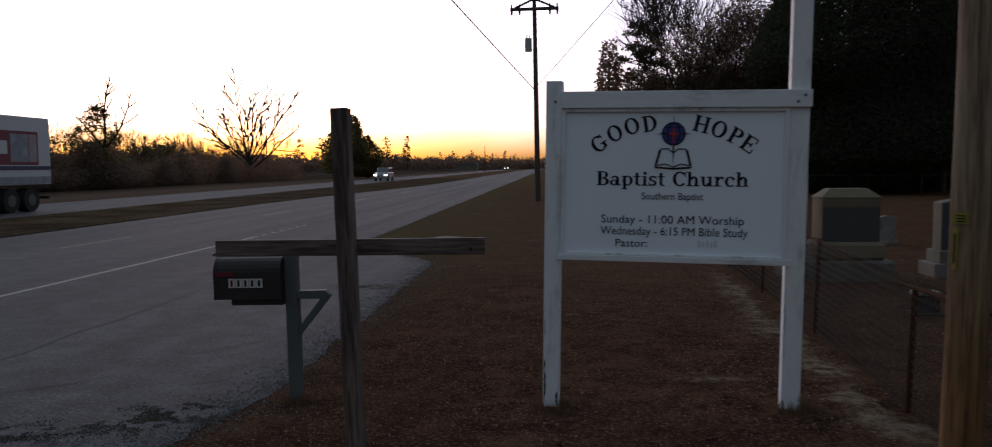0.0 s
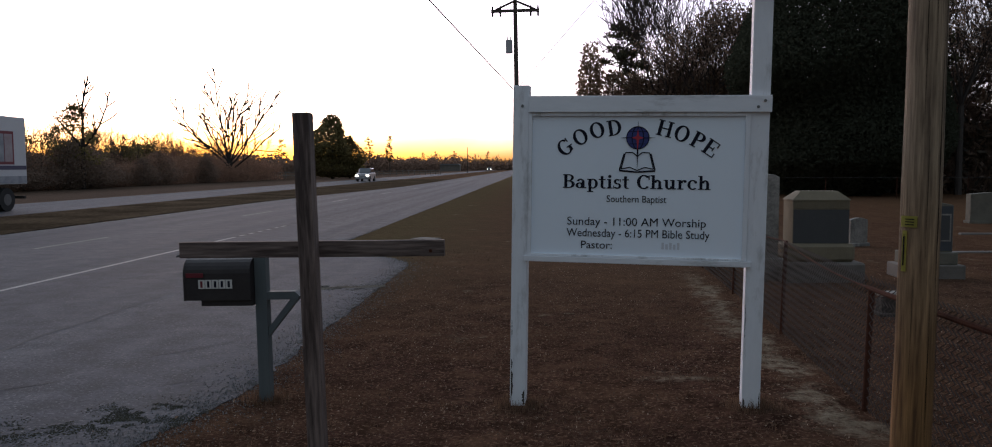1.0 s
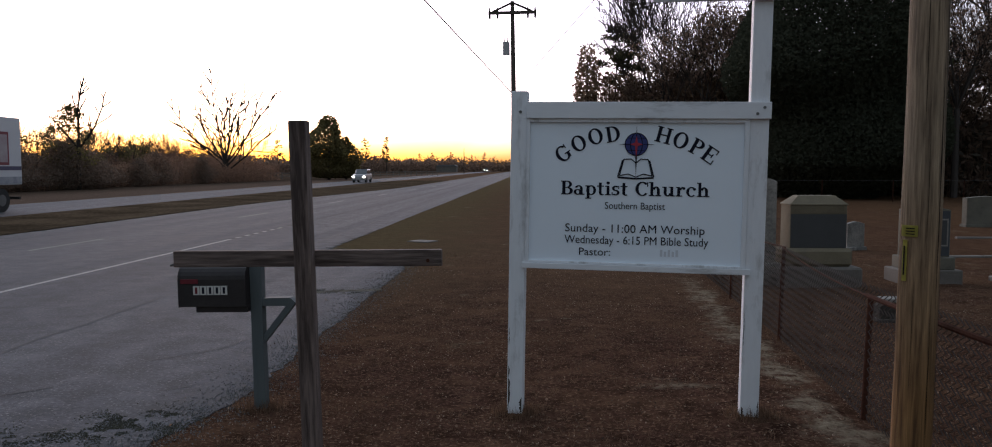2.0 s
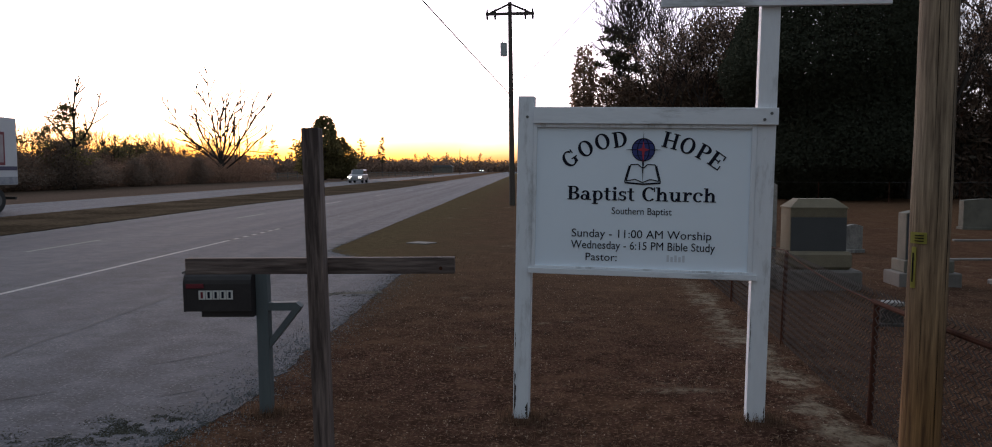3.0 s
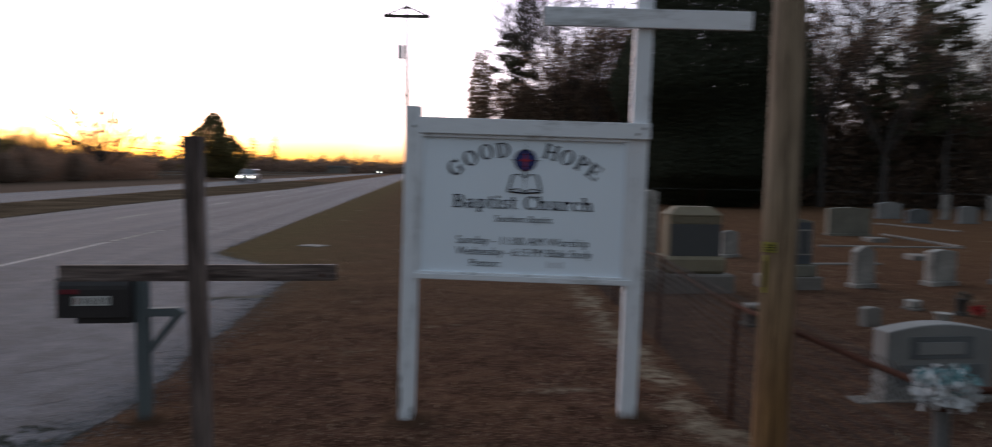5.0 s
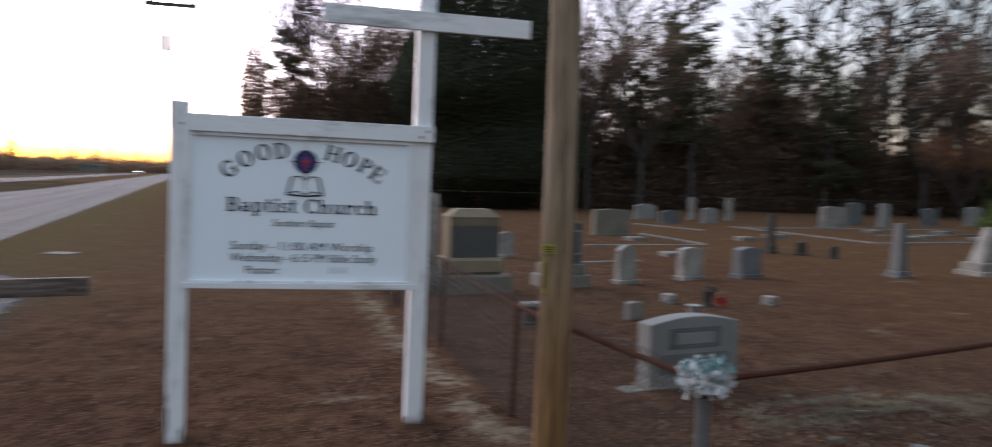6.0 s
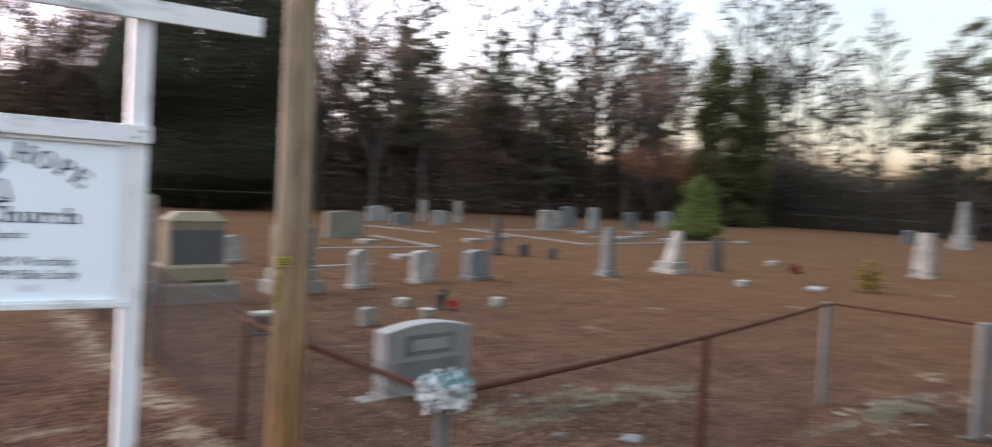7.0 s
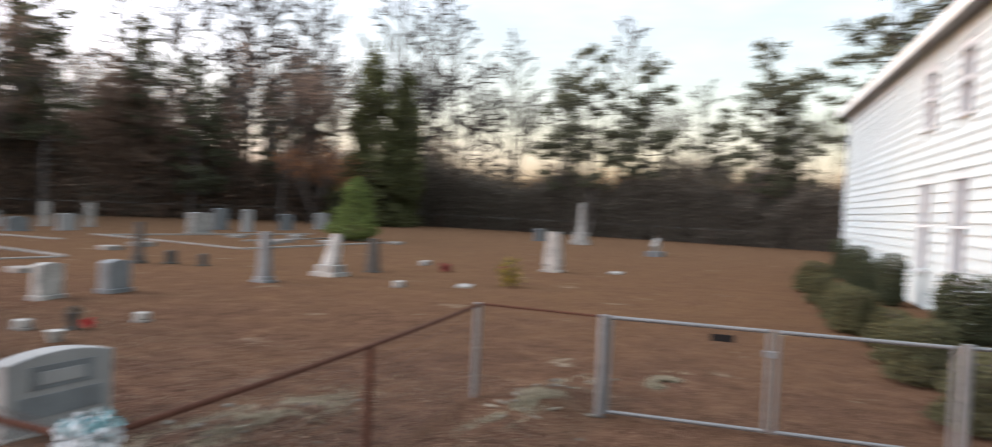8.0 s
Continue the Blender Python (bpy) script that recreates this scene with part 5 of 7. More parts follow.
obelisk(15.0, 13.45, 0.45, 1.3, BLUE_GRANITE, "weathered blue-grey stone obelisk", tip=False, ratio=0.66, low=0.12, thick=0.3)
obelisk(17.6, 13.5, 0.74, 1.30, MARBLE, "white marble obelisk whose shaft leans over", lean=17, tip=False, ratio=0.5, low=0.24, thick=0.25)
obelisk(19.6, 13.5, 0.42, 1.05, DARK_STONE, "darkened tapering stone grave pillar", tip=False, ratio=0.62, low=0.08, thick=0.38)
obelisk(24.9, 9.98, 0.62, 1.42, MARBLE, "short broad white marble obelisk", tip=False, ratio=0.7, low=0.14, thick=0.42)
obelisk(46.0, 16.7, 0.95, 2.6, MARBLE, "tall pale marble obelisk near the wood", ratio=0.55, thick=0.22)
obelisk(16.0, 18.95, 0.34, 1.25, DARK_STONE, "thin blackened stone pillar", tip=False, ratio=0.8, low=0.2, thick=0.3)

# small things on the graves
for x, y, w, label in ((7.5, 11.15, 0.17, "small pale stone block on a grave"), (9.05, 10.55, 0.16, "small pale stone on a grave"), (16.75, 10.75, 0.32, "square white stone marker"),
                       (23.3, 13.95, 0.6, "low pale grave marker")):
    mk = thing("grave_marker", label, "marker", pose(x, y, relief(x, y), 0, 0, 12), "grave markers")
    part("slab", soft(box(bmesh.new(), -w / 2 - 0.02, w / 2 + 0.02, -0.12, 0.12, -0.03, 0.035), 0.01), CONCRETE, mk)
    part("block", soft(box(bmesh.new(), -w / 2, w / 2, -0.1, 0.1, 0.033, 0.15), 0.015), MARBLE, mk)
vase = thing("flower_vase", "dark stone vase with red artificial flowers", "vase", pose(7.95, 10.7, relief(7.95, 10.7)))
bm = bmesh.new()
rod(bm, (0, 0, -0.02), (0, 0, 0.05), 0.1, 0.08, n=12)
rod(bm, (0, 0, 0.05), (0, 0, 0.24), 0.055, 0.09, n=12)
part("urn", bm, DARK_STONE, vase)
v, f = petals(60, 0.1, 0.07, (0.02, -0.02, 0.27), 0.7, 8)
part("dry_stems", raw("dry_stems", v, f, BRUSH_LEAF), None, vase)
v, f = petals(60, 0.085, 0.07, (0.14, -0.16, 0.10), 0.7, 9)
part("red_flowers", raw("red_flowers", v, f, PETAL_RED), None, vase)
pot = thing("flower_pot", "small white pot lying by a grave", "pot", pose(7.2, 10.0, relief(7.2, 10)))
part("body", rod(bmesh.new(), (0, 0, -0.01), (0, 0, 0.14), 0.075, 0.11, n=14), MARBLE, pot)
part("rim", rod(bmesh.new(), (0, 0, 0.138), (0, 0, 0.155), 0.12, n=14), MARBLE, pot)
red = thing("flower_bunch", "bunch of red artificial flowers on a grave", "flowers", pose(21.6, 12.2, 0.02))
v, f = petals(90, 0.2, 0.11, (0, 0, 0.12), 0.45, 10)
part("blossoms", raw("blossoms", v, f, PETAL_DULL), None, red)
red2 = thing("flower_bunch", "bunch of red artificial flowers on a grave", "flowers", pose(22.2, 10.4, 0.02))
part("blossoms", raw("blossoms", v, f, PETAL_DULL), None, red2)
for x, y, w, d, turn, label in ((18.2, 9.7, 0.75, 0.35, 20, "flat white ledger stone in the grass"), (26.5, 8.3, 0.9, 0.4, 10, "flat pale ledger stone"), (5.25, 4.25, 0.2, 0.16, 30, "flat broken concrete slab"),
                                (-2.62, 20.2, 0.62, 0.5, -28, "pale utility cover set in the verge")):
    fl = thing("ledger_stone", label, "slab", pose(x, y, relief(x, y), 0, 0, turn))
    bm = box(bmesh.new(), -w / 2, w / 2, -d / 2, d / 2, -0.05, 0.05 if x > 10 else 0.022)
    part("slab", soft(bm, 0.01), MARBLE if x > 10 else BLUE_GRANITE if x > 0 else CONCRETE, fl)
fal = thing("fallen_gravestone", "fallen pale gravestone propped on its base", "headstone", pose(39.2, 10.3, 0))
part("base", soft(box(bmesh.new(), -0.5, 0.5, -0.35, 0.35, -0.04, 0.24), 0.02), BLUE_GRANITE, fal)
fs = part("tablet", soft(prism(bmesh.new(), arched(0.55, 0.95, 0.08), -0.1, 0.1)), MARBLE, fal)
fs.matrix_basis = pose(-0.35, 0, 0.26, 0, 62, 0)

# plot kerbs
for (ax, ay), (bx, by) in (((19.7, 33.0), (20.4, 28.4)), ((23.8, 31.1), (23.1, 21.9)), ((11.4, 21.7), (15.7, 21.6)), ((16.1, 26.4), (15.7, 21.7)),
                           ((23.1, 21.8), (33.0, 22.2)), ((24.0, 30.5), (36.0, 29.0)), ((27.0, 25.5), (36.0, 25.8)), ((8.6, 17.0), (10.6, 17.2))):
    a, b = Vector((ax, ay, 0)), Vector((bx, by, 0))
    kb = thing("plot_kerb", "pale low stone kerb round a burial plot", "kerb", Matrix.Translation((a + b) / 2) @ pose(0, 0, 0, 0, 0, math.degrees(math.atan2(by - ay, bx - ax))), "plot kerbs")
    n = max(2, int((b - a).length / 1.6))
    half = (b - a).length / 2
    for i in range(n):
        x0, x1 = -half + 2 * half * i / n + 0.012, -half + 2 * half * (i + 1) / n - 0.012
        part("kerb_stone", soft(box(bmesh.new(), x0, x1, -0.075, 0.075, -0.04, (0.035 if ay < 21.75 else 0.06) + 0.02 * noise.noise((ax, i, 0))), 0.015), CONCRETE, kb)

for x, y, w, turn in ((26.5, 23.6, 0.9, 8), (28.4, 24.4, 0.7, -12), (30.2, 23.3, 1.1, 4), (31.8, 26.6, 0.8, 20), (34.0, 24.0, 0.9, -6), (29.0, 27.8, 0.8, 10), (36.5, 27.0, 1.0, 0),
                      (20.8, 24.5, 0.8, 15), (18.6, 23.4, 0.6, -8), (33.0, 21.5, 0.8, 12), (14.2, 23.6, 0.6, 5), (12.2, 18.3, 0.5, -10)):
    lg = thing("ledger_stone", "low pale ledger stone between the plots", "slab", pose(x, y, 0, 0, 0, turn), "ledger stones")
    part("slab", soft(box(bmesh.new(), -w / 2, w / 2, -0.3, 0.3, -0.04, 0.12 + 0.05 * (x % 1)), 0.02), CONCRETE, lg)

# rubble where the ground is washed out by the fence
rnd = random.Random(5)
RUBBLE = mat("earthy_rubble", (0.13, 0.11, 0.085), (0.065, 0.052, 0.038), 1.0, grain=40, blotch=3, bump=0.6)
for k in range(20):
    x, y = (rnd.gauss(5.6, 0.7), rnd.gauss(5.0, 0.35)) if k < 11 else (rnd.gauss(8.1, 0.8), rnd.gauss(3.3, 0.25))
    s = rnd.uniform(0.03, 0.09)
    bm = bmesh.new()
    bmesh.ops.create_icosphere(bm, subdivisions=2, radius=1.0)
    for q in bm.verts:
        q.co *= 1 + 0.35 * noise.noise(q.co * 1.7 + Vector((k, 0, 0)))
    me = mesh_of("rubble_stone", bm, RUBBLE)
    ob = tagged(new("rubble_stone", me), "rough pale piece of rubble on bare earth", "stone", "rubble")
    ob.matrix_basis = Matrix.LocRotScale((x, y, relief(x, y) + s * 0.05), Euler((0, 0, rnd.uniform(0, 6))), (s, s * rnd.uniform(0.5, 0.9), s * rnd.uniform(0.25, 0.5)))

# broken pale boards and stone chips on the washed bank by the gate
SPLINTER = mat("pale_broken_chips", (0.2, 0.17, 0.13), (0.11, 0.09, 0.065), 1.0, grain=40, blotch=5, bump=0.5, per_object=0.25)
for k in range(14):
    x, y = (rnd.gauss(8.0, 0.55), rnd.gauss(3.3, 0.2)) if k < 12 else (rnd.gauss(5.5, 0.7), rnd.gauss(4.9, 0.25))
    ln, wd, th = rnd.uniform(0.06, 0.2), rnd.uniform(0.02, 0.045), rnd.uniform(0.01, 0.02)
    bm = bmesh.new()
    prism(bm, [(-ln / 2, -wd * 0.3), (-ln * 0.3, -wd / 2), (ln * 0.42, -wd * 0.42), (ln / 2, 0.1 * wd), (ln * 0.2, wd / 2), (-ln * 0.4, wd * 0.4)], 0, th)
    bmesh.ops.rotate(bm, verts=bm.verts, cent=(0, 0, 0), matrix=Euler((radians(90), 0, 0)).to_matrix())
    ob = tagged(new("broken_chip", mesh_of("broken_chip", bm, SPLINTER)), "pale broken chip of board or stone on the bank", "debris", "broken chips")
    ob.matrix_basis = pose(x, y, relief(x, y) + th * 0.7, rnd.uniform(-6, 6), rnd.uniform(-6, 6), rnd.uniform(0, 360))

# ---------------------------------------------------------------- trees and shrubs
def tube(v, f, a, b, r0, r1, n=4):
    d = (b - a)
    if d.length < 1e-5:
        return
    d.normalize()
    s = d.cross(Vector((0.31, 0.17, 0.93))).normalized()
    t = d.cross(s)
    k = len(v)
    for c, r in ((a, r0), (b, r1)):
        for i in range(n):
            w = 2 * math.pi * i / n
            p = c + (s * math.cos(w) + t * math.sin(w)) * r
            v.append((p.x, p.y, p.z))
    for i in range(n):
        j = (i + 1) % n
        f.append((k + i, k + j, k + n + j, k + n + i))


def leaf(v, f, c, size, rnd, aspect=0.5, droop=0.0):
    """One bent leaf or spray: a folded kite."""
    a, b = rnd.uniform(0, 2 * math.pi), rnd.uniform(-0.9, 0.9) - droop
    d = Vector((math.cos(a) * math.cos(b), math.sin(a) * math.cos(b), math.sin(b)))
    s = d.cross(Vector((rnd.uniform(-1, 1), rnd.uniform(-1, 1), rnd.uniform(-1, 1)))).normalized() * size * aspect * 0.5
    m, e = c + d * size * 0.45, c + d * size
    k = len(v)
    v.extend(((c.x, c.y, c.z), (m.x + s.x, m.y + s.y, m.z + s.z), (e.x, e.y, e.z), (m.x - s.x, m.y - s.y, m.z - s.z)))
    f.append((k, k + 1, k + 2, k + 3))


def bough(v, f, tips, p, d, length, r, depth, rnd, kids=3, spread=0.55, up=0.12, bits=3, rmin=0.008, fine=None):
    """A limb that bends and forks; its last twigs' ends go to tips."""
    step = length / bits
    bv, bf = fine if fine and depth < 2 else (v, f)
    for i in range(bits):
        q = p + d * step
        r2 = max(rmin, r * (1 - 0.32 / bits * (i + 1)) if depth else r * 0.6)
        tube(bv, bf, p, q, r, r2, 6 if depth > 3 else (4 if depth > 1 else 3))
        p, r = q, r2
        d = (d + Vector((rnd.gauss(0, 0.1), rnd.gauss(0, 0.1), rnd.gauss(0.03, 0.08) + up * 0.3))).normalized()
        if depth and i and depth < 5:
            side = (d + Vector((rnd.gauss(0, spread), rnd.gauss(0, spread), rnd.gauss(0.1, spread * 0.6)))).normalized()
            bough(v, f, tips, p, side, length * rnd.uniform(0.45, 0.65), max(rmin, r * 0.5), depth - 1, rnd, kids, spread, up, 2, rmin, fine)
    if depth == 0:
        tips.append(p)
        return
    for _ in range(kids):
        side = (d + Vector((rnd.gauss(0, spread), rnd.gauss(0, spread), rnd.gauss(up, spread * 0.6)))).normalized()
        bough(v, f, tips, p, side, length * rnd.uniform(0.6, 0.85), max(rmin, r * 0.62), depth - 1, rnd, kids, spread, up, bits, rmin, fine)


def finish_tree(name, label, trunk, crown, crown_mat, trunk_mat=None, group="wood", twigs=None):
    t = thing(name, label, "tree", None, group)
    part("trunk", raw("trunk", trunk[0], trunk[1], trunk_mat or BARK), None, t)
    if twigs and twigs[0]:
        part("twig_spray", raw("twig_spray", twigs[0], twigs[1], trunk_mat or BARK), None, t)["kind"] = "stuff"
    if crown and crown[0]:
        part("crown", raw("crown", crown[0], crown[1], crown_mat), None, t)
    return t


def bare_tree(label, height, seed, depth=4, spread=0.5, low=0.22, kids=3, leaves=0, leaf_mat=None, r=0.22, fork=5, rmin=0.018, wild=0.8, up=0.12, bark=None):
    rnd = random.Random(seed)
    v, f, cv, cf, tips, tw = [], [], [], [], [], ([], [])
    top = Vector((rnd.gauss(0, 0.1), rnd.gauss(0, 0.1), height * low))
    tube(v, f, Vector((0, 0, -0.1)), top, r * 1.3, r, 8)
    for k in range(fork):
        a = 2 * math.pi * (k + rnd.uniform(-0.3, 0.3)) / fork
        d = Vector((math.cos(a) * spread, math.sin(a) * spread, rnd.uniform(0.7, 1.1))).normalized()
        bough(v, f, tips, top, d, height * 0.30, r * 0.55, depth - 1, rnd, kids, spread * wild, up, 3, rmin, tw)
    for p in tips:
        for _ in range(leaves):
            leaf(cv, cf, p + Vector((rnd.gauss(0, 0.22), rnd.gauss(0, 0.22), rnd.gauss(0, 0.22))), 0.17, rnd, 0.7)
    return finish_tree("tree", label, (v, f), (cv, cf), leaf_mat, bark, twigs=tw)


def clump(v, f, c, rx, rz, count, size, rnd, aspect=0.3, droop=-0.25):
    """A tuft of leaves or needles round c."""
    for _ in range(count):
        d = Vector((rnd.gauss(0, 1), rnd.gauss(0, 1), rnd.gauss(0, 1))).normalized() * rnd.random() ** 0.45
        leaf(v, f, c + Vector((d.x * rx, d.y * rx, d.z * rz)), size * rnd.uniform(0.7, 1.3), rnd, aspect, droop)


def pine_tree(label, height, seed, start=0.35, reach=2.6, dense=1.0, r=0.2, blunt=0.7, tuft=0.5):
    """A loblolly pine: a tall stem, whorls of limbs that thin out upwards, and needles in flat tufts along their outer halves."""
    rnd = random.Random(seed)
    v, f, cv, cf = [], [], [], []
    p, bits = Vector((0, 0, -0.1)), 9
    spine = [p]
    for i in range(bits):
        p = p + Vector((rnd.gauss(0, 0.11), rnd.gauss(0, 0.11), height / bits))
        tube(v, f, spine[-1], p, r * (1 - 0.85 * i / bits), r * (1 - 0.85 * (i + 1) / bits), 7)
        spine.append(p)
    for k in range(5):                              # dead stubs below the crown
        z, a = rnd.uniform(0.15, start), rnd.uniform(0, 6.3)
        i = min(bits - 1, int(z * bits))
        base = spine[i].lerp(spine[i + 1], z * bits - i)
        tube(v, f, base, base + Vector((math.cos(a), math.sin(a), 0.1)) * rnd.uniform(0.5, 1.5), 0.03, 0.01, 3)
    z = start
    while z < 0.985:
        u = (z - start) / (1 - start)
        i = min(bits - 1, int(z * bits))
        base = spine[i].lerp(spine[i + 1], z * bits - i)
        wide = reach * ((1 - u) ** blunt * (0.45 + 0.55 * min(1.0, u * 3.2)) + 0.10)
        turn = rnd.uniform(0, 6.3)
        arms = rnd.choice((2, 3, 3, 4))
        for k in range(arms):
            if rnd.random() < 0.16:
                continue
            a = turn + 6.283 * k / arms + rnd.gauss(0, 0.3)
            long = wide * rnd.uniform(0.5, 1.15)
            tip = base + Vector((math.cos(a) * long, math.sin(a) * long, long * rnd.uniform(-0.08, 0.4) + 0.15))
            tube(v, f, base, tip, 0.045, 0.014, 3)
            for s in range(max(1, int(long * 1.7 * dense + rnd.random()))):
                c = base.lerp(tip, rnd.uniform(0.4, 1.04)) + Vector((rnd.gauss(0, 0.22), rnd.gauss(0, 0.22), rnd.gauss(0.08, 0.12)))
                clump(cv, cf, c, tuft * rnd.uniform(0.7, 1.25), tuft * 0.45, int(34 * tuft / 0.5), 0.32, rnd, 0.4)
        z += rnd.uniform(0.4, 0.85) / height
    clump(cv, cf, spine[-1], 0.35, 0.5, 40, 0.26, rnd, 0.22)
    return finish_tree("pine_tree", label, (v, f), (cv, cf), NEEDLE)


def ragged_cedar(label, height, seed, radius=2.3, clumps=230):
    """An old cedar: a ragged spire of sprays with notches and stray leaders."""
    rnd = random.Random(seed)
    v, f, cv, cf = [], [], [], []
    tube(v, f, Vector((0, 0, -0.1)), Vector((0.1, 0, height * 0.95)), 0.24, 0.02, 7)
    lobes = [(rnd.uniform(0, 6.3), rnd.uniform(0.05, 0.9), rnd.uniform(-0.45, 0.4)) for _ in range(22)]
    for _ in range(clumps):
        z, a = 1 - (1 - rnd.random()) ** 0.62, rnd.uniform(0, 6.3)
        w = 1.0 + sum(h * math.exp(-((math.cos(a - la) - 1) ** 2) * 5 - ((z - lz) * 8) ** 2) for la, lz, h in lobes)
        rr = radius * ((1 - z) ** 0.85 + 0.05) * max(0.25, w) * math.sqrt(rnd.uniform(0.15, 1.0))
        c = Vector((math.cos(a) * rr, math.sin(a) * rr, z * height))
        tube(v, f, Vector((0, 0, max(0.0, c.z - 0.5 * rr))), c, 0.025, 0.008, 3)
        clump(cv, cf, c, 0.5, 0.55, 46, 0.27, rnd, 0.5, -0.6)
    return finish_tree("cedar_tree", label, (v, f), (cv, cf), CEDAR_LEAF)


def crooked(v, f, p, d, length, r, rnd, level, up=0.05, bits=6, rmin=0.022):
    """A nearly straight bare limb with side twigs along it."""
    for i in range(bits):
        q = p + d * length / bits
        r2 = max(rmin, r * (1 - 0.62 / bits))
        tube(v, f, p, q, r, r2, 6 if level > 1 else 3)
        p, r = q, r2
        d = (d + Vector((rnd.gauss(0, 0.085), rnd.gauss(0, 0.085), rnd.gauss(up, 0.07)))).normalized()
        if level and i:
            for _ in range(rnd.choice((1, 1, 2))):
                s = d.cross(Vector((rnd.gauss(0, 1), rnd.gauss(0, 1), rnd.gauss(0, 1)))).normalized()
                t = rnd.uniform(0.35, 0.8)
                crooked(v, f, p, (d * math.cos(t) + s * math.sin(t)).normalized(), length * (1.08 - i / bits) * rnd.uniform(0.28, 0.5), max(rmin, r * 0.5), rnd, level - 1, up, 4, rmin)
    return p


def lacy_tree(label, height, seed, r=0.2, rmin=0.046):
    """A tall forest hardwood: one stem to the top, limbs all the way up and fine twigs."""
    r4 = random.Random(seed)
    v, f = [], []
    p, spine = Vector((0, 0, -0.1)), []
    for i in range(12):
        q = p + Vector((r4.gauss(0, 0.13), r4.gauss(0, 0.13), height / 12))
        tube(v, f, p, q, r * (1 - 0.066 * i), r * (1 - 0.066 * (i + 1)), 6)
        spine.append((p, q))
        p = q
    u, a = 0.3, r4.uniform(0, 6.3)
    while u < 0.98:
        i = min(11, int(u * 12))
        start = spine[i][0].lerp(spine[i][1], u * 12 - i)
        a += 2.4 + r4.gauss(0, 0.4)
        e = r4.uniform(0.3, 0.8)
        d = Vector((math.cos(a) * math.cos(e), math.sin(a) * math.cos(e), math.sin(e)))
        crooked(v, f, start, d, height * 0.3 * (1.05 - u) ** 0.5 * r4.uniform(0.5, 1.1), r * 0.3 * (1.15 - u), r4, 2, 0.04, 5, rmin)
        u += r4.uniform(0.013, 0.028)
    return finish_tree("tree", label, (v, f), None, None, BARK)


def dense_tree(name, label, height, radius, seed, count, size, material, low=0.03, point=1.0, trunk_r=0.25, lumps=9, aspect=0.5, inner=0.72):
    """A closed crown: limbs inside, sprays of leaves over an uneven outline."""
    rnd = random.Random(seed)
    v, f, cv, cf = [], [], [], []
    tube(v, f, Vector((0, 0, -0.1)), Vector((0, 0, height * 0.93)), trunk_r, 0.02, 7)
    bump = [(rnd.uniform(0, 6.3), rnd.uniform(0.05, 0.95), rnd.uniform(-0.22, 0.3)) for _ in range(lumps * 3)]
    for k in range(40):
        z, a = rnd.uniform(low + 0.03, 0.85), rnd.uniform(0, 6.3)
        rr = radius * (1 - z) ** point * 0.8
        tube(v, f, Vector((0, 0, z * height)), Vector((math.cos(a) * rr, math.sin(a) * rr, z * height + 0.1 * height * (1 - z))), 0.03 * trunk_r / 0.25, 0.008, 3)
    for _ in range(count):
        z = low + (1 - low) * (1 - (1 - rnd.random()) ** 0.62)
        a = rnd.uniform(0, 2 * math.pi)
        body = (1 - z) ** point * min(1.0, 0.45 + (z - low) * 5)
        wob = 1.0
        for ba, bz, bh in bump:
            wob += bh * math.exp(-((math.cos(a - ba) - 1) ** 2) * 4 - ((z - bz) * 9) ** 2)
        rr = radius * body * wob * rnd.uniform(inner, 1.04)
        leaf(cv, cf, Vector((math.cos(a) * rr, math.sin(a) * rr, z * height)), size * rnd.uniform(0.6, 1.3), rnd, aspect, -0.35)
    return finish_tree(name, label, (v, f), (cv, cf), material)


def place(proto, x, y, turn=0.0, s=1.0, sz=None):
    ob = copy_thing(proto, pose(x, y, 0, 0, 0, turn))
    ob.scale = (s, s, sz or s)
    return ob


rnd = random.Random(11)
PINES = [pine_tree("tall pine with an open tufted crown", 14.5, 21 + k, (0.3, 0.22, 0.45, 0.16)[k], (2.6, 3.1, 2.4, 2.9)[k], (1.0, 1.1, 0.9, 1.25)[k], blunt=(0.7, 0.8, 0.5, 0.95)[k]) for k in range(4)]
WIDE = [pine_tree("broad pine with layered tufted limbs", 14.0, 121 + k, 0.26, (3.7, 3.3)[k], (0.95, 0.9)[k], 0.22, (0.6, 0.66)[k], 0.52) for k in range(2)]
BARES = [bare_tree("leafless grey hardwood with fine twigs", 14.0, 31 + k, 4, (0.42, 0.52, 0.38)[k], (0.3, 0.24, 0.36)[k], 3, r=0.15, rmin=0.016) for k in range(3)]
BROWNS = [bare_tree("oak holding dead brown leaves", 11.0, 41 + k, 4, (0.5, 0.42)[k], 0.25, 2, 14, BROWN_LEAF, r=0.16) for k in range(2)]
RUSTS = [bare_tree("oak holding rusty dead leaves", 10.0, 46, 4, 0.5, 0.12, 2, 12, RUST_LEAF, r=0.14)]
CEDARS = [ragged_cedar("ragged dark green cedar at the edge of the wood", 13.0, 51 + k, (2.9, 2.2)[k], (300, 240)[k]) for k in range(2)]
protos = PINES + WIDE + BARES + BROWNS + RUSTS + CEDARS

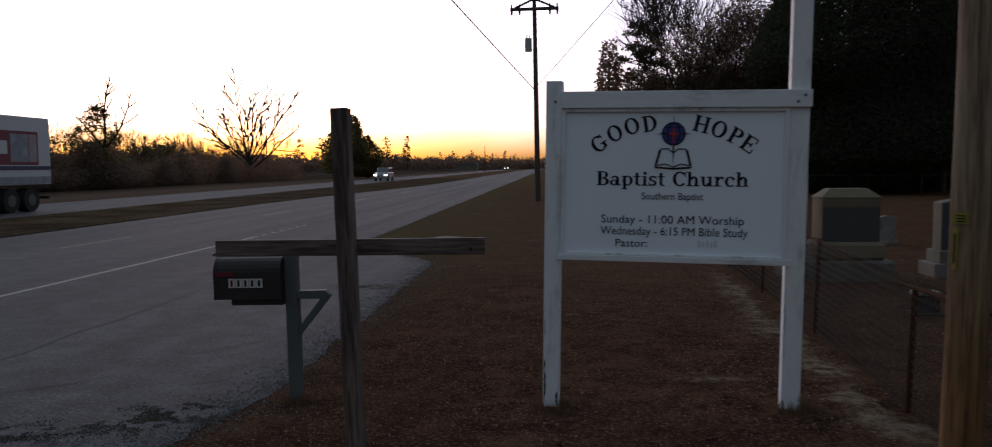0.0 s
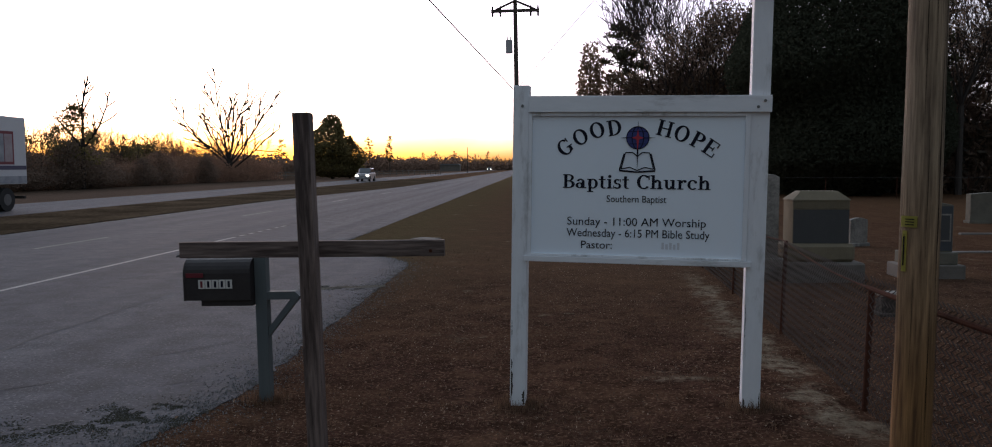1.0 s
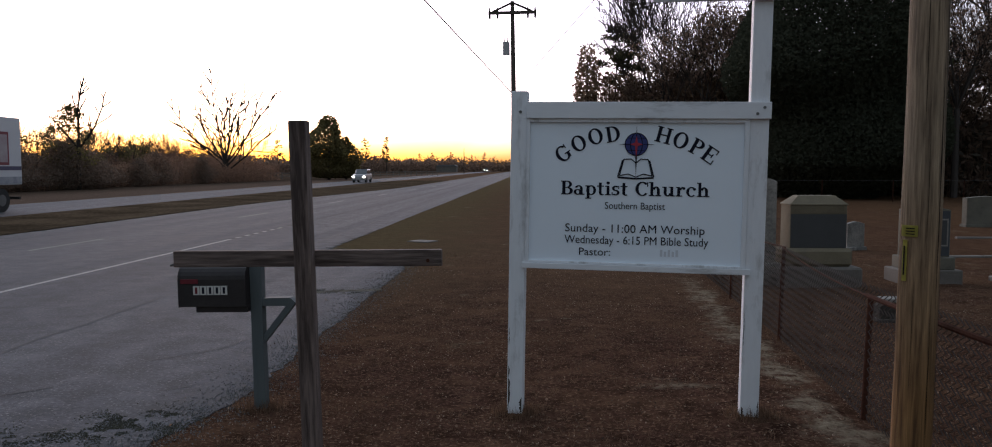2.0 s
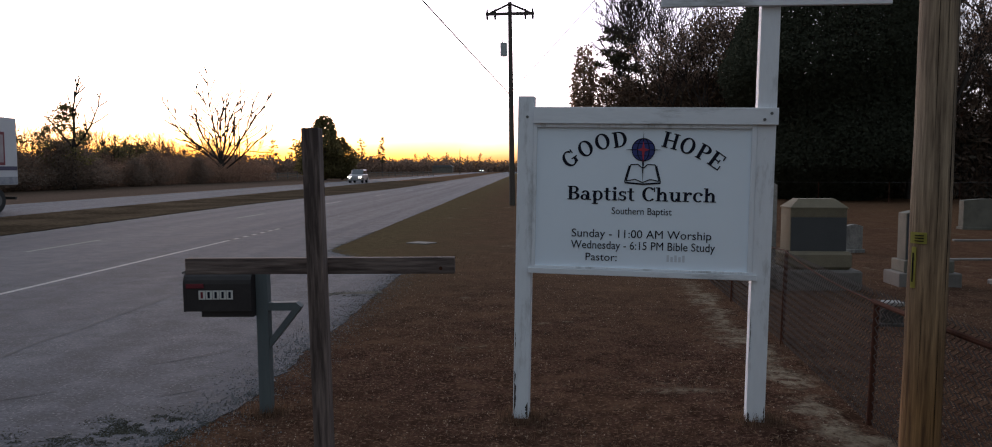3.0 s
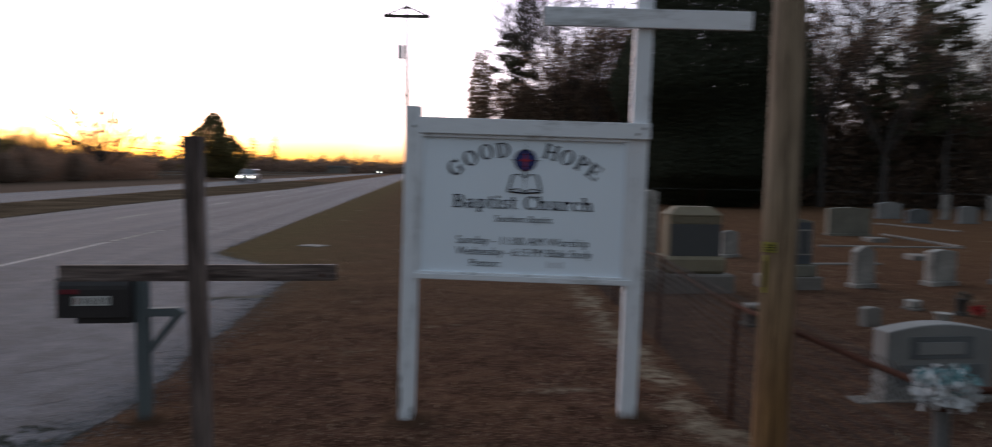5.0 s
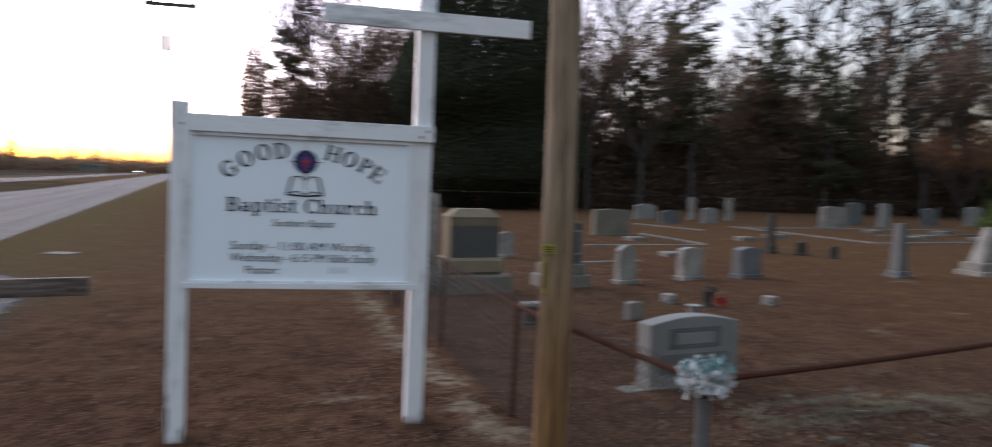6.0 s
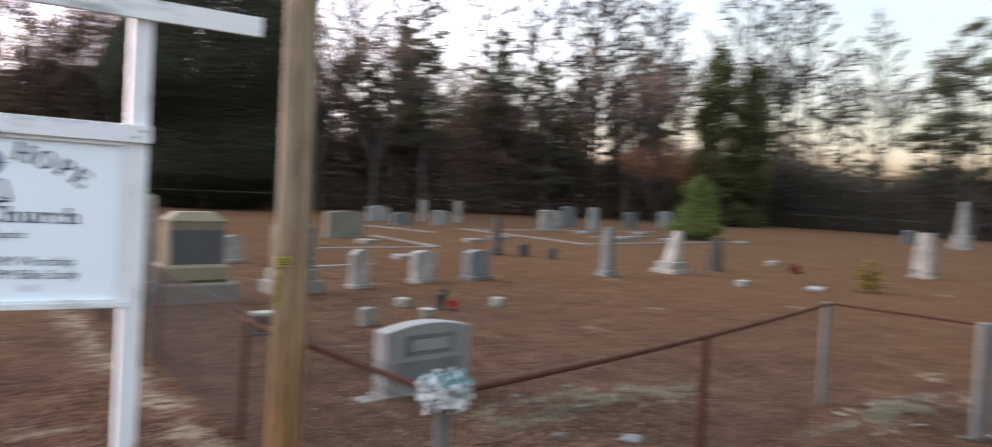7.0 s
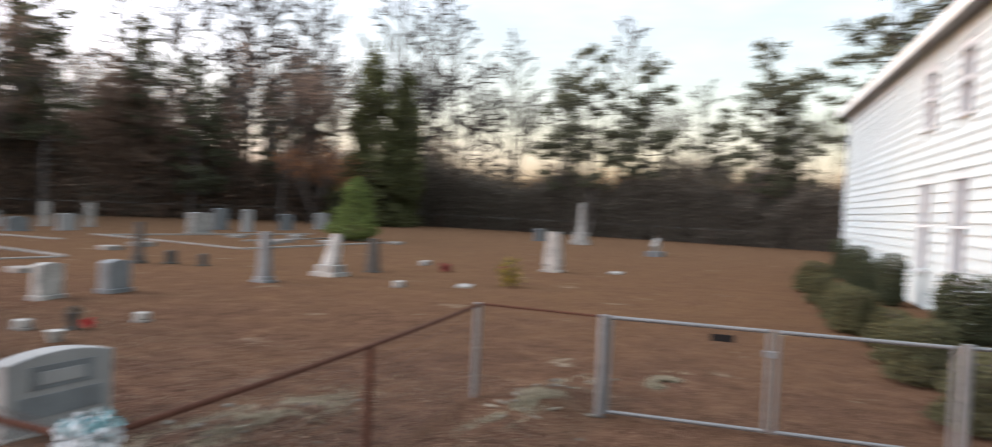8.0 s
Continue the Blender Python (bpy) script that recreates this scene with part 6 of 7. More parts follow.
# the large dark evergreen behind the sign, and the green ones that stand clear
big = dense_tree("evergreen_tree", "huge very dark evergreen tree behind the graves", 19.0, 6.2, 61, 250000, 0.19, MAGNOLIA_LEAF, 0.0, 0.42, 0.45, 14, 0.7, 0.8)
big.matrix_basis = pose(18.9, 52.0, 0)
place(CEDARS[0], 54.3, 38.2, 40, 1.2, 1.1)
place(CEDARS[1], 56.6, 36.4, 130, 1.0, 1.0)
place(CEDARS[1], 55.0, 36.8, 250, 0.9, 0.62)
cone = dense_tree("conical_shrub", "bright green conical evergreen shrub among the graves", 3.2, 1.32, 71, 6500, 0.17, BUSH_GREEN, 0.02, 0.62, 0.06, 16, 0.45, 0.55)
tagged(cone, category="shrub")
cone.matrix_basis = pose(33.4, 24.2, 0)

# edge of the wood, from the road round to the church
EDGE = [(4.8, 62), (12, 56), (26, 53), (38, 51), (50, 47), (61, 42), (66, 30), (68, 18), (68, 6), (66, -8)]


def along(t):
    t = t * (len(EDGE) - 1)
    i = min(len(EDGE) - 2, int(t))
    a, b = Vector(EDGE[i]), Vector(EDGE[i + 1])
    d = (b - a).normalized()
    return a.lerp(b, t - i), Vector((-d.y, d.x))


for row, (count, back_off) in enumerate(((34, 2.5), (34, 7.0), (22, 13.0))):
    for k in range(count):
        t = (k + rnd.uniform(0.1, 0.9)) / count
        p, nrm = along(t)
        p = p + nrm * (back_off + rnd.uniform(-2, 2))
        bearing = math.degrees(math.atan2(p.x, p.y))
        if bearing < 11.5 or (12 < p.x < 26 and row == 0 and p.y > 45):
            continue
        pick = rnd.random()
        if 26.6 < bearing < 28.8:                       # sky shows between the trunks
            continue
        if bearing > 67.5 and row and pick < 0.55:
            continue
        if 60.0 < bearing < 67.5:                       # a gap in the canopy
            if row == 1 and pick < 0.5:
                place(rnd.choice(BARES), p.x, p.y, rnd.uniform(0, 360), rnd.uniform(0.8, 1.0))
            continue
        if t > 0.62:
            proto = rnd.choice(BARES) if pick < 0.6 else rnd.choice(BROWNS) if pick < 0.85 else RUSTS[0]
            s = rnd.uniform(0.45, 0.8)
            if row == 2 and pick < 0.5:
                continue
        else:
            proto = rnd.choice(PINES) if pick < 0.5 else rnd.choice(BARES) if pick < 0.72 else rnd.choice(BROWNS)
            s = rnd.uniform(0.72, 1.02)
        place(proto, p.x, p.y, rnd.uniform(0, 360), s, s * rnd.uniform(0.92, 1.12))
# trees that stand out against the sky
BY_CHURCH = (
    (WIDE[0], 62.4, 22.0, 1.1), (WIDE[1], 63.4, 25.4, 0.97), (WIDE[1], 64.0, 17.4, 1.07), (WIDE[0], 63.5, 8.8, 1.1), (PINES[1], 65.5, 6.6, 0.95), (PINES[2], 67.0, 12.5, 0.75), (PINES[1], 68.0, 20.0, 0.8),
    (WIDE[0], 56.0, 0.6, 1.32), (WIDE[1], 61.0, -1.5, 1.3))
BEHIND_GRAVES = (
    (PINES[0], 36.0, 55.5, 1.06), (PINES[1], 44.0, 52.5, 1.1), (PINES[3], 44.0, 46.9, 0.84), (PINES[3], 46.5, 47.8, 0.74),
    (PINES[1], 25.6, 54.0, 1.08), (BROWNS[1], 24.6, 52.5, 1.15), (BROWNS[0], 30.4, 50.6, 1.25), (PINES[0], 34.6, 50.6, 1.16), (BARES[2], 26.6, 51.5, 1.1), (BARES[1], 28.6, 54.5, 0.95), (BROWNS[0], 50.2, 43.7, 1.18), (RUSTS[0], 50.0, 40.5, 0.68), (RUSTS[0], 52.0, 40.0, 0.55), (BROWNS[1], 55.5, 42.0, 1.0))
BY_ROAD = (
    (BARES[0], 8.7, 62.5, 1.12), (BARES[2], 9.6, 60.0, 1.1), (BARES[1], 10.6, 61.5, 1.0), (BARES[1], 12.2, 62.0, 1.2),
    (BROWNS[0], 11.9, 58.0, 1.12), (BROWNS[1], 13.8, 56.5, 1.14), (BROWNS[0], 15.6, 57.0, 1.22))
for proto, x, y, s in BY_CHURCH + BEHIND_GRAVES + BY_ROAD:
    place(proto, x, y, (x * 97 + y * 31) % 360, s)
crown_pine = pine_tree("slender pine with a rounded tufted crown by the road", 12.6, 28, 0.64, 2.0, 1.5, 0.15, 0.35, 0.5)
crown_pine.matrix_basis = pose(6.7, 62.5, 0)
place(crown_pine, 8.1, 64.0, 140, 0.85, 0.96)
# tall leafless crowns above the rest
TALL = [lacy_tree("tall leafless hardwood with fine spreading limbs", 18.0, 136 + k) for k in range(3)]
for k in range(40):
    p, nrm = along(0.24 + 0.74 * (k + rnd.uniform(0.1, 0.9)) / 40)
    p = p + nrm * rnd.uniform(3.0, 11.0)
    size = rnd.uniform(0.85, 1.22)
    bearing = math.degrees(math.atan2(p.x, p.y))
    if (bearing > 66.5 and k % 3) or (bearing < 42 and k % 2):
        continue
    if 26.6 < bearing < 28.8:
        continue
    size *= 0.85 if bearing > 60.5 else 1.18 if bearing > 40 else 1.0
    place(TALL[k % 3], p.x, p.y, rnd.uniform(0, 360), size, size * rnd.uniform(0.95, 1.1))
protos += TALL
for p in protos:
    p.matrix_basis = pose(-60 - 9 * protos.index(p), 330, 0)     # the first of each kind stand in the far wood

vine = dense_tree("vine_covered_tree", "broken tree trunk wrapped in vines at the wood's edge", 11.3, 1.0, 77, 8500, 0.28, SAPLING_LEAF, 0.0, 0.16, 0.3, 7, 0.6, 0.5)
vine.matrix_basis = pose(4.35, 62.0, 0)
thick = dense_tree("brown_tree", "bushy tree full of dead brown leaves at the wood's edge", 9.2, 1.7, 78, 7000, 0.26, BROWN_LEAF, 0.0, 0.3, 0.15, 20, 0.6, 0.3)
thick.matrix_basis = pose(6.1, 62.2, 0)
place(thick, 7.9, 61.5, 100, 1.1, 0.94)
place(thick, 9.8, 60.8, 200, 1.15, 1.1)


def thicket(name, label, pts, width, top, count, size, material, seed, twigs=0):
    """Dense undergrowth along a line: leaf sprays and upright stems, one mass that nobody could count."""
    r2 = random.Random(seed)
    v, f = [], []
    pts = [Vector(p) for p in pts]
    lens = [(b - a).length for a, b in zip(pts, pts[1:])]
    for k in range(count + twigs):
        u = r2.uniform(0, sum(lens))
        for i, ln in enumerate(lens):
            if u <= ln:
                break
            u -= ln
        d = (pts[i + 1] - pts[i]).normalized()
        c = pts[i] + d * u + Vector((-d.y, d.x)) * r2.uniform(0, width)
        crest = top * (0.7 + 0.75 * noise.noise((c.x * 0.16, c.y * 0.16, seed)) + 0.22 * noise.noise((c.x * 0.6, c.y * 0.6, seed)))
        if k < count:
            leaf(v, f, Vector((c.x, c.y, crest * (1 - r2.random() ** 1.5))), size * r2.uniform(0.8, 2.1), r2, 0.3, -0.3)
        else:
            h = crest * r2.uniform(0.7, 1.35)
            tube(v, f, Vector((c.x, c.y, 0)), Vector((c.x + r2.gauss(0, 0.25), c.y + r2.gauss(0, 0.25), h)), 0.022, 0.006, 3)
    return tagged(new(name, raw(name, v, f, material)), label, "undergrowth", "", "stuff")


thicket("undergrowth", "dark tangled winter undergrowth at the edge of the wood", EDGE, 9.0, 5.4, 85000, 0.37, BRUSH_LEAF, 2, 9000)
thicket("undergrowth", "tall brown saplings and dead leaves among the trunks", EDGE[1:6], 12.0, 6.8, 44000, 0.38, BROWN_LEAF, 12, 6000)
thicket("undergrowth", "tall oak saplings with dead leaves behind the graves", EDGE[2:5], 9.0, 9.6, 38000, 0.36, BROWN_LEAF, 17, 1500)
thicket("undergrowth", "thin grey saplings at the edge of the wood", EDGE[5:], 10.0, 5.6, 20000, 0.3, BROWN_LEAF, 13, 3500)
thicket("undergrowth", "tall brown brush at the end of the wood by the church", EDGE[7:], 9.0, 5.8, 10000, 0.3, BROWN_LEAF, 16, 2500)
thicket("undergrowth", "grey-brown brush before the pines", [(60.5, 40), (62.5, 30), (62.0, 18), (61.5, 6), (60, -6)], 3.0, 5.4, 30000, 0.28, BRUSH_LEAF, 14, 3500)
thicket("undergrowth", "dense brown saplings at the end of the wood by the road", [(5.6, 62), (9.0, 60), (17.0, 56)], 7.0, 11.5, 36000, 0.27, SAPLING_LEAF, 15, 1500)
thicket("undergrowth", "tall oak brush with dead leaves beside the dark evergreen", [(10.2, 59.5), (18.0, 56)], 5.0, 12.5, 16000, 0.28, BROWN_LEAF, 25, 700)
thicket("undergrowth", "brown dead scrub before the wood", EDGE[2:7], 3.0, 2.6, 9000, 0.42, BROWN_LEAF, 3, 1500)

# far side of the road: scrub, a dead-topped tree, a spreading bare tree
thicket("roadside_scrub", "brown scrub and brush beyond the highway", [(-43, 20), (-40, 62), (-39.5, 92), (-37.5, 104), (-38.5, 122)], 8.0, 3.3, 120000, 0.16, SCRUB_LEAF, 5, 900)
thicket("roadside_scrub", "bare saplings above the scrub", [(-46, 30), (-44, 66), (-44, 100), (-52, 150)], 10.0, 5.2, 30000, 0.15, SCRUB_LEAF, 6, 3500)
shrub = dense_tree("roadside_shrub", "dark tangled shrub in the roadside scrub", 3.6, 2.1, 95, 6500, 0.17, SHRUB_LEAF, 0.0, 0.45, 0.05, 24, 0.45, 0.25)
tagged(shrub, category="shrub", group="roadside shrubs")
shrub.matrix_basis = pose(-41.5, 56.0, 0)
for x, y, sc in ((-40.5, 72.0, 1.0), (-41.5, 63.0, 1.2), (-41.0, 86.0, 0.95), (-41.0, 47.0, 1.2), (-40.2, 67.5, 1.05), (-41.8, 76.5, 0.9), (-40.8, 58.5, 1.1), (-40.0, 80.5, 0.8), (-39.5, 95.0, 0.75), (-42.5, 52.0, 1.3), (-40.6, 69.8, 1.35)):
    place(shrub, x, y, x * 31 % 360, sc, sc * (0.9 + 0.2 * (y % 1.7)))
for k in range(46):
    y = 40 + 92 * (k + rnd.random()) / 46
    x = -44.0 - rnd.uniform(0, 9) - max(0.0, y - 100) * 0.2
    small = rnd.choice(BROWNS + BARES + RUSTS)
    sc = rnd.uniform(0.3, 0.5)
    place(small, x, y, rnd.uniform(0, 360), sc * 1.15, sc)
thicket("far_wood", "low dark woods along the distant skyline", [(-120, 200), (-60, 330), (-20, 420), (40, 480)], 25.0, 5.8, 34000, 1.1, BROWN_LEAF, 7, 2500)
thicket("far_wood", "low dark woods beyond the fields", [(-260, 130), (-150, 220), (-100, 240)], 25.0, 5.5, 15000, 1.0, BROWN_LEAF, 8, 1500)


def fan_tree(label, height, seed, limbs, low, r):
    """A leafless tree: long straight limbs fan out from a short trunk and carry fine twigs."""
    r4 = random.Random(seed)
    v, f = [], []
    head = Vector((0.1, 0, height * low))
    tube(v, f, Vector((0, 0, -0.1)), head, r * 1.25, r, 8)
    for k in range(limbs):
        e = -1.0 + 2.0 * (k + r4.uniform(-0.3, 0.3)) / (limbs - 1)
        d = Vector((math.sin(e), r4.gauss(0, 0.3), math.cos(e))).normalized()
        start = head - Vector((0, 0, height * 0.1 * abs(e) * r4.random()))
        crooked(v, f, start, d, height * (1 - low) * r4.uniform(0.72, 1.0) * (1.0 - 0.16 * abs(e)), r * r4.uniform(0.3, 0.36), r4, 1, 0.03, 8, 0.085)
    return finish_tree("tree", label, (v, f), None, None, SILHOUETTE_BARK)


spread_tree = fan_tree("wide leafless tree with a fan of bare limbs", 16.2, 84, 13, 0.17, 0.4)
spread_tree.matrix_basis = pose(-41.0, 106, 0)
r4 = random.Random(88)
v, f, cv, cf = [], [], [], []
tube(v, f, Vector((0, 0, -0.1)), Vector((0.1, 0, 4.2)), 0.2, 0.15, 7)
tip = crooked(v, f, Vector((0.1, 0, 4.2)), Vector((0.05, 0, 1)), 5.6, 0.14, r4, 1, 0.05, 7, 0.062)
crooked(v, f, Vector((0.1, 0, 3.6)), Vector((0.62, 0.1, 0.75)).normalized(), 5.2, 0.13, r4, 1, 0.06, 6, 0.062)
crooked(v, f, Vector((0.1, 0, 3.4)), Vector((-0.6, 0.2, 0.75)).normalized(), 4.2, 0.1, r4, 1, 0.05, 5, 0.042)
for k in range(78):
    a, z = r4.uniform(0, 6.3), r4.uniform(2.2, 7.2)
    w = (2.5 if z < 4.6 else 2.5 - 0.72 * (z - 4.6)) * math.sqrt(r4.random())
    clump(cv, cf, Vector((math.cos(a) * w - 0.45, math.sin(a) * w, z)), 0.5, 0.42, 40, 0.2, r4, 0.65)
dead_top = finish_tree("tree", "tree with dead limbs above a leafy olive middle", (v, f), (cv, cf), ROADSIDE_LEAF, SILHOUETTE_BARK, "")
dead_top.matrix_basis = pose(-39.4, 68.4, 0)
v, f, cv, cf = [], [], [], []
for k in range(5):
    d = Vector((r4.gauss(0, 0.3), r4.gauss(0, 0.3), 1)).normalized()
    tip = crooked(v, f, Vector((r4.gauss(0, 0.2), r4.gauss(0, 0.2), -0.1)), d, r4.uniform(4.4, 5.6), 0.07, r4, 1, 0.04, 6, 0.02)
    for s in range(6):
        clump(cv, cf, tip + Vector((r4.gauss(0, 0.5), r4.gauss(0, 0.5), r4.gauss(-0.6, 0.6))), 0.6, 0.5, 34, 0.22, r4, 0.65)
sapling = finish_tree("leafy_tree", "slim olive sapling in the roadside scrub", (v, f), (cv, cf), ROADSIDE_LEAF, SILHOUETTE_BARK, "roadside saplings")
sapling.matrix_basis = pose(-43.2, 66.5, 0)
for x, y, sc in ((-45.5, 62.0, 1.0), (-44.0, 84.0, 0.95), (-46.0, 92.0, 1.0), (-43.5, 76.0, 0.8)):
    place(sapling, x, y, x * 53 % 360, sc)
road_tree = dense_tree("roadside_tree", "round-topped dark green tree by the far road", 10.2, 4.0, 87, 15000, 0.42, ROADSIDE_LEAF, 0.03, 0.46, 0.3, 22, 0.55, 0.5)
road_tree.matrix_basis = pose(-32.5, 128, 0)
place(road_tree, -30.4, 131, 70, 0.62, 0.68)
for k in range(18):
    x = -120 + 165 * (k + rnd.random()) / 18
    y = 470 + rnd.uniform(-50, 60)
    if -24 < x < -2:
        x -= 30
    place(rnd.choice(PINES), x, y, rnd.uniform(0, 360), rnd.uniform(0.55, 0.85))

# shrubs along the church wall
hedge_proto = dense_tree("hedge_shrub", "clipped round boxwood shrub along the church wall", 0.82, 0.5, 91, 6500, 0.06, BOXWOOD, 0.0, 0.3, 0.05, 9, 0.6, 0.75)
tagged(hedge_proto, category="shrub", group="church hedge")
hedge_proto.matrix_basis = pose(9.85, -1.0, 0)
for x, y, s, h in ((12.3, -0.2, 1.0, 1.05), (13.7, 0.0, 0.8, 0.85), (15.4, 0.2, 0.85, 0.85), (17.0, 0.8, 1.0, 1.05), (18.6, 1.0, 0.9, 0.95), (20.4, 1.3, 0.85, 0.9), (22.1, 1.7, 0.9, 0.95), (25.4, 2.2, 1.1, 1.15), (11.0, -0.9, 0.8, 0.9)):
    place(hedge_proto, x, y - 0.25, x * 77 % 360, s, h)
tall_proto = dense_tree("upright_shrub", "tall clipped dark green shrub against the church wall", 1.35, 0.32, 92, 6500, 0.07, YEW_LEAF, 0.0, 0.07, 0.05, 2, 0.6, 0.7)
tagged(tall_proto, category="shrub", group="upright shrubs")
tall_proto.matrix_basis = pose(23.5, -0.1, 0)
for x, y, s, h in ((28.7, 0.82, 1.0, 1.02), (33.3, 1.63, 0.85, 1.1), (16.85, -1.27, 1.6, 0.95), (26.2, 0.4, 0.8, 0.8), (31.0, 1.2, 0.8, 0.9)):
    place(tall_proto, x, y, x * 50, s, h)
yb = dense_tree("small_bush", "small yellowing bush on a grave", 0.75, 0.32, 93, 200, 0.14, YELLOW_LEAF, 0.05, 0.25, 0.03, 6, 0.5, 0.3)
tagged(yb, category="shrub")
yb.matrix_basis = pose(19.1, 8.85, 0)

# ---------------------------------------------------------------- dry grass and leaf litter on the verge
v, f = [], []
r3 = random.Random(7)
for _ in range(90000):
    y = 2.5 + 17 * r3.random() ** 1.7
    x = r3.uniform(-4.6 if y > 14 else -2.6, 9.0)
    if r3.random() < (y - 9) / 10.5:
        continue
    if x < kerb_x(y) + 0.02 + abs(r3.gauss(0, 0.05)):
        continue
    strip_c = 2.02 + 0.055 * y
    if abs(x - strip_c) < 0.3 and r3.random() < 0.75:
        continue
    h, a = r3.uniform(0.008, 0.032), r3.uniform(0, 6.3)
    z = relief(x, y) - 0.004
    lx, ly = r3.gauss(0, 0.045), r3.gauss(0, 0.045)
    k = len(v)
    w = 0.0028
    v += [(x - w * math.cos(a), y - w * math.sin(a), z), (x + w * math.cos(a), y + w * math.sin(a), z), (x + lx, y + ly, z + h)]
    f.append((k, k + 1, k + 2))
for _ in range(9000):
    y = 2.6 + 15 * r3.random() ** 1.6
    x = r3.uniform(-2.4, 9.0)
    if x < kerb_x(y) + 0.03 or (abs(x - 2.02 - 0.055 * y) < 0.3 and r3.random() < 0.8) or noise.noise((x * 0.9, y * 0.9, 3)) < -0.12:
        continue
    z, long = relief(x, y) - 0.004, r3.uniform(0.025, 0.06)
    for _ in range(6):
        a, lean = r3.uniform(0, 6.3), r3.uniform(0.4, 1.3)
        bx, by, w = x + r3.gauss(0, 0.012), y + r3.gauss(0, 0.012), 0.0035
        k = len(v)
        v += [(bx - w * math.sin(a), by + w * math.cos(a), z), (bx + w * math.sin(a), by - w * math.cos(a), z),
              (bx + long * lean * 0.7 * math.cos(a), by + long * lean * 0.7 * math.sin(a), z + long * (1.25 - 0.7 * lean))]
        f.append((k, k + 1, k + 2))
# longer tufts that the mower leaves round posts and along the fence
feet = [(0.03, 6.0), (1.77, 5.82), (-0.87, 3.66), (-1.95, 6.03), (2.41, 4.72)]
for _ in range(5200):
    if r3.random() < 0.45:
        px, py = r3.choice(feet)
        a, d = r3.uniform(0, 6.3), r3.uniform(0.06, 0.2)
        x, y = px + d * math.cos(a), py + d * math.sin(a)
    elif r3.random() < 0.6:
        y = r3.uniform(3.2, 16.0)
        x = 2.53 + 0.0575 * (y - 3.2) + r3.gauss(0, 0.05)
    else:
        s = r3.random()
        x, y = 2.53 + 5.31 * s, 3.2 + 0.8 * s + r3.gauss(0, 0.05)
    a, long, lean, w, k = r3.uniform(0, 6.3), r3.uniform(0.03, 0.1), r3.uniform(0.1, 0.6), 0.003, len(v)
    z = relief(x, y) - 0.004
    v += [(x - w * math.sin(a), y + w * math.cos(a), z), (x + w * math.sin(a), y - w * math.cos(a), z), (x + long * lean * math.cos(a), y + long * lean * math.sin(a), z + long)]
    f.append((k, k + 1, k + 2))
tagged(new("dry_grass", raw("dry_grass", v, f, STRAW)), "short dry brown grass blades", "grass", "", "stuff")
v, f = [], []
for _ in range(9000):
    y = 3.6 + 15 * r3.random() ** 1.6
    x = kerb_x(y) + r3.gauss(-0.04, 0.2)
    c, s = Vector((x, y, (0.006 if x < kerb_x(y) else relief(x, y)) + 0.002)), r3.uniform(0.004, 0.011)
    k = len(v)
    a = r3.uniform(0, 6.3)
    v += [(c.x + s * math.cos(a + q), c.y + s * math.sin(a + q), c.z - 0.003) for q in (0, 2.1, 4.2)] + [(c.x, c.y, c.z + s * 0.8)]
    f += [(k, k + 1, k + 3), (k + 1, k + 2, k + 3), (k + 2, k, k + 3)]
tagged(new("edge_gravel", raw("edge_gravel", v, f, GRAVEL)), "loose grey gravel along the crumbled asphalt edge", "gravel", "", "stuff")
v, f = [], []
for _ in range(3600):
    y, x = 2.5 + 13 * r3.random() ** 1.3, r3.uniform(-3.0, 8.5)
    if x < kerb_x(y) - abs(r3.gauss(0, 0.25)):
        continue
    leaf(v, f, Vector((x, y, max(relief(x, y), 0.006 if x < kerb_x(y) else -1) + 0.006)), r3.uniform(0.014, 0.034), r3, 0.6, 0.0)
for _ in range(2600):
    y, x = 2.8 + 9 * r3.random() ** 1.3, r3.uniform(-2.2, 7.5)
    if x > kerb_x(y):
        leaf(v, f, Vector((x, y, relief(x, y) + 0.012)), r3.uniform(0.012, 0.03), r3, 0.8, 0.0)
for _ in range(1500):
    x, y = r3.gauss(5.5, 0.8), r3.gauss(5.0, 0.35)
    leaf(v, f, Vector((x, y, relief(x, y) + 0.008)), r3.uniform(0.03, 0.09), r3, 0.3, 0.0)
tagged(new("leaf_litter", raw("leaf_litter", v, f, LITTER)), "scattered dry leaves and twigs", "leaves", "", "stuff")

v, f = [], []
for _ in range(20000):
    bx, by, sx, sy = r3.choice(((-3.35, 5.2, 0.5, 0.14), (-2.75, 5.45, 0.3, 0.1), (-3.9, 5.05, 0.3, 0.1), (-2.7, 11.9, 0.3, 0.12), (-2.75, 5.75, 0.2, 0.12), (0, 0, 0, 0), (0, 0, 0, 0)))
    x, y = r3.gauss(bx, sx), r3.gauss(by, sy)
    if not by:                              # along the crumbled edge of the paving
        y = r3.uniform(4.2, 24.0)
        x = kerb_x(y) - abs(r3.gauss(0, 0.07))
    if x > kerb_x(y) + 0.02 or noise.noise((x * 4, y * 5, 2)) + 0.5 * noise.noise((x * 13, y * 13, 6)) < r3.uniform(-0.1, 0.2):
        continue
    k, a, s = len(v), r3.uniform(0, 6.3), r3.uniform(0.004, 0.012)
    v += [(x + s * math.cos(a + q), y + s * math.sin(a + q), 0.005) for q in (0, 2.1, 4.2)] + [(x, y, 0.008 + s * 0.35)]
    f += [(k, k + 1, k + 3), (k + 1, k + 2, k + 3), (k + 2, k, k + 3)]
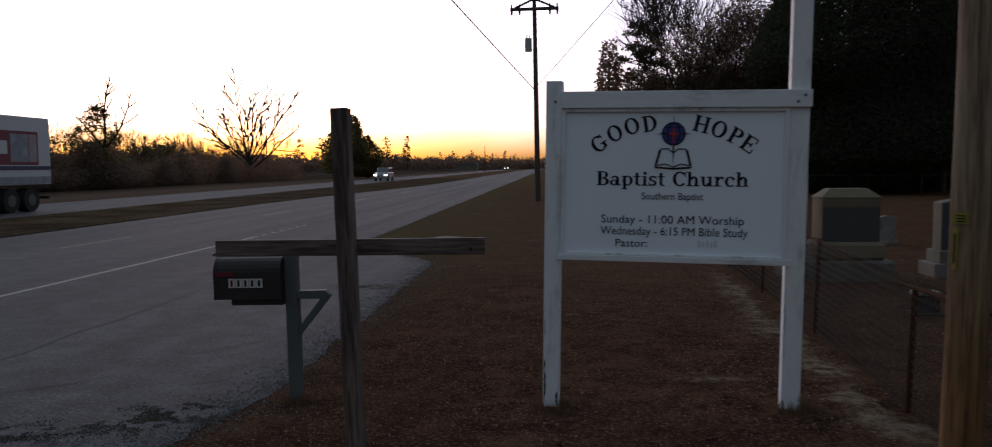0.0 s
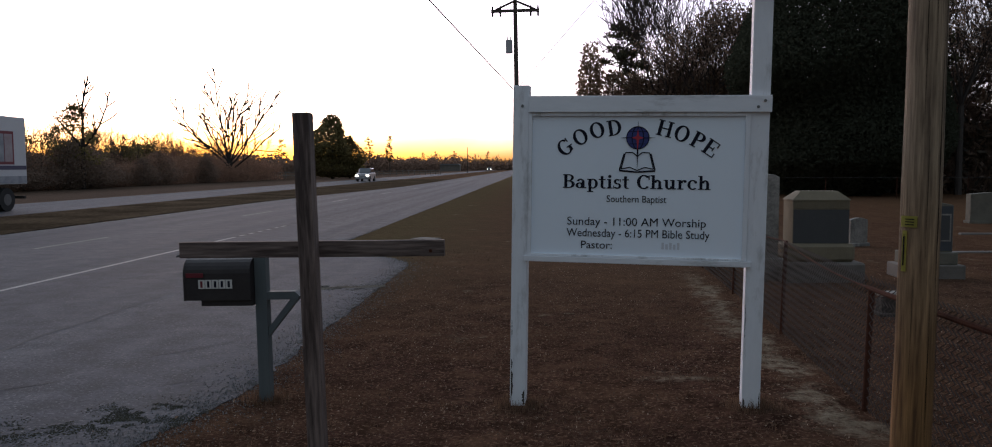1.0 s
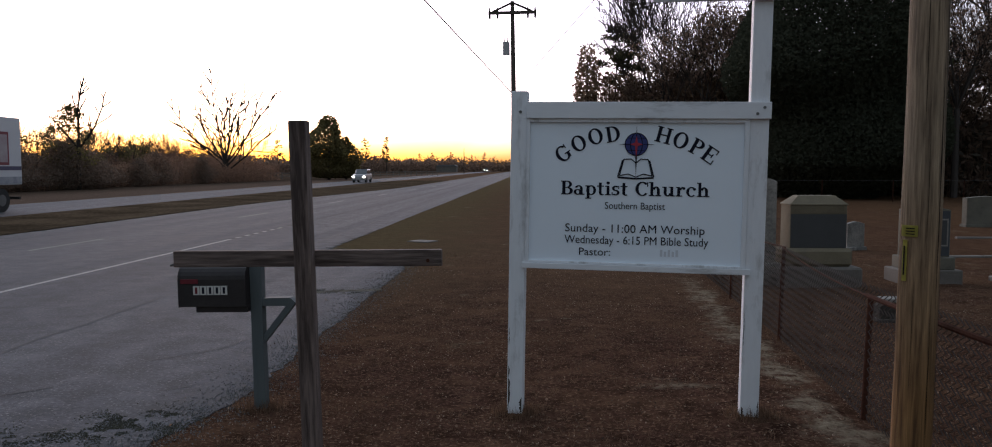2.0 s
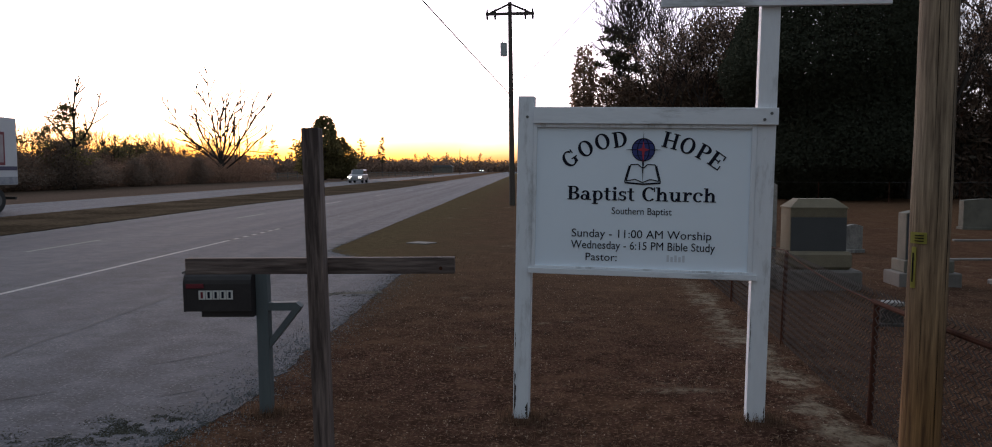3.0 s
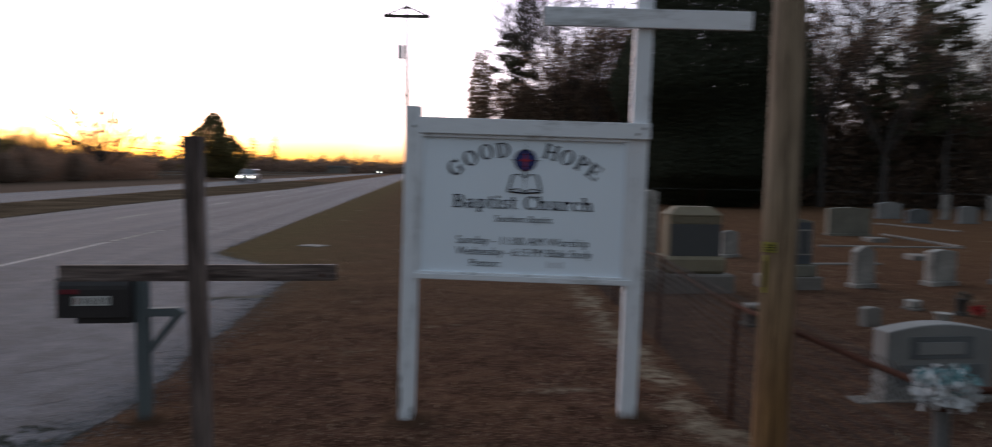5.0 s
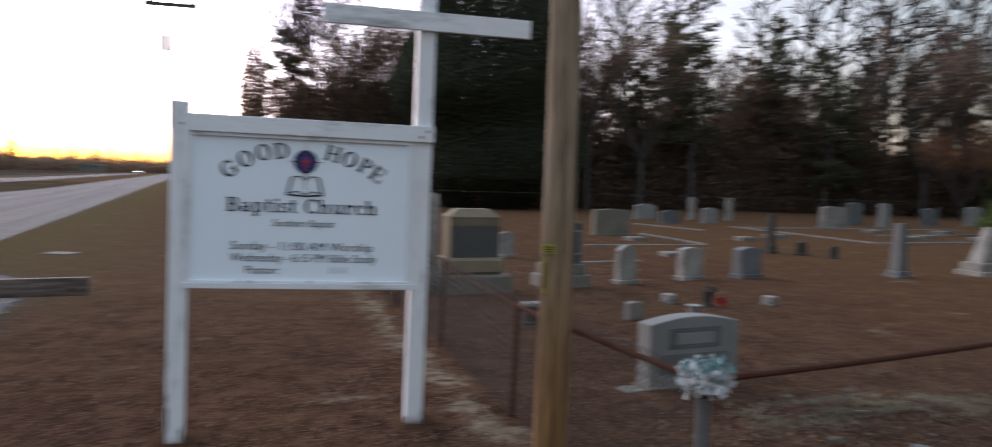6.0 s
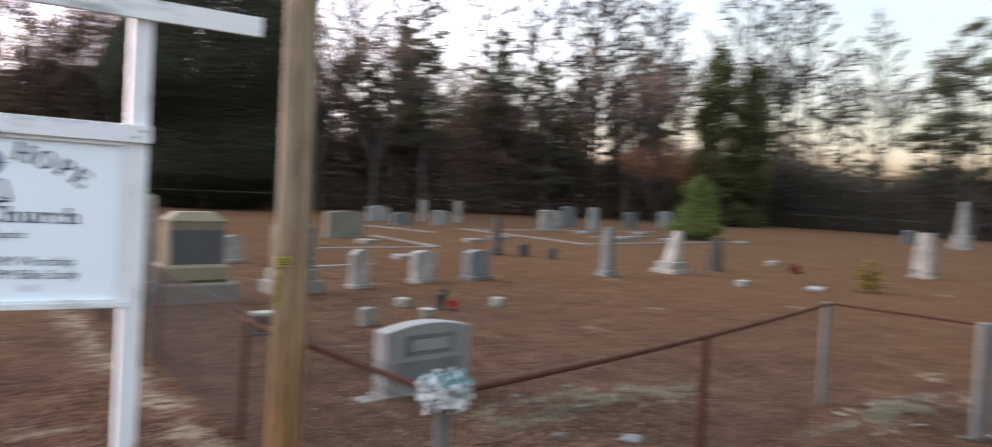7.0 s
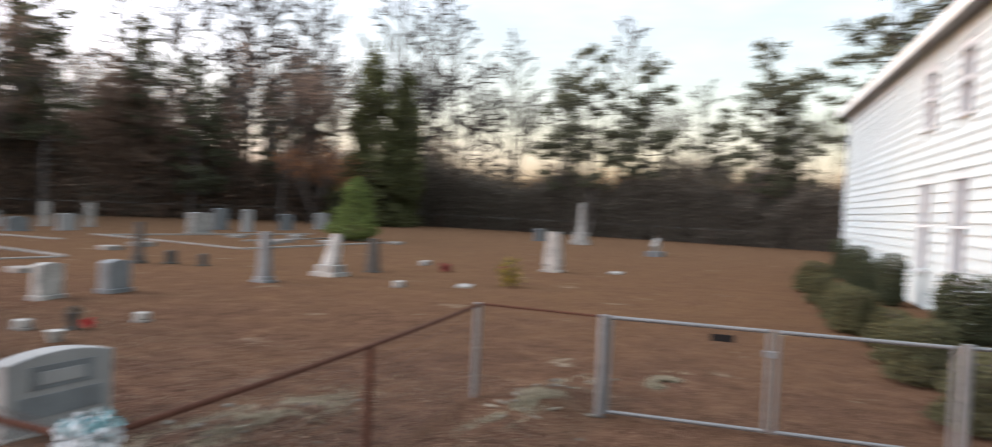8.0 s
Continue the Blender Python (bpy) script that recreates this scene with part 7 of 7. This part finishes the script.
tagged(new("moss_clumps", raw("moss_clumps", v, f, DIRT)), "dark mossy dirt clumps on the paved apron", "dirt", "", "stuff")
v, f = [], []
for _ in range(30000):
    bx, by, sx, sy = r3.choice(((5.7, 5.15, 0.6, 0.22), (5.9, 5.2, 0.7, 0.2), (8.0, 3.35, 0.7, 0.12), (10.2, 2.5, 0.25, 0.07)))
    x, y = r3.gauss(bx, sx), r3.gauss(by, sy)
    if noise.noise((x * 2.5, y * 3.5, 5)) < 0.0:
        continue
    z, a, ln, w = relief(x, y) - 0.003, r3.uniform(0, 6.3), r3.uniform(0.02, 0.065), 0.007
    k = len(v)
    v += [(x - w * math.sin(a), y + w * math.cos(a), z), (x + w * math.sin(a), y - w * math.cos(a), z), (x + ln * math.cos(a), y + ln * math.sin(a), z + ln * r3.uniform(0.1, 0.8))]
    f.append((k, k + 1, k + 2))
tagged(new("pale_tufts", raw("pale_tufts", v, f, GREENISH)), "pale green and straw tufts on the washed bank", "grass", "", "stuff")

v, f = [], []
for _ in range(24000):
    y, x = 2.6 + 12 * r3.random() ** 1.4, r3.uniform(-2.6, 9.0)
    if x < kerb_x(y) or noise.noise((x * 0.8, y * 0.8, 8)) < r3.uniform(-0.5, 0.3):
        continue
    leaf(v, f, Vector((x, y, relief(x, y) + 0.014)), r3.uniform(0.008, 0.022), r3, 0.55, 0.0)
tagged(new("straw_bits", raw("straw_bits", v, f, PALE_BIT)), "bleached bits of straw and leaf on the grass", "litter", "", "stuff")

# ---------------------------------------------------------------- power line
DRUM = mat("grey_transformer_paint", (0.42, 0.43, 0.44), (0.34, 0.35, 0.36), 0.5, bump=0)
line_pole = thing("utility_pole", "dark utility pole with a cross-arm and transformer", "pole", pose(-0.7, 41.2, 0, 0, -0.9, 0))
part("shaft", rod(bmesh.new(), (0, 0, -0.2), (0, 0, 10.3), 0.15, 0.1, n=12), DARK_POLE, line_pole)
part("cross_arm", box(bmesh.new(), -1.22, 1.22, -0.16, -0.1, 9.62, 9.78, 0.01), DARK_POLE, line_pole)
for s in (-1, 1):
    part("brace", rod(bmesh.new(), (0, -0.13, 10.2), (s * 1.0, -0.13, 9.76), 0.055, n=6), DARK_POLE, line_pole)
for x in (-1.15, -0.75, 0.78, 1.15):
    part("insulator", rod(bmesh.new(), (x, -0.13, 9.775), (x, -0.13, 9.95), 0.05, 0.035, n=8), DARK_STONE, line_pole)
    part("pin", rod(bmesh.new(), (x, -0.13, 9.42), (x, -0.13, 9.625), 0.05, 0.06, n=8), DARK_STONE, line_pole)
tr = part("transformer", rod(bmesh.new(), (-0.34, -0.05, 7.6), (-0.34, -0.05, 8.25), 0.18, n=14), DRUM, line_pole, "grey drum transformer")
for x in (-0.41, -0.27):
    part("bushing", rod(bmesh.new(), (x, -0.05, 8.25), (x, -0.05, 8.45), 0.035, 0.02, n=6), DARK_STONE, tr)
for nm, q in (("wire", Vector((-8.2, -40, 8.4))), ("wire", Vector((9.8, -40, 8.2)))):
    wire = thing("overhead_cable", "thin black overhead cable", "cable", None, "cables")
    part("strand", sagging(Vector((-0.8, 41.0, 5.6 if q.x < 0 else 5.75)), q, 0.021 if q.x < 0 else 0.012, 0.12, n=5, steps=24), INK, wire)

# ---------------------------------------------------------------- traffic
TYRE = mat("tyre_rubber", (0.02, 0.02, 0.02), (0.03, 0.03, 0.03), 0.9)
CAR_DARK = mat("dark_car_paint", (0.03, 0.03, 0.006), (0.04, 0.04, 0.045), 0.3, bump=0, spec=0.5)
CAR_SILVER = mat("silver_car_paint", (0.3, 0.3, 0.31), (0.26, 0.26, 0.27), 0.35, metal=0.3, bump=0)
HUB = mat("dull_wheel_hub", (0.12, 0.12, 0.12), (0.08, 0.08, 0.08), 0.6, bump=0)
PICTURE = mat("faded_pink_print", (0.32, 0.24, 0.26), (0.42, 0.38, 0.4), 0.5, grain=3, blotch=2, bump=0)
PICTURE_GREY = mat("grey_blue_print", (0.16, 0.18, 0.22), (0.36, 0.38, 0.42), 0.5, grain=3, blotch=2, bump=0)
CAR_WHITE = mat("white_vehicle_paint", (0.62, 0.63, 0.66), (0.55, 0.56, 0.6), 0.4, bump=0)
CHROME = mat("dull_chrome", (0.5, 0.5, 0.5), (0.4, 0.4, 0.4), 0.3, metal=0.9, bump=0)
LAMP = glow("headlight_lens", (1.0, 0.93, 0.8), 14.0)
TRAILER_RED = mat("dark_red_print", (0.2, 0.02, 0.035), (0.14, 0.018, 0.03), 0.5, bump=0)
TRAILER_BLUE = mat("dark_blue_stripe", (0.03, 0.035, 0.09), (0.04, 0.045, 0.1), 0.5, bump=0)


def wheel(parent, x, y, r, w):
    wh = part("wheel", bmesh.new(), TYRE, parent)
    bm = bmesh.new()
    rod(bm, (-w / 2, 0, 0), (w / 2, 0, 0), r, n=20)
    bm.to_mesh(wh.data)
    bm.free()
    wh.location = (x, y, r)
    part("rim", rod(bmesh.new(), (-w / 2 - 0.012, 0, 0), (w / 2 + 0.012, 0, 0), r * 0.5, n=14), HUB, wh)


def car(label, m, paint_mat):
    c = thing("car", label, "car", m, "cars")
    bm = bmesh.new()
    prism(bm, [(-2.2, 0.35), (2.2, 0.35), (2.25, 0.7), (2.1, 0.98), (0.95, 1.1), (-2.05, 1.1), (-2.25, 0.75)], -0.88, 0.88)
    bmesh.ops.transform(bm, matrix=pose(0, 0, 0, 0, 0, -90), verts=bm.verts)
    part("body", soft(bm, 0.06), paint_mat, c)
    bm = bmesh.new()
    prism(bm, [(-2.0, 1.098), (1.0, 1.098), (0.3, 1.68), (-1.75, 1.7)], -0.76, 0.76)
    bmesh.ops.transform(bm, matrix=pose(0, 0, 0, 0, 0, -90), verts=bm.verts)
    part("cabin", soft(bm, 0.07), GLASS, c, "dark glazed cabin")
    part("roof", soft(box(bmesh.new(), -0.7, 0.7, -0.25, 1.72, 1.69, 1.73), 0.015), paint_mat, c)
    part("bumper", soft(box(bmesh.new(), -0.88, 0.88, -2.32, -2.18, 0.32, 0.55), 0.03), paint_mat, c)
    for x in (-0.68, 0.68):
        part("headlight", soft(box(bmesh.new(), x - 0.17, x + 0.17, -2.29, -2.2, 0.68, 0.84), 0.02), LAMP, c, "lit headlight")
        for y in (-1.35, 1.4):
            wheel(c, x * 1.17, y, 0.35, 0.2)
    return c


car("silver car with lit headlights on the far lanes", pose(-22.0, 104.0, 0.006), CAR_SILVER)
car("distant car with lit headlights on the far lanes", pose(-21.9, 385.0, 0.006), CAR_DARK)


def truck(m):
    t = thing("semi_truck", "white semi-trailer truck with lit headlights on the far lanes", "truck", m)
    trailer = part("trailer", soft(box(bmesh.new(), -1.3, 1.3, 0.0, 14.6, 1.15, 4.05), 0.03), CAR_WHITE, t, "long white box trailer")
    part("side_stripe", box(bmesh.new(), 1.302, 1.308, 0.05, 14.55, 1.78, 1.95), TRAILER_BLUE, trailer)
    part("skirt_band", box(bmesh.new(), 1.302, 1.308, 0.05, 14.55, 1.2, 1.5), PICTURE_GREY, trailer)
    sheet = part("graphic", box(bmesh.new(), 1.302, 1.308, 9.35, 13.75, 2.0, 3.42), TRAILER_RED, trailer, "dark red printed panel")
    for a, b, c, d, mt in ((9.5, 10.75, 2.12, 3.3, PICTURE), (10.95, 11.75, 2.45, 3.0, CAR_WHITE), (11.95, 13.1, 2.12, 3.3, PICTURE_GREY), (13.15, 13.65, 2.12, 3.3, PICTURE)):
        part("picture", box(bmesh.new(), 1.3085, 1.3125, a, b, c, d), mt, sheet)
    part("landing_gear", soft(box(bmesh.new(), 0.8, 0.95, 3.2, 3.4, 0.2, 1.15), 0.01), DARK_STONE, trailer)
    part("bumper", box(bmesh.new(), -1.2, 1.2, 14.5, 14.6, 0.5, 0.62), DARK_STONE, trailer)
    for y in (11.9, 13.2):
        for x in (-1.05, 1.05):
            wheel(t, x, y, 0.5, 0.5)
    bm = bmesh.new()
    prism(bm, [(-1.2, 0.9), (1.9, 0.9), (2.0, 1.9), (0.55, 2.1), (0.35, 2.95), (-0.1, 3.75), (-1.2, 4.0)], -1.2, 1.2)
    bmesh.ops.transform(bm, matrix=Matrix.Translation((0, -2.2, 0)) @ pose(0, 0, 0, 0, 0, -90), verts=bm.verts)
    cab = part("cab", soft(bm, 0.05), CAR_WHITE, t, "white tractor cab")
    ws = bmesh.new()
    prism(ws, [(0.57, 2.14), (0.59, 2.16), (0.40, 2.92), (0.37, 2.92)], -1.0, 1.0)
    bmesh.ops.transform(ws, matrix=Matrix.Translation((0, -2.2, 0)) @ pose(0, 0, 0, 0, 0, -90), verts=ws.verts)
    part("windscreen", ws, GLASS, cab)
    part("side_window", box(bmesh.new(), 1.201, 1.206, -2.5, -1.75, 2.15, 2.85), GLASS, cab)
    part("grille", box(bmesh.new(), -0.55, 0.55, -4.22, -4.18, 0.95, 1.8), CHROME, cab)
    part("chassis", box(bmesh.new(), -0.5, 0.5, -3.6, 2.8, 0.6, 0.9), DARK_STONE, t)
    part("bumper", soft(box(bmesh.new(), -1.2, 1.2, -4.3, -4.05, 0.45, 0.85), 0.03), CAR_WHITE, t)
    for x in (-0.95, 0.95):
        part("headlight", soft(box(bmesh.new(), x - 0.16, x + 0.16, -4.25, -4.16, 1.0, 1.22), 0.02), LAMP, t, "lit headlight")
        wheel(t, x * 1.1, -3.3, 0.5, 0.32)
        for y in (0.6, 1.9):
            wheel(t, x * 1.1, y, 0.5, 0.5)
    return t


truck(pose(-23.6, 19.8, 0.006))

far_pole = thing("utility_pole", "thin dark pole standing in the far scrub", "pole", pose(-40.6, 112, 0))
part("shaft", rod(bmesh.new(), (0, 0, -0.2), (0, 0, 8.2), 0.11, 0.08, n=8), DARK_POLE, far_pole)
part("cross_arm", box(bmesh.new(), -0.5, 0.5, -0.09, -0.085, 7.5, 7.6), DARK_POLE, far_pole)

far_pole = thing("utility_pole", "thin dark pole beside the distant road", "pole", pose(-21, 250, 0))
part("shaft", rod(bmesh.new(), (0, 0, -0.2), (0, 0, 8.0), 0.13, 0.09, n=8), DARK_POLE, far_pole)

# pale post-and-rail fence along the far field, and a low building beyond
field = thing("field_fence", "pale post-and-rail fence along the far field", "fence")
fa, fb = Vector((-45, 132, 0)), Vector((-23.5, 200, 0))
for k in range(25):
    p = fa.lerp(fb, k / 24)
    part("post", rod(bmesh.new(), p - up * 0.1, p + up * 1.15, 0.09, n=6), CONCRETE, field)
for z in (0.45, 1.0):
    part("rail", rod(bmesh.new(), fa + Vector((0, 0, z)), fb + Vector((0, 0, z)), 0.05, n=5), CONCRETE, field)
barn = thing("distant_building", "low pale building on the distant roadside", "building", pose(-38, 360, 0))
part("wall", box(bmesh.new(), -4.5, 4.5, -3, 3, 0, 2.6), CONCRETE, barn)
part("roof", prism(bmesh.new(), [(-4.8, 2.6), (4.8, 2.6), (3.6, 3.3), (-3.6, 3.3)], -3.3, 3.3), ROOFING, barn)
